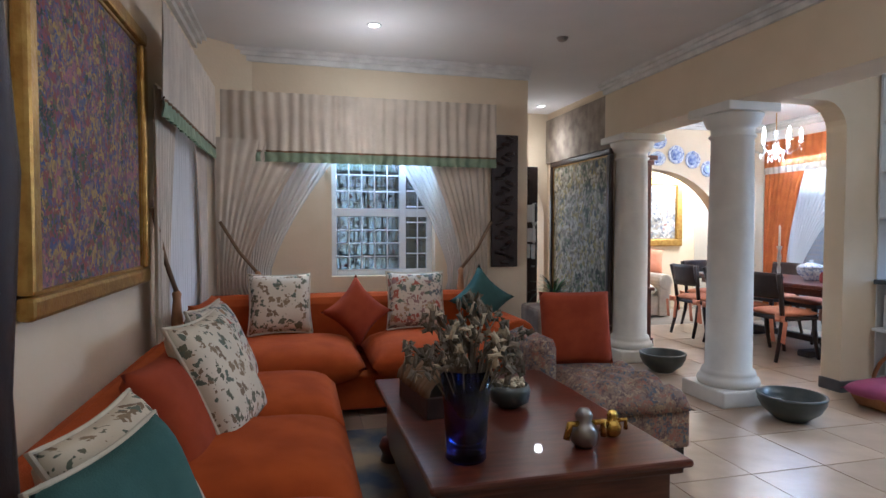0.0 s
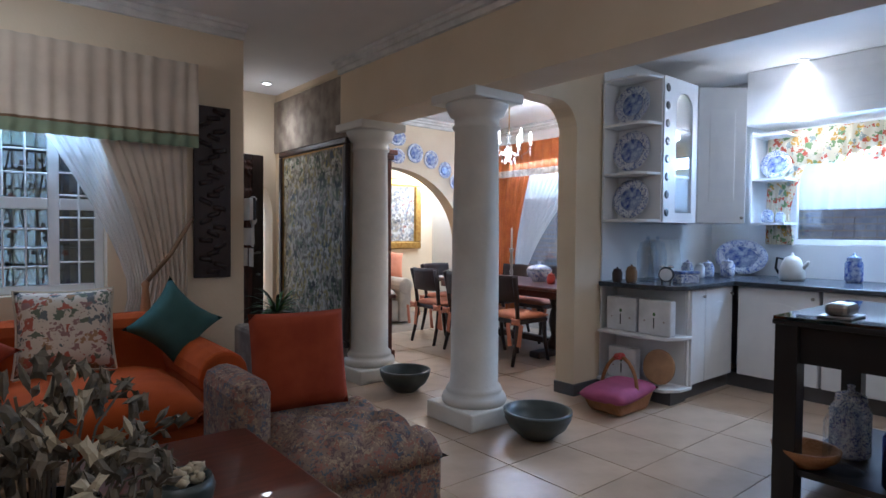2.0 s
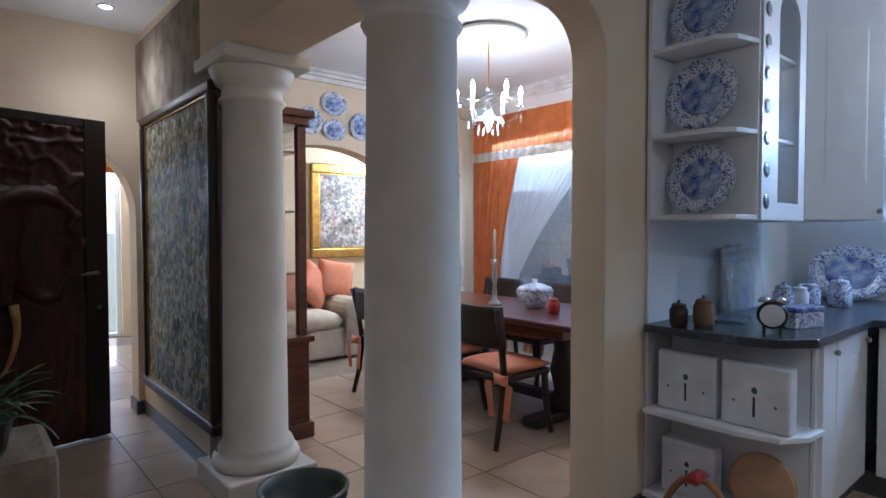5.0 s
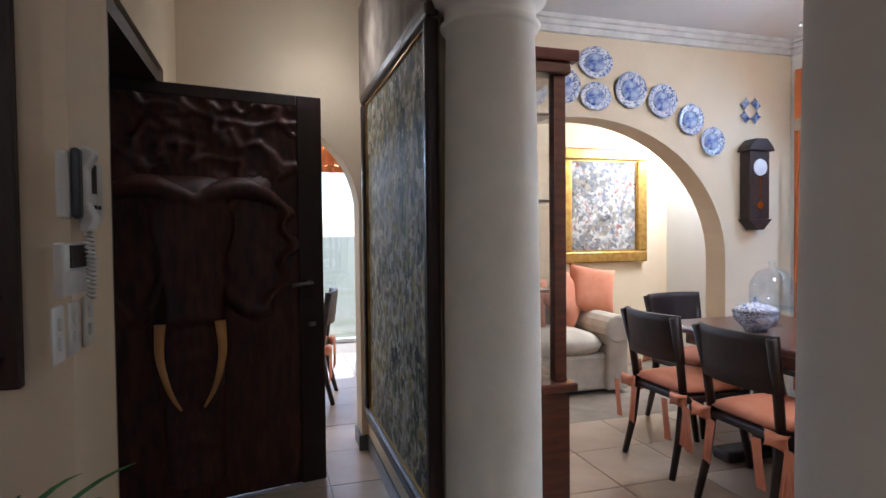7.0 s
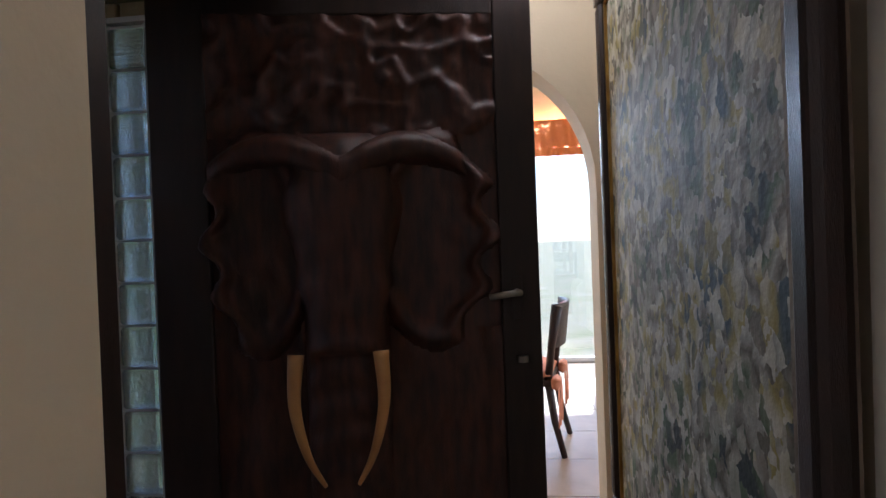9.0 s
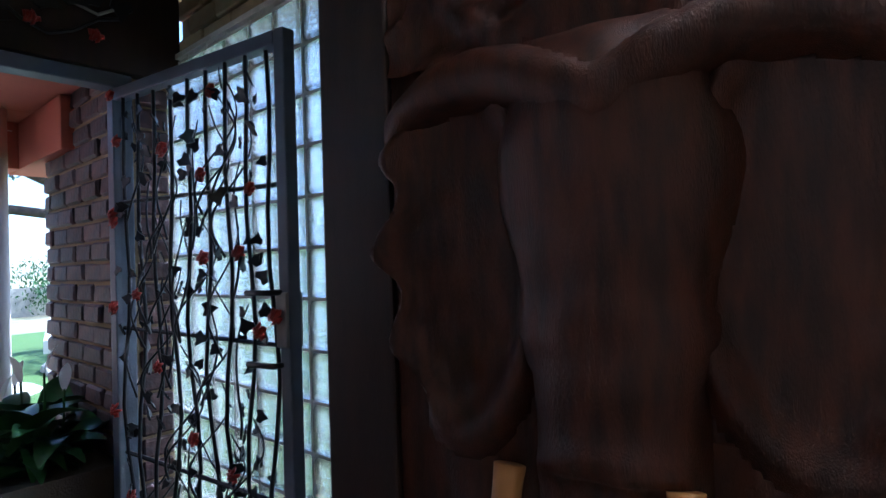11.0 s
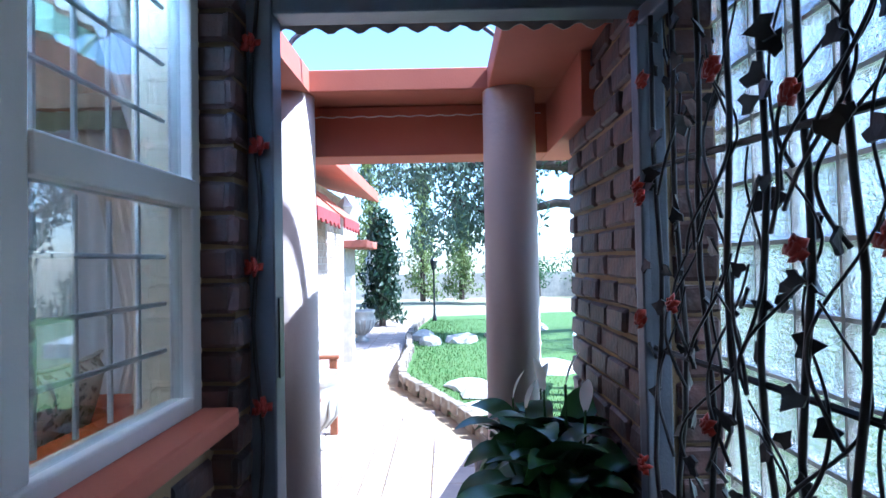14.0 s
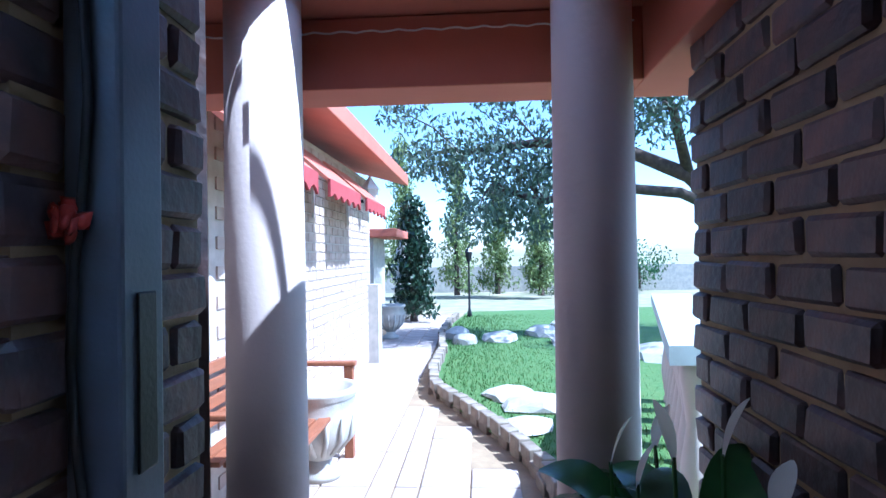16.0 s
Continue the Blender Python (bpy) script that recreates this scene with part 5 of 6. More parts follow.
tureen((6.75, 6.35, 0.75))
tureen((6.5, 7.2, 0.75), 0.85)
tureen((6.9, 5.95, 0.75), 0.7)
for y in (6.65, 5.85):
    cs = thing("candlestick", (6.62, y, 0.75), "turned pewter candlestick with a tall white candle", "candlestick", "candlesticks")
    part("stick", lathe([(0.06, 0), (0.05, 0.02), (0.015, 0.05), (0.022, 0.1), (0.012, 0.15), (0.024, 0.22), (0.014, 0.3), (0.03, 0.36)], 16), SILVER, cs, smooth=True)
    part("candle", lathe([(0.012, 0.36), (0.011, 0.58), (0.002, 0.6)], 12), CANDLE, cs, smooth=True)
cl = thing("glass_cloche", (6.72, 7.3, 0.75), "clear glass cake dome on a stand", "cake dome")
part("stand", lathe([(0.06, 0), (0.02, 0.03), (0.02, 0.08), (0.14, 0.1), (0.14, 0.11)], 24), CLEAR, cl, smooth=True)
part("dome", lathe([(0.12, 0.111), (0.12, 0.25), (0.08, 0.32), (0.015, 0.35), (0.02, 0.38)], 24), CLEAR, cl, smooth=True)
fg = thing("gilt_figurine", (6.5, 5.72, 0.75), "small gilt figurine on the dining table", "figurine")
part("body", lathe([(0.05, 0), (0.06, 0.04), (0.03, 0.08), (0.05, 0.12), (0.035, 0.15), (0.01, 0.18)], 14), GOLDL, fg, smooth=True)
jar((6.6, 6.05, 0.75), 0.045, 0.12, ROSE, "small red glass pot")

cbx = thing("display_cabinet", (4.725, 6.85, 0), "tall dark mahogany display cabinet with glass sides", "cabinet")
part("base", boxes((0, 0, 0, 0.4, 1.15, 0.62)), MAHOG, cbx, bevel=0.006)
part("base_moulding", boxes((-0.001, -0.025, 0.62, 0.43, 1.17, 0.66)), MAHOG, cbx, bevel=0.01)
part("foot_moulding", boxes((-0.001, -0.02, 0.0, 0.425, 1.165, 0.1)), MAHOG, cbx, bevel=0.01)
for x in (0.02, 0.34):
    for y in (0.02, 1.08):
        part("post", boxes((x, y, 0.66, x + 0.055, y + 0.05, 2.0)), MAHOG, cbx)
part("back", boxes((0, 0.03, 0.66, 0.018, 1.12, 2.0)), MAHOG, cbx)
part("cornice", boxes((-0.001, -0.01, 2.0, 0.41, 1.16, 2.05), (-0.002, -0.03, 2.05, 0.44, 1.18, 2.1)), MAHOG, cbx, bevel=0.008)
part("glass", boxes((0.07, 0.04, 0.66, 0.34, 0.045, 2.0)), PANE, cbx)
part("glass", boxes((0.37, 0.07, 0.66, 0.375, 1.08, 2.0)), PANE, cbx)
for z in (1.05, 1.45, 1.83):
    part("shelf", boxes((0.02, 0.06, z, 0.36, 1.1, z + 0.012)), MAHOG, cbx)
    for y in (0.2, 0.55):
        jar((4.93, 6.85 + y, z + 0.012), 0.05, 0.14, CHINA if y < 0.3 else SILVER, "ornament inside the display cabinet", name="ornament")

for x, z, r, o in ((6.02, 2.47, 0.105, 1.25), (6.02, 2.24, 0.095, 1.25), (6.3, 2.3, 0.125, 1.0), (6.56, 2.24, 0.12, 1.0), (6.8, 2.12, 0.11, 1.0), (6.99, 1.97, 0.105, 1.0), (5.78, 2.3, 0.12, 1.0), (5.55, 2.26, 0.11, 1.0), (5.3, 2.2, 0.11, 1.0)):
    plate((0, 0, 0), r, pose(x, 8.095, z, 90), "blue and white plate hung above the arch", o, "wall plates")
cr = thing("wall_ornament", (7.34, 8.09, 2.21), "small blue china cross ornament", "ornament")
for a in (45, 135, 225, 315):
    part("arm", pad(bmesh.new(), 0.09, 0.06, 0.03, 0.2, 6, pose(0.07 * math.cos(radians(a)), -0.01, 0.07 * math.sin(radians(a)), 90, a, 0)), CHINAD, cr, smooth=True)
wc = thing("wall_clock", (7.34, 8.09, 1.34), "dark wooden pendulum wall clock", "clock")
part("case", boxes((-0.09, -0.1, 0.06, 0.09, 0, 0.56)), DARKW, wc, bevel=0.008)
part("pediment", prism(bmesh.new(), [(-0.12, 0.56), (0.12, 0.56), (0.1, 0.6), (0.05, 0.65), (-0.05, 0.65), (-0.1, 0.6)], -0.12, 0), DARKW, wc, bevel=0.006)
part("base", prism(bmesh.new(), [(-0.11, 0.06), (0.11, 0.06), (0.03, -0.02), (-0.03, -0.02)], -0.11, 0), DARKW, wc, bevel=0.006)
part("dial", lathe([(0.062, 0), (0.06, 0.006)], 24), CHINAB, wc).matrix_basis = pose(0, -0.101, 0.44, 90)
part("pendulum", lathe([(0.03, 0), (0.028, 0.006)], 18), GOLDL, wc).matrix_basis = pose(0, -0.101, 0.16, 90)
part("rod", boxes((-0.003, -0.104, 0.18, 0.003, -0.1, 0.37)), GOLDL, wc)

chd = thing("chandelier", (6.35, 6.45, CZ), "glass chandelier with candle bulbs and crystal drops", "chandelier")
part("rose", lathe([(0.26, -0.004), (0.28, -0.02), (0.24, -0.035), (0.2, -0.02), (0.06, -0.03), (0.03, -0.06)], 36), WTRIM, chd, smooth=True)
part("chain", tube(bmesh.new(), [(0, 0, -0.05), (0, 0, -0.4)], 0.006), GOLDL, chd)
part("stem", lathe([(0.01, -0.38), (0.035, -0.42), (0.015, -0.48), (0.04, -0.55), (0.05, -0.6), (0.015, -0.68), (0.01, -0.7)], 16), CLEAR, chd, smooth=True)
for k in range(6):
    a = k * math.pi / 3 + 0.3
    c, s = math.cos(a), math.sin(a)
    part("arm", tube(bmesh.new(), [(0.03 * c, 0.03 * s, -0.58), (0.12 * c, 0.12 * s, -0.64), (0.2 * c, 0.2 * s, -0.6), (0.23 * c, 0.23 * s, -0.53)], 0.008), CLEAR, chd, smooth=True)
    part("cup", lathe([(0.012, -0.53), (0.04, -0.515), (0.035, -0.51), (0.012, -0.5)], 14, at=(0.23 * c, 0.23 * s, 0)), CLEAR, chd, smooth=True)
    part("bulb", lathe([(0.012, -0.5), (0.012, -0.45), (0.017, -0.425), (0.009, -0.39), (0.002, -0.375)], 12, at=(0.23 * c, 0.23 * s, 0)), LAMPGLOW, chd, smooth=True)
    for q in range(3):
        rr = (0.23, 0.14, 0.07)[q]
        part("crystal", lathe([(0.002, 0.03), (0.012, 0.0), (0.002, -0.03)], 6, at=(rr * c, rr * s, -0.6 - 0.05 * q)), CLEAR, chd)
valance(2.5, 2.5, 2.05, ORANGEC, CREAMC, pose(7.62, 7.95, 0, 0, 0, -90), "gathered orange valance with cream fringe", 24)
hung("curtain", pose(7.66, 8.0, 0, 0, 0, -90), "orange curtain drawn to one side", [("cloth", sheet(0, 0.75, 0.1, 2.3, 9, 0.028, tied(True, 0.66, 1, 0.55, 0.7)), ORANGEC)])
hung("sheer_curtain", pose(7.7, 7.6, 0, 0, 0, -90), "white sheer voile swept aside", [("cloth", sheet(0, 1.25, 0.3, 2.15, 14, 0.012, tied(True, 0.85, 1, 0.1, 0.2)), SHEER)])

# ---- lounge beyond the arches ----
ls = thing("cream_sofa", (6.0, 9.1, 0), "cream loose-covered sofa with rolled arms", "sofa")
part("base", boxes((-0.9, -0.38, 0.02, 0.55, 0.4, 0.32)), CREAMS, ls, bevel=0.03)
part("backrest", boxes((-0.9, 0.15, 0.32, 0.55, 0.42, 0.8)), CREAMS, ls, bevel=0.08)
for x in (-1.0, 0.5):
    part("armrest", tube(boxes((x, -0.42, 0.02, x + 0.2, 0.4, 0.5)), [(x + 0.1, -0.43, 0.52), (x + 0.1, 0.4, 0.52)], 0.12, 14), CREAMS, ls, bevel=0.02)
for x in (-0.55, 0.14):
    part("seat_cushion", pad(bmesh.new(), 0.7, 0.68, 0.22, 0, 10, pose(x, -0.1, 0.4)), CREAMS, ls, smooth=True)
for x, r in ((5.6, 10), (5.95, -8), (6.35, 12), (6.62, -10)):
    cushion((x, 9.12, 0.74 if x < 6.5 else 0.8), 0.44, PEACH, "peach cushion on the cream sofa", 70, r, 45 if r > 0 else 10)
framed("framed_painting", 0.4, 0.85, BANQUET, GOLD, "narrow gilt framed picture in the lounge", (5.9, 9.54, 1.25), 0, 0.06)
valance(2.2, 2.4, 2.05, ORANGEC, ORANGEC, pose(2.9, 11.5, 0), "gathered plain orange fabric valance", 20)
copy_thing(dc, pose(4.1, 9.35, 0, 0, 0, -100))

# ---- coffee table things ----
va = thing("cobalt_vase", (1.95, 3.3, 0.45), "tall cobalt blue glass vase of dried flowers", "vase")
part("vase", lathe([(0.07, 0), (0.078, 0.01), (0.075, 0.03), (0.085, 0.2), (0.1, 0.34), (0.094, 0.34), (0.08, 0.2), (0.07, 0.035), (0.01, 0.03)], 28), BLUEG, va, smooth=True)
rng = random.Random(4)
stems, heads, petals = bmesh.new(), bmesh.new(), bmesh.new()
for k in range(70):
    a, sp = rng.uniform(0, 6.28), rng.uniform(0.03, 0.26)
    tip = Vector((sp * math.cos(a), sp * math.sin(a), rng.uniform(0.4, 0.6) - sp * 0.35))
    tube(stems, [(0.02 * math.cos(a), 0.02 * math.sin(a), 0.15), tip * 0.7 + Vector((0, 0, 0.1)), tip], 0.003, 4)
    for q in range(5):
        m = Matrix.Translation(tip + Vector([rng.uniform(-0.03, 0.03) for _ in range(3)])) @ Euler([rng.uniform(0, 6) for _ in range(3)]).to_matrix().to_4x4()
        pad(petals if k % 5 == 0 else heads, rng.uniform(0.03, 0.06), rng.uniform(0.015, 0.03), 0.012, 0.2, 3, m)
part("stems", stems, DRIED, va)
part("foliage", heads, DRIED, va)
part("petals", petals, DRIEDW, va, "pale dried flower heads")
for x, y, lab in ((2.43, 3.3, "gilt seated figurine holding a bundle"), (2.6, 3.38, "small shiny gilt table figurine")):
    g = thing("gilt_figurine", (x, y, 0.45), lab, "figurine", "gilt figurines")
    s = 1.0 if x < 2.5 else 0.7
    part("body", lathe([(0.03 * s, 0), (0.05 * s, 0.02 * s), (0.055 * s, 0.06 * s), (0.04 * s, 0.09 * s), (0.028 * s, 0.1 * s), (0.035 * s, 0.125 * s), (0.02 * s, 0.15 * s), (0.003, 0.155 * s)], 16), SILVER if x < 2.5 else GOLDL, g, smooth=True)
    for k in (-1, 1):
        part("limb", tube(bmesh.new(), [(0.02 * k * s, 0, 0.09 * s), (0.07 * k * s, -0.02, 0.1 * s), (0.08 * k * s, -0.01, 0.04 * s)], 0.014 * s, 8), GOLDL, g, smooth=True)
bp = thing("potpourri_bowl", (2.33, 3.85, 0.45), "dark glass bowl of potpourri", "bowl")
part("bowl", lathe([(0.04, 0), (0.09, 0.03), (0.1, 0.08), (0.09, 0.11), (0.085, 0.11), (0.08, 0.06), (0.01, 0.02)], 24), BOWLM, bp, smooth=True)
bm = bmesh.new()
for k in range(24):
    a, r = rng.uniform(0, 6.28), rng.uniform(0, 0.065)
    pad(bm, 0.04, 0.03, 0.025, 0.1, 3, pose(r * math.cos(a), r * math.sin(a), 0.1 + rng.uniform(0, 0.025), rng.uniform(0, 90), 0, rng.uniform(0, 360)))
part("potpourri", bm, DRIEDW, bp, smooth=True)
bb = thing("bead_box", (1.98, 3.95, 0.45), "domed dark wooden chest with ribbed lid", "box", rz=8)
part("body", boxes((-0.11, -0.2, 0, 0.11, 0.2, 0.1)), DARKW, bb, bevel=0.006)
for k in range(9):
    part("rib", tube(bmesh.new(), [(0.11 * math.cos(a), -0.18 + k * 0.045, 0.1 + 0.09 * math.sin(a)) for a in (math.pi * i / 8 for i in range(9))], 0.022, 6), BROWNB, bb, smooth=True)
dpost = thing("tall_cabinet", (0.76, 2.2, 0), "tall dark turned wooden cabinet against the wall", "cabinet")
part("body", boxes((-0.15, -0.35, 0, 0.05, 0.25, 2.2)), DARKW, dpost, bevel=0.01)
part("post", lathe([(0.05, 0), (0.05, 0.3), (0.03, 0.35), (0.045, 0.6), (0.03, 1.0), (0.05, 1.4), (0.03, 1.7), (0.045, 1.75), (0.045, 2.2)], 16, at=(0.06, 0.26, 0)), DARKW, dpost, smooth=True)
fern = thing("fern_plant", (3.42, 5.7, 0.66), "green potted fern on the stone pedestal", "plant")
part("pot", lathe([(0.08, 0), (0.1, 0.1), (0.11, 0.1), (0.09, 0.09)], 18), BOWLM, fern, smooth=True)


def frond(m, length, width, bend, n=8):
    bm = bmesh.new()
    pts = []
    for i in range(n + 1):
        t = i / n
        w = width * math.sin(math.pi * min(1, t * 0.93 + 0.05)) ** 0.8
        x, z = length * t * (1 - 0.15 * bend * t), length * (0.75 * t - bend * t * t)
        pts.append([bm.verts.new(m @ Vector((x, s * w / 2, z + (0.15 * w if s else 0)))) for s in (-1, 0, 1)])
    for a, b in zip(pts, pts[1:]):
        bm.faces.new((a[0], a[1], b[1], b[0]))
        bm.faces.new((a[1], a[2], b[2], b[1]))
    return bm


for k in range(46):
    part("frond", frond(pose(0, 0, 0.08, 0, rng.uniform(-35, 15), k * 47), rng.uniform(0.16, 0.3), 0.02, rng.uniform(0.4, 0.9)), LEAFD if k % 2 else LEAF, fern, smooth=True)

# ---- rose gate and glass blocks ----
gt = thing("rose_gate", (1.5, 7.585, 0.0), "open wrought iron gate with climbing red roses", "gate", rz=8)
GW, GH = 1.0, 1.935
part("gate_frame", boxes((0, -0.025, 0, 0.04, 0.02, GH), (GW - 0.045, -0.025, 0, GW, 0.02, GH), (0.04, -0.025, GH - 0.045, GW - 0.045, 0.02, GH), (0.04, -0.025, 0.02, GW - 0.045, 0.02, 0.07)), STEEL, gt, bevel=0.005)
for k in range(9):
    x = 0.08 + k * 0.103
    part("bar", tube(bmesh.new(), [(x + 0.02 * math.sin(k + j * 1.3), -0.005 + 0.012 * math.sin(j + k), 0.06 + j * 0.167) for j in range(12)], 0.007, 6), IRON, gt, smooth=True)
for z in (0.55, 1.02, 1.5):
    part("rail", tube(bmesh.new(), [(0.05, 0, z), (GW - 0.07, 0, z - 0.02)], 0.008), IRON, gt)


def rose(m):
    bm = bmesh.new()
    for ring, (r, n, z) in enumerate(((0.024, 5, 0.0), (0.016, 4, -0.008), (0.008, 3, -0.014))):
        for i in range(n):
            a = 2 * math.pi * i / n + ring
            pad(bm, 0.03 - 0.006 * ring, 0.03, 0.014, 0.0, 4, m @ Matrix.Translation((r * math.cos(a), z, r * math.sin(a))) @ Euler((radians(70), 0, a)).to_matrix().to_4x4())
    return bm


def ivy(m, s):
    bm = bmesh.new()
    pts = [(0, 0), (0.35, -0.15), (0.45, 0.25), (0.25, 0.45), (0, 0.9), (-0.25, 0.45), (-0.45, 0.25), (-0.35, -0.15)]
    a = [bm.verts.new(m @ Vector((x * s, 0.004 + 0.1 * s * abs(x), z * s))) for x, z in pts]
    b = [bm.verts.new(m @ Vector((x * s, 0.0 - 0.1 * s * abs(x), z * s))) for x, z in pts]
    bm.faces.new(a)
    bm.faces.new(b[::-1])
    for i in range(8):
        bm.faces.new((a[i], b[i], b[(i + 1) % 8], a[(i + 1) % 8]))
    return bm


rosem = part("rose", rose(Matrix()), ROSE, gt, smooth=True)
rosem.matrix_basis = pose(0.61, -0.04, 1.54) @ Matrix.Scale(0.68, 4)
for x, z in ((1.06, 1.47), (0.82, 1.27), (1.0, 1.28), (1.09, 1.045), (0.3, 1.72), (0.2, 1.45), (0.27, 1.42), (0.42, 1.15), (0.12, 1.1), (0.55, 0.9), (0.24, 0.72), (0.36, 0.42), (0.52, 0.4), (0.88, 1.8), (0.16, 1.9), (0.7, 0.25), (0.2, 0.2), (1.16, 1.09), (0.95, 0.6), (0.6, 1.65), (0.75, 0.68)):
    r = part("rose", rosem.data, ROSE, gt)
    r.matrix_basis = pose(max(0.06, x - 0.2), -0.045, z, 0, rng.uniform(0, 90)) @ Matrix.Scale(rng.uniform(0.6, 0.75), 4)
leafm = None
for k in range(190):
    m = pose(rng.uniform(0.05, GW - 0.1), rng.uniform(-0.05, 0.02), rng.uniform(0.1, 1.85), rng.uniform(-40, 40), rng.uniform(0, 360), rng.uniform(-50, 50))
    if leafm is None:
        leafm = ivy(Matrix(), 0.06)
        ob = part("leaf", leafm, IRON, gt)
        leafm = ob.data
    else:
        ob = part("leaf", leafm, IRON, gt)
    ob.matrix_basis = m @ Matrix.Scale(rng.uniform(0.5, 0.95), 4)
for k in range(40):
    x, z = rng.uniform(0.1, 0.72), rng.uniform(0.1, 1.5)
    part("tendril", tube(bmesh.new(), smooth_path([(x + 0.06 * math.sin(j * 0.8 + k) + 0.015 * j, -0.02 - 0.02 * math.sin(j), z + j * 0.06) for j in range(8)], 3), 0.0045, 5, 0.0025), IRON, gt, smooth=True)
part("lock", boxes((GW - 0.05, -0.035, 1.0, GW - 0.004, 0.03, 1.16)), SILVER, gt, "steel lock case", bevel=0.004)
for z in (0.95, 1.16):
    part("handle", tube(bmesh.new(), [(GW - 0.03, -0.03, z), (GW - 0.035, -0.06, z), (GW - 0.14, -0.065, z)], 0.009, 8), IRON, gt, smooth=True)

gb = structure("glass_block_wall", boxes((1.33, 7.8, -0.02, 2.9, 7.806, 0.02), (1.33, 7.8, 2.1, 2.9, 7.858, 2.12)), WTRIM, "wall of clear glass blocks")
bmesh_block = bmesh.new()
box(bmesh_block, 0.004, 0, 0.004, 0.152, 0.07, 0.152)
bmesh.ops.bevel(bmesh_block, geom=bmesh_block.edges[:], offset=0.012, segments=1, affect="EDGES")
first = part("glass_block", bmesh_block, BLOCK, gb, bevel=0)
wavy = BLOCK.node_tree
_n, _p = wavy.nodes.new("ShaderNodeTexNoise"), wavy.nodes["Principled BSDF"]
_b = wavy.nodes.new("ShaderNodeBump")
_n.inputs["Scale"].default_value, _b.inputs["Strength"].default_value, _b.inputs["Distance"].default_value = 14, 0.6, 0.03
wavy.links.new(_n.outputs[0], _b.inputs["Height"])
wavy.links.new(_b.outputs[0], _p.inputs["Normal"])
first.location = (1.34, 7.8, 0.02)
for i in range(10):
    for j in range(13):
        if i or j:
            o = part("glass_block", first.data, BLOCK, gb)
            o.location = (1.34 + i * 0.156, 7.8, 0.02 + j * 0.159)
bm = bmesh.new()
for i in range(11):
    box(bm, 1.333 + i * 0.156, 7.81, 0.02, 1.343 + i * 0.156, 7.86, 2.1)
for j in range(14):
    box(bm, 1.33, 7.812, 0.014 + j * 0.159, 2.89, 7.858, 0.024 + j * 0.159)
structure("block_joints", bm, WTRIM, "pale joints between glass blocks")

# roses and vine on the header and the hinge post
hv = thing("header_vine", (1.565, 6.55, 2.06), "wrought iron rose vine along the gate header", "ornament")
part("vine", tube(bmesh.new(), [(0.01, 0.08 * j, 0.08 + 0.06 * math.sin(j * 1.1)) for j in range(14)], 0.007, 6), IRON, hv, smooth=True)
part("vine", tube(bmesh.new(), [(0.015, 0.08 * j, 0.18 + 0.05 * math.sin(j * 1.3 + 2)) for j in range(14)], 0.006, 6), SILVER, hv, smooth=True)
for j in range(12):
    part("leaf", leafm, SLATE, hv).matrix_basis = pose(0.02, 0.05 + j * 0.09, 0.06 + 0.2 * rng.random(), 0, rng.uniform(0, 360), 90) @ Matrix.Scale(1.5, 4)
for y, z in ((0.22, 0.05), (0.6, 0.2), (0.75, 0.06), (0.95, 0.05), (0.4, 0.22)):
    part("rose", rosem.data, ROSE, hv).matrix_basis = pose(0.02, y, z, 0, 0, 90) @ Matrix.Scale(0.75, 4)
pv = thing("post_roses", (1.545, 6.53, 0), "red metal roses on the gate post", "ornament")
for j, z in enumerate((0.25, 0.6, 0.95, 1.35, 1.7, 2.0)):
    part("rose", rosem.data, ROSE, pv).matrix_basis = pose(0.01, 0.01 * (-1) ** j, z * 0.93, 0, 0, 90) @ Matrix.Scale(0.75, 4)
part("vine", tube(bmesh.new(), [(0.004, 0.012 * math.sin(j), 0.1 * j) for j in range(21)], 0.006, 6), IRON, pv, smooth=True)
part("lock_plate", boxes((-0.07, 0.046, 0.95, -0.03, 0.05, 1.17)), IRON, pv, "dark steel strike plate", bevel=0.003)
sc = thing("scalloped_sheet", (1.2, 6.5, 2.03), "scalloped edge of roof sheeting", "trim")
part("edge", prism(bmesh.new(), [(x * 0.02, 0.06) for x in range(58, -1, -1)] + [(x * 0.02, 0.012 * math.sin(x * 1.3)) for x in range(59)], 0.0, 0.006, "x"), CAST, sc)

# ---- garden ----
PZ = -0.15
EDGE = [(1.24, 7.32), (0.6, 7.36), (-0.3, 7.42), (-1.24, 7.3), (-1.8, 7.12), (-2.48, 6.86), (-3.0, 6.62), (-3.42, 6.46), (-4.2, 6.4), (-5.5, 6.42), (-7.2, 6.3), (-9.0, 6.35), (-11.5, 6.6)]


def edge_y(x):
    for (xa, ya), (xb, yb) in zip(EDGE, EDGE[1:]):
        if xb <= x <= xa:
            return ya + (yb - ya) * (xa - x) / (xa - xb)
    return EDGE[-1][1]


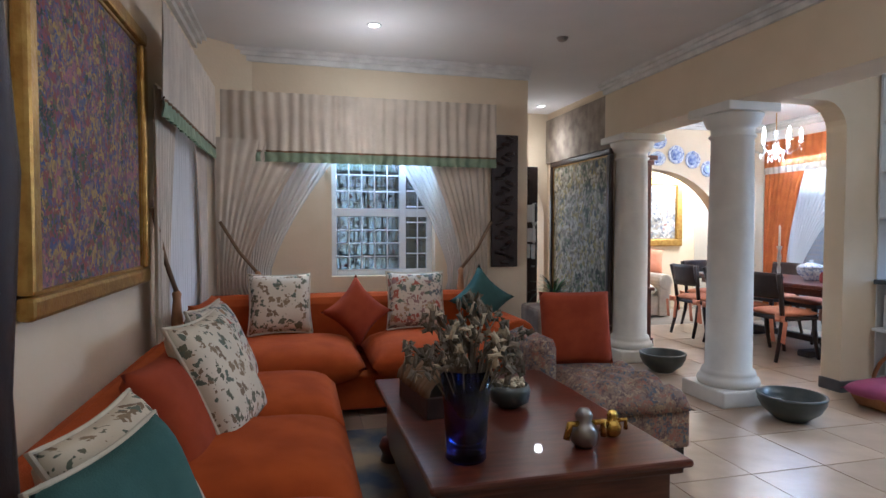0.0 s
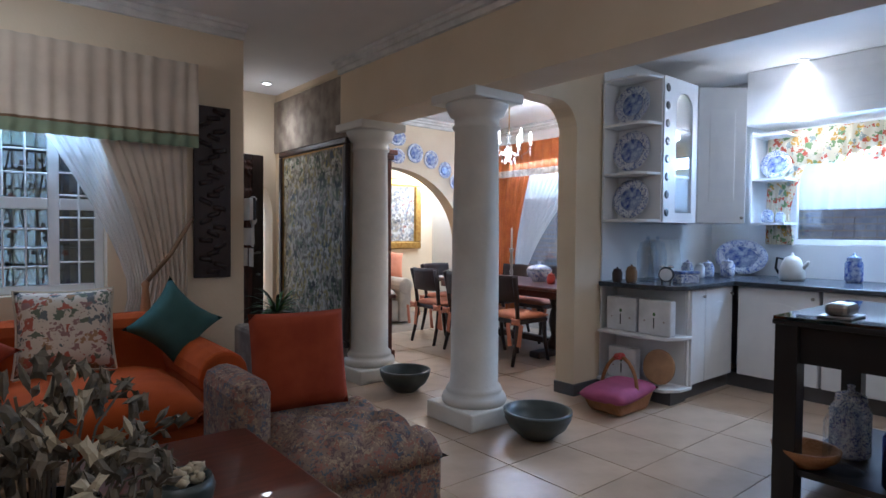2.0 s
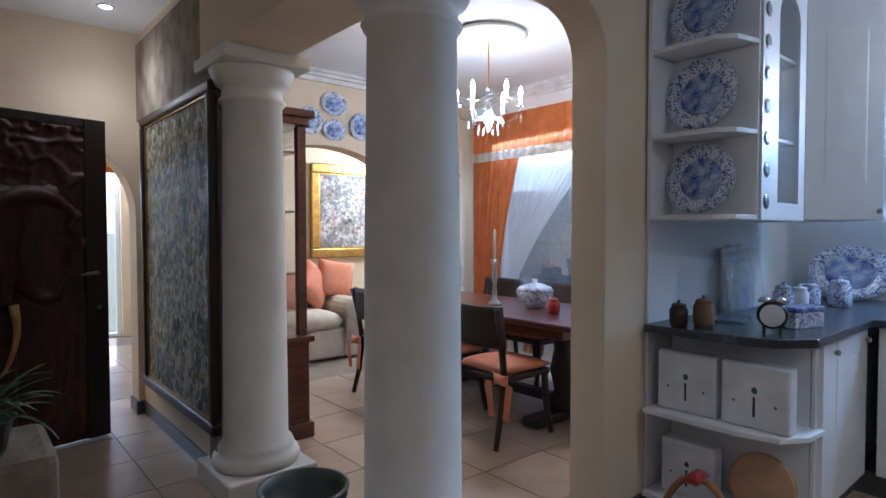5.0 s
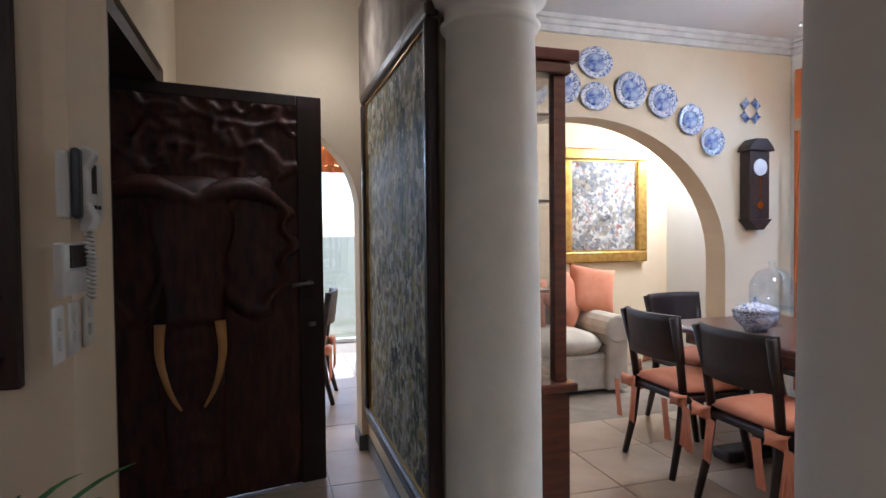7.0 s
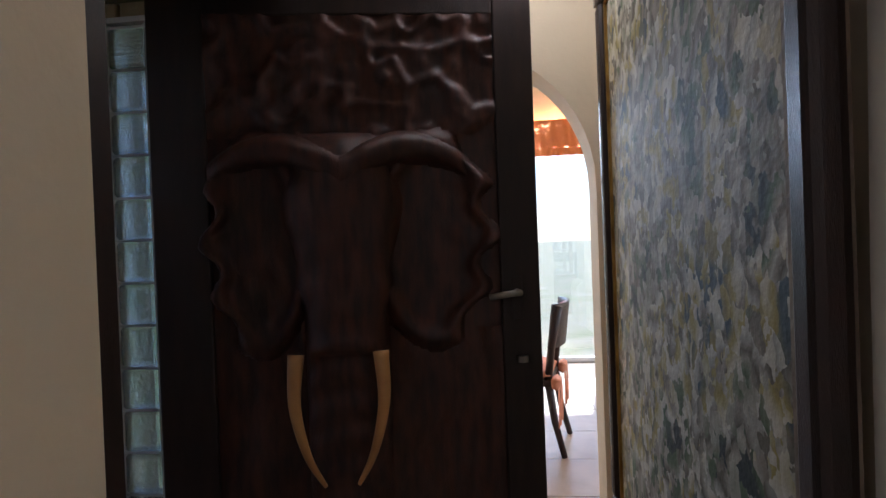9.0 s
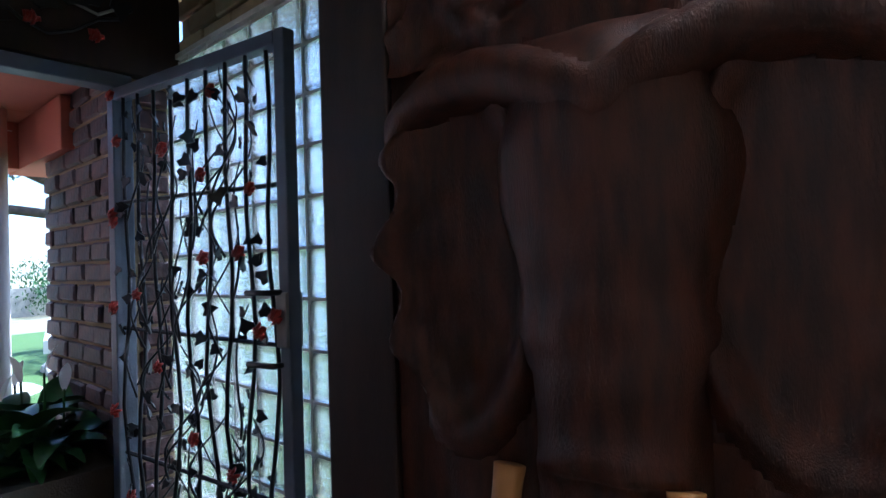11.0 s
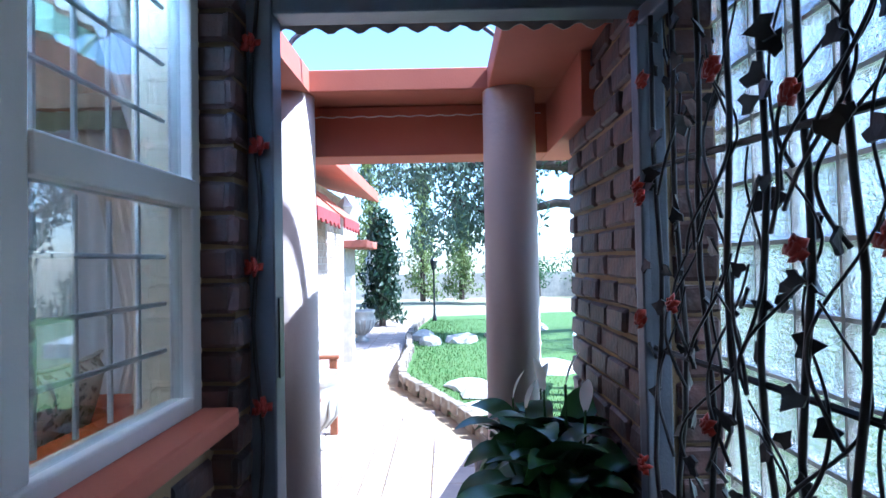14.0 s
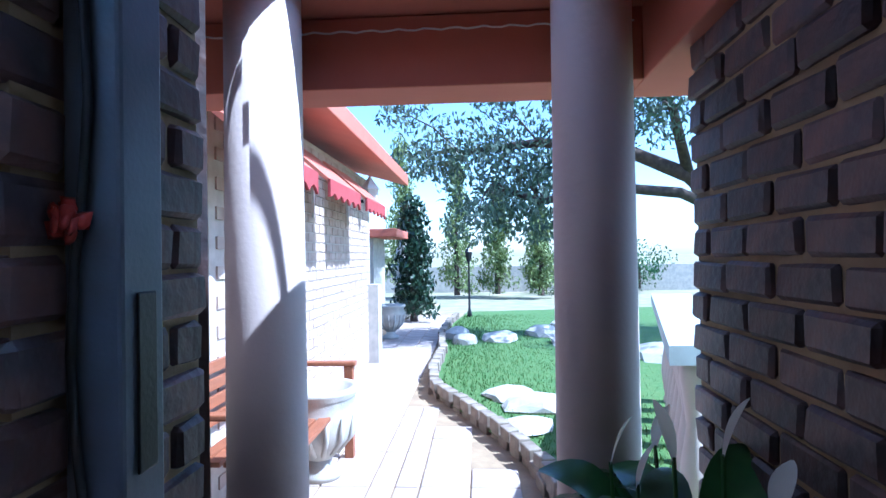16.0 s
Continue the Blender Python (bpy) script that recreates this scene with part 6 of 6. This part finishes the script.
structure("paving_bed", boxes((-11.5, 4.0, -0.32, 1.24, 7.5, PZ - 0.012)), MORTAR, "mortar bed under the paving")
bm = bmesh.new()
top = [bm.verts.new((x, y + 0.08, PZ + 0.02)) for x, y in EDGE]
far = [bm.verts.new((x, 22.0, PZ + 0.05 + 0.02 * i)) for i, (x, y) in enumerate(EDGE)]
for i in range(len(EDGE) - 1):
    bm.faces.new((top[i], top[i + 1], far[i + 1], far[i]))
structure("lawn", bm, GRASS, "green mown lawn with dry patches")
bm = bmesh.new()
for k in range(14000):
    x = rng.uniform(-10.5, -1.2)
    y = edge_y(x) + 0.15 + abs(rng.gauss(0, 1.6))
    a, h = rng.uniform(0, 6.28), rng.uniform(0.025, 0.06)
    p = Vector((x, y, PZ + 0.02))
    d = Vector((0.006 * math.cos(a), 0.006 * math.sin(a), 0))
    bm.faces.new([bm.verts.new(q) for q in (p - d, p + d, p + Vector((rng.uniform(-0.02, 0.02), rng.uniform(-0.02, 0.02), h)))])
tagged(part("grass", bm, GRASS), "short green lawn grass blades", "grass", kind="stuff")


def rock(name, at, sx, sy, sz, label, seed, material=STONE, group="garden rocks"):
    bm = bmesh.new()
    bmesh.ops.create_icosphere(bm, subdivisions=2, radius=1)
    for v in bm.verts:
        v.co *= 1 + 0.25 * noise.noise(v.co * 1.7 + Vector((seed, 0, 0)))
        v.co = Vector((v.co.x * sx, v.co.y * sy, max(-0.3, v.co.z) * sz))
    o = solo(name, bm, material, label, "rock", group)
    o.location = at
    return o


for k, (x, y, sx, sy, sz) in enumerate(((-2.9, 7.5, 0.3, 0.35, 0.1), (-3.3, 7.25, 0.3, 0.25, 0.06), (-2.3, 7.35, 0.25, 0.2, 0.05), (-6.6, 6.75, 0.25, 0.2, 0.14), (-7.2, 6.6, 0.3, 0.22, 0.16), (-6.9, 7.3, 0.4, 0.3, 0.12), (-7.4, 8.0, 0.45, 0.3, 0.16), (-6.4, 8.3, 0.35, 0.3, 0.12), (-8.2, 8.6, 0.4, 0.4, 0.2), (-4.2, 8.3, 0.5, 0.4, 0.1), (-5.2, 9.3, 0.6, 0.4, 0.2))):
    rock("garden_rock", (x, y, PZ + 0.04), sx, sy, sz, "flat pale sandstone rock in the lawn", k, CAST)

# house wing along the path
hs = thing("house_wing", (-0.6, 5.55, PZ), "brick house wing with terracotta roof edge", "house")
part("wall", boxes((-4.7, -3.0, 0, -0.2, 0, 2.35)), mat("limewashed_brick", (0.55, 0.48, 0.42), (0.45, 0.38, 0.32), rough=0.9, scale=10, bump=0.8), hs)
bm = bmesh.new()
for j in range(28):
    for i in range(20):
        x = -4.65 + i * 0.225 + (0.11 if j % 2 else 0)
        if x < -0.45:
            box(bm, x, 0, 0.02 + j * 0.082, x + 0.21, 0.012, 0.09 + j * 0.082)
tagged(part("brickwork", bm, mat("pale_brick", (0.5, 0.4, 0.34), (0.38, 0.28, 0.23), rough=0.85, scale=6, bump=0.7), hs), kind="stuff")
part("roof", prism(bmesh.new(), [(-3.0, 3.3), (0.45, 2.35), (0.45, 2.5), (-3.0, 3.5)], -5.3, 0.3, "x"), TERRA, hs, "terracotta painted roof edge", bevel=0.01)
part("buttress", boxes((-4.75, 0, 0, -4.5, 0.14, 1.0)), CAST, hs)
for k, x in enumerate((-0.9, -2.2, -3.5)):
    aw = thing("awning", (x, 5.57, 1.55), "red and white scalloped window awning", "awning", "window awnings")
    part("canopy", prism(bmesh.new(), [(0, 0.55), (0.4, 0.2), (0.4, 0.17), (0, 0.5)], -0.5, 0.5, "x"), TERRA, aw)
    part("scallop", prism(bmesh.new(), [(-0.5 + i * 0.05, 0.2) for i in range(20, -1, -1)] + [(-0.5 + i * 0.05, 0.06 + 0.05 * abs(math.sin(i * 0.8))) for i in range(21)], 0.39, 0.41), mat("red_canvas", (0.35, 0.05, 0.05), rough=0.8), aw)
    part("stay", boxes((-0.46, 0, 0.0, -0.44, 0.02, 0.5)), WHITE, aw)
wl = thing("wall_lantern", (-4.6, 5.7, 1.75), "white coach lantern on the house wall", "lantern")
part("glass", lathe([(0.06, 0), (0.11, 0.26), (0.1, 0.26)], 6), PINKCOL, wl)
part("cap", lathe([(0.13, 0.26), (0.05, 0.36), (0.01, 0.42)], 6), WHITE, wl)
part("bracket", boxes((-0.015, -0.15, 0.1, 0.015, -0.05, 0.14)), IRON, wl)
gs = thing("garden_store", (-8.6, 5.1, PZ), "low store with a flat terracotta canopy", "building")
part("wall", boxes((-0.6, -1.5, 0, 0.6, 0.0, 1.7)), CAST, gs)
part("canopy", boxes((-0.8, -1.6, 1.7, 0.8, 0.45, 1.85)), TERRA, gs, bevel=0.02)


def urn(at, s, label):
    u = thing("garden_urn", at, label, "urn", "garden urns")
    part("foot", lathe([(0.13 * s, 0), (0.14 * s, 0.04 * s), (0.07 * s, 0.08 * s), (0.08 * s, 0.12 * s)], 24), CAST, u, smooth=True)
    part("bowl", lathe([(0.08 * s, 0.12 * s), (0.2 * s, 0.25 * s), (0.24 * s, 0.42 * s), (0.22 * s, 0.5 * s), (0.25 * s, 0.53 * s), (0.25 * s, 0.56 * s), (0.2 * s, 0.56 * s), (0.17 * s, 0.42 * s), (0.02, 0.36 * s)], 28), CAST, u, smooth=True)
    for k in range(14):
        a = k * 2 * math.pi / 14
        part("flute", tube(bmesh.new(), [(0.12 * s * math.cos(a), 0.12 * s * math.sin(a), 0.16 * s), (0.215 * s * math.cos(a), 0.215 * s * math.sin(a), 0.27 * s), (0.24 * s * math.cos(a), 0.24 * s * math.sin(a), 0.4 * s)], 0.016 * s, 6), CAST, u, smooth=True)


urn((-1.35, 5.98, PZ), 1.0, "fluted cast stone garden urn by the path")
urn((-7.3, 5.5, PZ), 1.0, "pale cast stone garden urn by the path")
st = thing("garden_statue", (-10.6, 5.3, PZ), "weathered stone garden statue on a pedestal", "statue")
part("statue", lathe([(0.3, 0), (0.3, 0.1), (0.22, 0.14), (0.22, 0.6), (0.28, 0.64), (0.16, 0.7), (0.2, 1.0), (0.14, 1.3), (0.18, 1.5), (0.08, 1.62), (0.1, 1.75), (0.02, 1.85)], 18), CAST, st, smooth=True)
be = thing("garden_bench", (-0.75, 5.78, PZ), "slatted teak garden bench against the wall", "bench")
for x in (-0.95, 0.35):
    part("leg", boxes((x - 0.03, 0.28, 0, x + 0.03, 0.34, 0.62)), TEAK, be, bevel=0.004)
    part("leg", boxes((x - 0.03, -0.2, 0, x + 0.03, -0.14, 0.85)), TEAK, be, bevel=0.004)
    part("armrest", boxes((x - 0.035, -0.2, 0.62, x + 0.035, 0.36, 0.65)), TEAK, be, bevel=0.008)
for k in range(6):
    part("slat", boxes((-0.95, -0.14 + k * 0.08, 0.4, 0.35, -0.075 + k * 0.08, 0.425)), TEAK, be, bevel=0.003)
for k in range(4):
    part("back_slat", boxes((-0.92, -0.19, 0.5 + k * 0.09, 0.32, -0.17, 0.56 + k * 0.09)), TEAK, be, bevel=0.003)

# planter with peace lilies
pl = thing("stone_planter", (0.0, 0.0, PZ), "curved rough stone planter against the brick wall", "planter")
bm = bmesh.new()
part("bed", prism(bmesh.new(), [(1.44, 7.6), (0.68, 7.6), (0.66, 7.4), (0.8, 7.26), (1.44, 7.2)], 0.0, 0.63, "z"), SOIL, pl)
seg = [(1.44, 7.17), (1.24, 7.17), (1.02, 7.17), (0.82, 7.21), (0.69, 7.33), (0.65, 7.52)]
for j in range(6):
    for k, ((xa, ya), (xb, yb)) in enumerate(zip(seg, seg[1:])):
        m = Vector(((xa + xb) / 2, (ya + yb) / 2, 0.055 + j * 0.105))
        o = part("stone", boxes((-0.13, -0.06, -0.045, 0.13, 0.06, 0.045)), STONE, pl, bevel=0.015)
        o.matrix_basis = Matrix.Translation(m) @ Matrix.Rotation(math.atan2(yb - ya, xb - xa) + rng.uniform(-0.06, 0.06), 4, "Z") @ Matrix.Scale(rng.uniform(0.93, 1.05), 4)
ly = thing("peace_lily", (1.05, 7.39, PZ + 0.63), "lush peace lily with white flowers in a planter", "plant")
lf = []
for L, W, bd in ((0.26, 0.1, 0.75), (0.22, 0.085, 0.9), (0.28, 0.105, 0.6)):
    o = part("leaf", frond(Matrix(), L, W, bd), LEAF, ly, smooth=True)
    o.matrix_basis = pose(0, 0, 0.05, 0, -20, rng.uniform(0, 360))
    lf.append(o.data)
for k in range(130):
    o = part("leaf", lf[k % 3], LEAF, ly)
    o.matrix_basis = pose(rng.uniform(-0.26, 0.26), rng.uniform(-0.14, 0.1), rng.uniform(0.0, 0.1), rng.uniform(-25, 25), rng.uniform(-25, 30), rng.uniform(0, 360)) @ Matrix.Scale(rng.uniform(0.8, 1.25), 4)
PETAL = mat("white_spathe", (0.78, 0.8, 0.75), rough=0.5)
_t = PETAL.node_tree
_thin, _mix = _t.nodes.new("ShaderNodeBsdfTranslucent"), _t.nodes.new("ShaderNodeMixShader")
_thin.inputs[0].default_value = (0.85, 0.88, 0.8, 1)
_out = next(n for n in _t.nodes if n.type == "OUTPUT_MATERIAL")
_t.links.new(_t.nodes["Principled BSDF"].outputs[0], _mix.inputs[1])
_t.links.new(_thin.outputs[0], _mix.inputs[2])
_t.links.new(_mix.outputs[0], _out.inputs[0])
for x, y, h in ((-0.1, 0.0, 0.3), (-0.24, -0.1, 0.24), (0.0, 0.06, 0.34), (0.12, 0.1, 0.28), (-0.16, -0.06, 0.22), (-0.3, 0.02, 0.26)):
    part("stem", tube(bmesh.new(), [(x * 0.5, y, 0), (x * 0.9, y, h * 0.6), (x, y, h)], 0.005, 5), LEAF, ly)
    part("flower", frond(pose(x, y, h - 0.01, 0, -40, rng.uniform(-150, 150)), 0.12, 0.045, 0.25), PETAL, ly, "white spathe flower", smooth=True)

# balustrade
ba = thing("balustrade", (0, 0, PZ), "white balustrade with a pale blue coping", "balustrade")
part("coping", prism(bmesh.new(), [(-0.2, 7.75), (-0.2, 8.05), (-3.2, 8.9), (-3.2, 8.55)], 0.9, 0.98, "z"), mat("pale_coping", (0.5, 0.56, 0.56), rough=0.6), ba)
for k in range(10):
    x = -0.4 - k * 0.29
    part("baluster", lathe([(0.06, 0), (0.06, 0.08), (0.035, 0.14), (0.075, 0.3), (0.06, 0.45), (0.035, 0.6), (0.05, 0.75), (0.06, 0.8), (0.06, 0.9)], 14, at=(x, 7.86 - (x + 0.2) * 0.28, 0)), PINKCOL, ba, smooth=True)

# trees


def leaves(bm, centre, radius, count, size, flat=0.7):
    for _ in range(count):
        d = Vector([rng.gauss(0, 1) for _ in range(3)]).normalized() * radius * rng.random() ** 0.4
        p = centre + Vector((d.x, d.y, d.z * flat))
        r = Euler([rng.uniform(0, 6.3) for _ in range(3)]).to_matrix()
        s = size * rng.uniform(0.6, 1.3)
        bm.faces.new([bm.verts.new(p + r @ Vector(q)) for q in ((-s, 0, 0), (0, -s * 0.4, 0), (s, 0, 0), (0, s * 0.4, 0))])


OLIVE = mat("grey_green_leaf", (0.09, 0.13, 0.08), (0.05, 0.08, 0.05), rough=0.6, scale=3)


def tree(at, limbs, material, label, clump, count, size, trunk=0.14):
    t = thing("tree", at, label, "tree", "garden trees")
    wood, crown = bmesh.new(), bmesh.new()
    for pts in limbs:
        tube(wood, pts, trunk if pts[0][2] < 0.1 else trunk * 0.5, 8, trunk * 0.25)
        for q in pts[-2:]:
            leaves(crown, Vector(q), clump, count, size)
            for _ in range(3):
                e = Vector(q) + Vector([rng.uniform(-1, 1) * clump for _ in range(3)])
                tube(wood, [q, (Vector(q) + e) / 2 + Vector((0, 0, 0.1)), e], trunk * 0.12, 5, trunk * 0.04)
                leaves(crown, e, clump * 0.55, count // 3, size)
    part("trunk", wood, BARK, t, smooth=True)
    part("crown", crown, material, t)


tree((-7.5, 11.6, PZ), [[(0, 0, 0), (0.15, -0.1, 0.9), (-0.1, -0.3, 1.8), (0.1, -1.2, 2.6), (0.2, -2.4, 3.1), (0.1, -3.6, 3.2), (-0.1, -4.9, 3.1)], [(0.0, -0.4, 1.9), (0.3, -1.4, 2.3), (0.5, -2.6, 2.4), (0.4, -3.6, 2.2), (0.3, -4.4, 2.5)], [(-0.1, -0.3, 1.8), (0.3, 0.6, 3.0), (0.6, 1.5, 3.6)], [(0.1, -1.2, 2.6), (0.6, -1.6, 3.6), (1.0, -2.4, 4.3)]], OLIVE, "spreading olive-grey tree over the lawn", 0.95, 800, 0.06, 0.2)
tree((-5.5, 13.0, PZ), [[(0, 0, 0), (0.1, 0, 1.0), (0, -0.5, 2.2), (0.4, -1.2, 3.4)], [(0, -0.4, 1.8), (-0.6, -1.2, 2.6), (-0.6, -2.0, 3.2)]], OLIVE, "slender open garden tree", 0.7, 260, 0.06, 0.1)


def cypress(at, h, r, label, material=LEAFD):
    t = thing("conifer", at, label, "tree", "conifers")
    part("trunk", tube(bmesh.new(), [(0, 0, 0), (0, 0, h * 0.8)], r * 0.15, 8, 0.03), BARK, t)
    bm = bmesh.new()
    for k in range(26):
        f = k / 26
        for q in range(3):
            a = rng.uniform(0, 6.28)
            rr = r * (1 - f) ** 0.6 * rng.uniform(0.2, 0.9)
            leaves(bm, Vector((rr * math.cos(a), rr * math.sin(a), 0.3 + f * h)), r * 0.4, 60, 0.07, 1.2)
    part("crown", bm, material, t)


cypress((-9.8, 5.6, PZ), 2.2, 0.55, "dark green conifer beside the path")
YGREEN = mat("yellow_green_leaf", (0.2, 0.24, 0.07), (0.12, 0.17, 0.05), rough=0.6, scale=3)
for k, (x, y, h) in enumerate(((-17, 4.4, 5.0), (-17.5, 6.2, 4.4), (-18, 7.6, 3.6), (-17, 9.0, 2.6))):
    cypress((x, y, PZ), h, 0.7, "tall yellow-green conifer in the distance", YGREEN)
for x, y, s in ((-19, 10.6, 1.0), (-20, 13, 1.3), (-12, 15.5, 0.9), (-16, 16, 1.2)):
    sh = thing("shrub", (x, y, PZ), "rounded green garden shrub", "shrub", "garden shrubs")
    bm = bmesh.new()
    for q in range(9):
        leaves(bm, Vector((rng.uniform(-0.8, 0.8) * s, rng.uniform(-0.8, 0.8) * s, rng.uniform(0.2, 1.2) * s)), 0.6 * s, 160, 0.07)
    part("foliage", bm, LEAF, sh)
    part("stem", tube(bmesh.new(), [(0, 0, 0), (0, 0, 0.8 * s)], 0.05, 6), BARK, sh)
lp = thing("lamp_post", (-10.4, 6.75, PZ), "slim black garden lamp post", "street lamp")
part("pole", lathe([(0.06, 0), (0.05, 0.1), (0.025, 0.2), (0.022, 1.2), (0.035, 1.23)], 12), IRON, lp, smooth=True)
part("lantern", lathe([(0.05, 1.23), (0.09, 1.42), (0.1, 1.43), (0.02, 1.55)], 6), IRON, lp)
gwl = solo("garden_wall", boxes((-21, 3, PZ - 0.15, -20.7, 20, 0.75)), CAST, "low pale garden boundary wall", "wall")

# walls and plants outside the east windows
bw = thing("boundary_wall", (10.2, 5.9, PZ), "dark face-brick boundary wall", "wall")
part("core", boxes((0.02, -6, 0, 0.25, 4.5, 2.1)), MORTAR, bw)
bm = bmesh.new()
for j in range(25):
    for i in range(46):
        y = -6 + i * 0.228 + (0.114 if j % 2 else 0)
        box(bm, 0, y, 0.01 + j * 0.083, 0.03, y + 0.216, 0.082 + j * 0.083)
tagged(part("brickwork", bm, BLUECASTBRICK, bw), kind="stuff")
hg = thing("hedge", (10.9, 6.6, PZ), "leafy green hedge above the boundary wall", "hedge")
bm = bmesh.new()
for q in range(26):
    leaves(bm, Vector((rng.uniform(-0.2, 0.5), rng.uniform(-2.5, 2.2), rng.uniform(1.6, 3.0))), 0.55, 130, 0.07)
part("foliage", bm, LEAF, hg)
part("stem", tube(bmesh.new(), [(0.2, 0, 0), (0.2, 0, 2.0)], 0.06, 6), BARK, hg)
shd = thing("red_shed", (9.2, 2.6, PZ), "terracotta boarded shed with a sloping top", "shed")
for k in range(12):
    y = -1.1 + k * 0.15
    part("board", prism(bmesh.new(), [(y, 0), (y + 0.146, 0), (y + 0.146, 1.75 - 0.35 * (y + 0.146 + 0.0)), (y, 1.75 - 0.35 * y)], 0, 0.03, "x"), TERRA, shd)

# ---- small pieces: bricks, tiles, pavers ----


def brick_mesh(name, l, d, h, material, wear=0.0):
    """One brick or stone with chamfered, slightly worn edges."""
    bm = bmesh.new()
    box(bm, 0, 0, 0, l, d, h)
    bmesh.ops.bevel(bm, geom=bm.edges[:], offset=0.006 + wear, segments=1, affect="EDGES")
    for v in bm.verts:
        v.co += Vector([rng.uniform(-1, 1) * wear for _ in range(3)])
    me = bpy.data.meshes.new(name)
    bm.to_mesh(me)
    bm.free()
    me.materials.append(material)
    return me


host_n, host_p, host_l = (bpy.data.objects[n] for n in ("wall_brick_north", "wall_brick_pier", "wall_porch_lower"))
STR, HEAD, HALF = ([brick_mesh("brick", l, 0.03, 0.075, BRICK, 0.0028) for _ in range(5)] for l in (0.208, 0.122, 0.096))


def jit(a):
    return rng.uniform(-a, a)


def course(host, x0, x1, y, z, odd):
    """One row of bricks between two jambs, facing -y or +y."""
    x, k = x0, 0
    while x1 - x > 0.07:
        kind, l = (HALF, 0.096) if k == 0 and odd else (STR, 0.208)
        if x + l > x1 + 0.02:
            kind, l = (HEAD, 0.122) if x + 0.122 <= x1 + 0.02 else (HALF, 0.096)
        part("brick", rng.choice(kind), BRICK, host).matrix_basis = pose(x, y + jit(0.006), z + jit(0.002), jit(1.6), jit(0.7), jit(1.4))
        x += l + 0.016
        k += 1


for j in range(30):
    z = -0.3 + j * 0.088
    course(host_n, 0.495, 1.47, 7.6, z, j % 2)
    part("brick", rng.choice(HEAD if j % 2 else HALF), BRICK, host_n).matrix_basis = pose(0.487 + jit(0.004), 7.64 + (0.13 if j % 2 else 0.1), z, 0, 0, -90)
    part("brick", rng.choice(HEAD), BRICK, host_n).matrix_basis = pose(1.49 + jit(0.004), 7.785, z, 0, 0, -90)
    course(host_p, 1.125, 1.42, 6.44, z, j % 2)
for j in range(25):
    z = -0.18 + j * 0.088
    if z < 0.75:
        course(host_l, 1.63, 3.0, 6.418, z, j % 2)
    if z < 2.2:
        course(host_l, 1.42, 1.62, 6.475, z, j % 2)
        part("brick", rng.choice(HALF), BRICK, host_l).matrix_basis = pose(1.59 + jit(0.004), 6.495, z, 0, 0, -90)
YB = brick_mesh("yellow_brick", 0.212, 0.03, 0.074, YBRICK)
for j in range(4):
    for i in range(7):
        o = part("brick", YB, YBRICK, host_n)
        o.matrix_basis = pose(1.52 + i * 0.222 + (0.1 if j % 2 else 0), 7.83 + jit(0.004), 2.115 + j * 0.083)
FT = bmesh.new()
box(FT, 0.003, 0.003, -0.006, 0.477, 0.477, 0.0)
ft = bpy.data.meshes.new("tile")
FT.to_mesh(ft)
FT.free()
ft.materials.append(TILE)
for i in range(-8, 8):
    for j in range(-5, 11):
        x, y = 4.16 + i * 0.48, 3.8 + j * 0.48
        if x < 0.5 or x > 7.6 or y > 8.0 or (y > 5.9 and x < 3.1):
            continue
        part("tile", ft, TILE, floor).matrix_basis = pose(x, y, 0.0 + jit(0.0006))
for i in range(6):
    for j in range(6):
        part("tile", ft, TILE, floor).matrix_basis = pose(2.72 + i * 0.48, 8.12 + j * 0.48, jit(0.0006))
pb = bpy.data.objects["paving_bed"]
sizes = [brick_mesh("paver", a, b, 0.04, PAVE) for a, b in ((0.29, 0.29), (0.29, 0.14), (0.14, 0.29))]
n = 0
for i in range(40):
    for j in range(7):
        x, y = 0.9 - i * 0.3, 5.42 + j * 0.3
        if y + 0.25 > edge_y(x) or n > 290:
            continue
        if (i * 3 + j) % 3:
            part("paver", sizes[0], PAVE, pb).matrix_basis = pose(x, y, PZ - 0.04 + jit(0.002))
            n += 1
        elif j % 2:
            for q in (0, 1):
                part("paver", sizes[1], PAVE, pb).matrix_basis = pose(x, y + q * 0.15, PZ - 0.04 + jit(0.002))
            n += 2
        else:
            for q in (0, 1):
                part("paver", sizes[2], PAVE, pb).matrix_basis = pose(x + q * 0.15, y, PZ - 0.04 + jit(0.002))
            n += 2
kerb = structure("lawn_edging", boxes((-11.5, 6.6, -0.32, -11.3, 6.7, PZ)), STONE, "rough stone edging of the lawn")
es = brick_mesh("edging_stone", 0.17, 0.1, 0.1, STONE)
x = 0.2
while x > -10:
    y = edge_y(x)
    a = math.degrees(math.atan2(edge_y(x - 0.18) - y, -0.18)) + 180
    for q in (0, 1):
        part("stone", es, STONE, kerb).matrix_basis = pose(x - 0.18 + q * 0.05, y + jit(0.015), PZ - 0.03 + q * 0.085, jit(4), jit(3), a) @ Matrix.Scale(rng.uniform(0.85, 1.05), 4)
    x -= 0.185
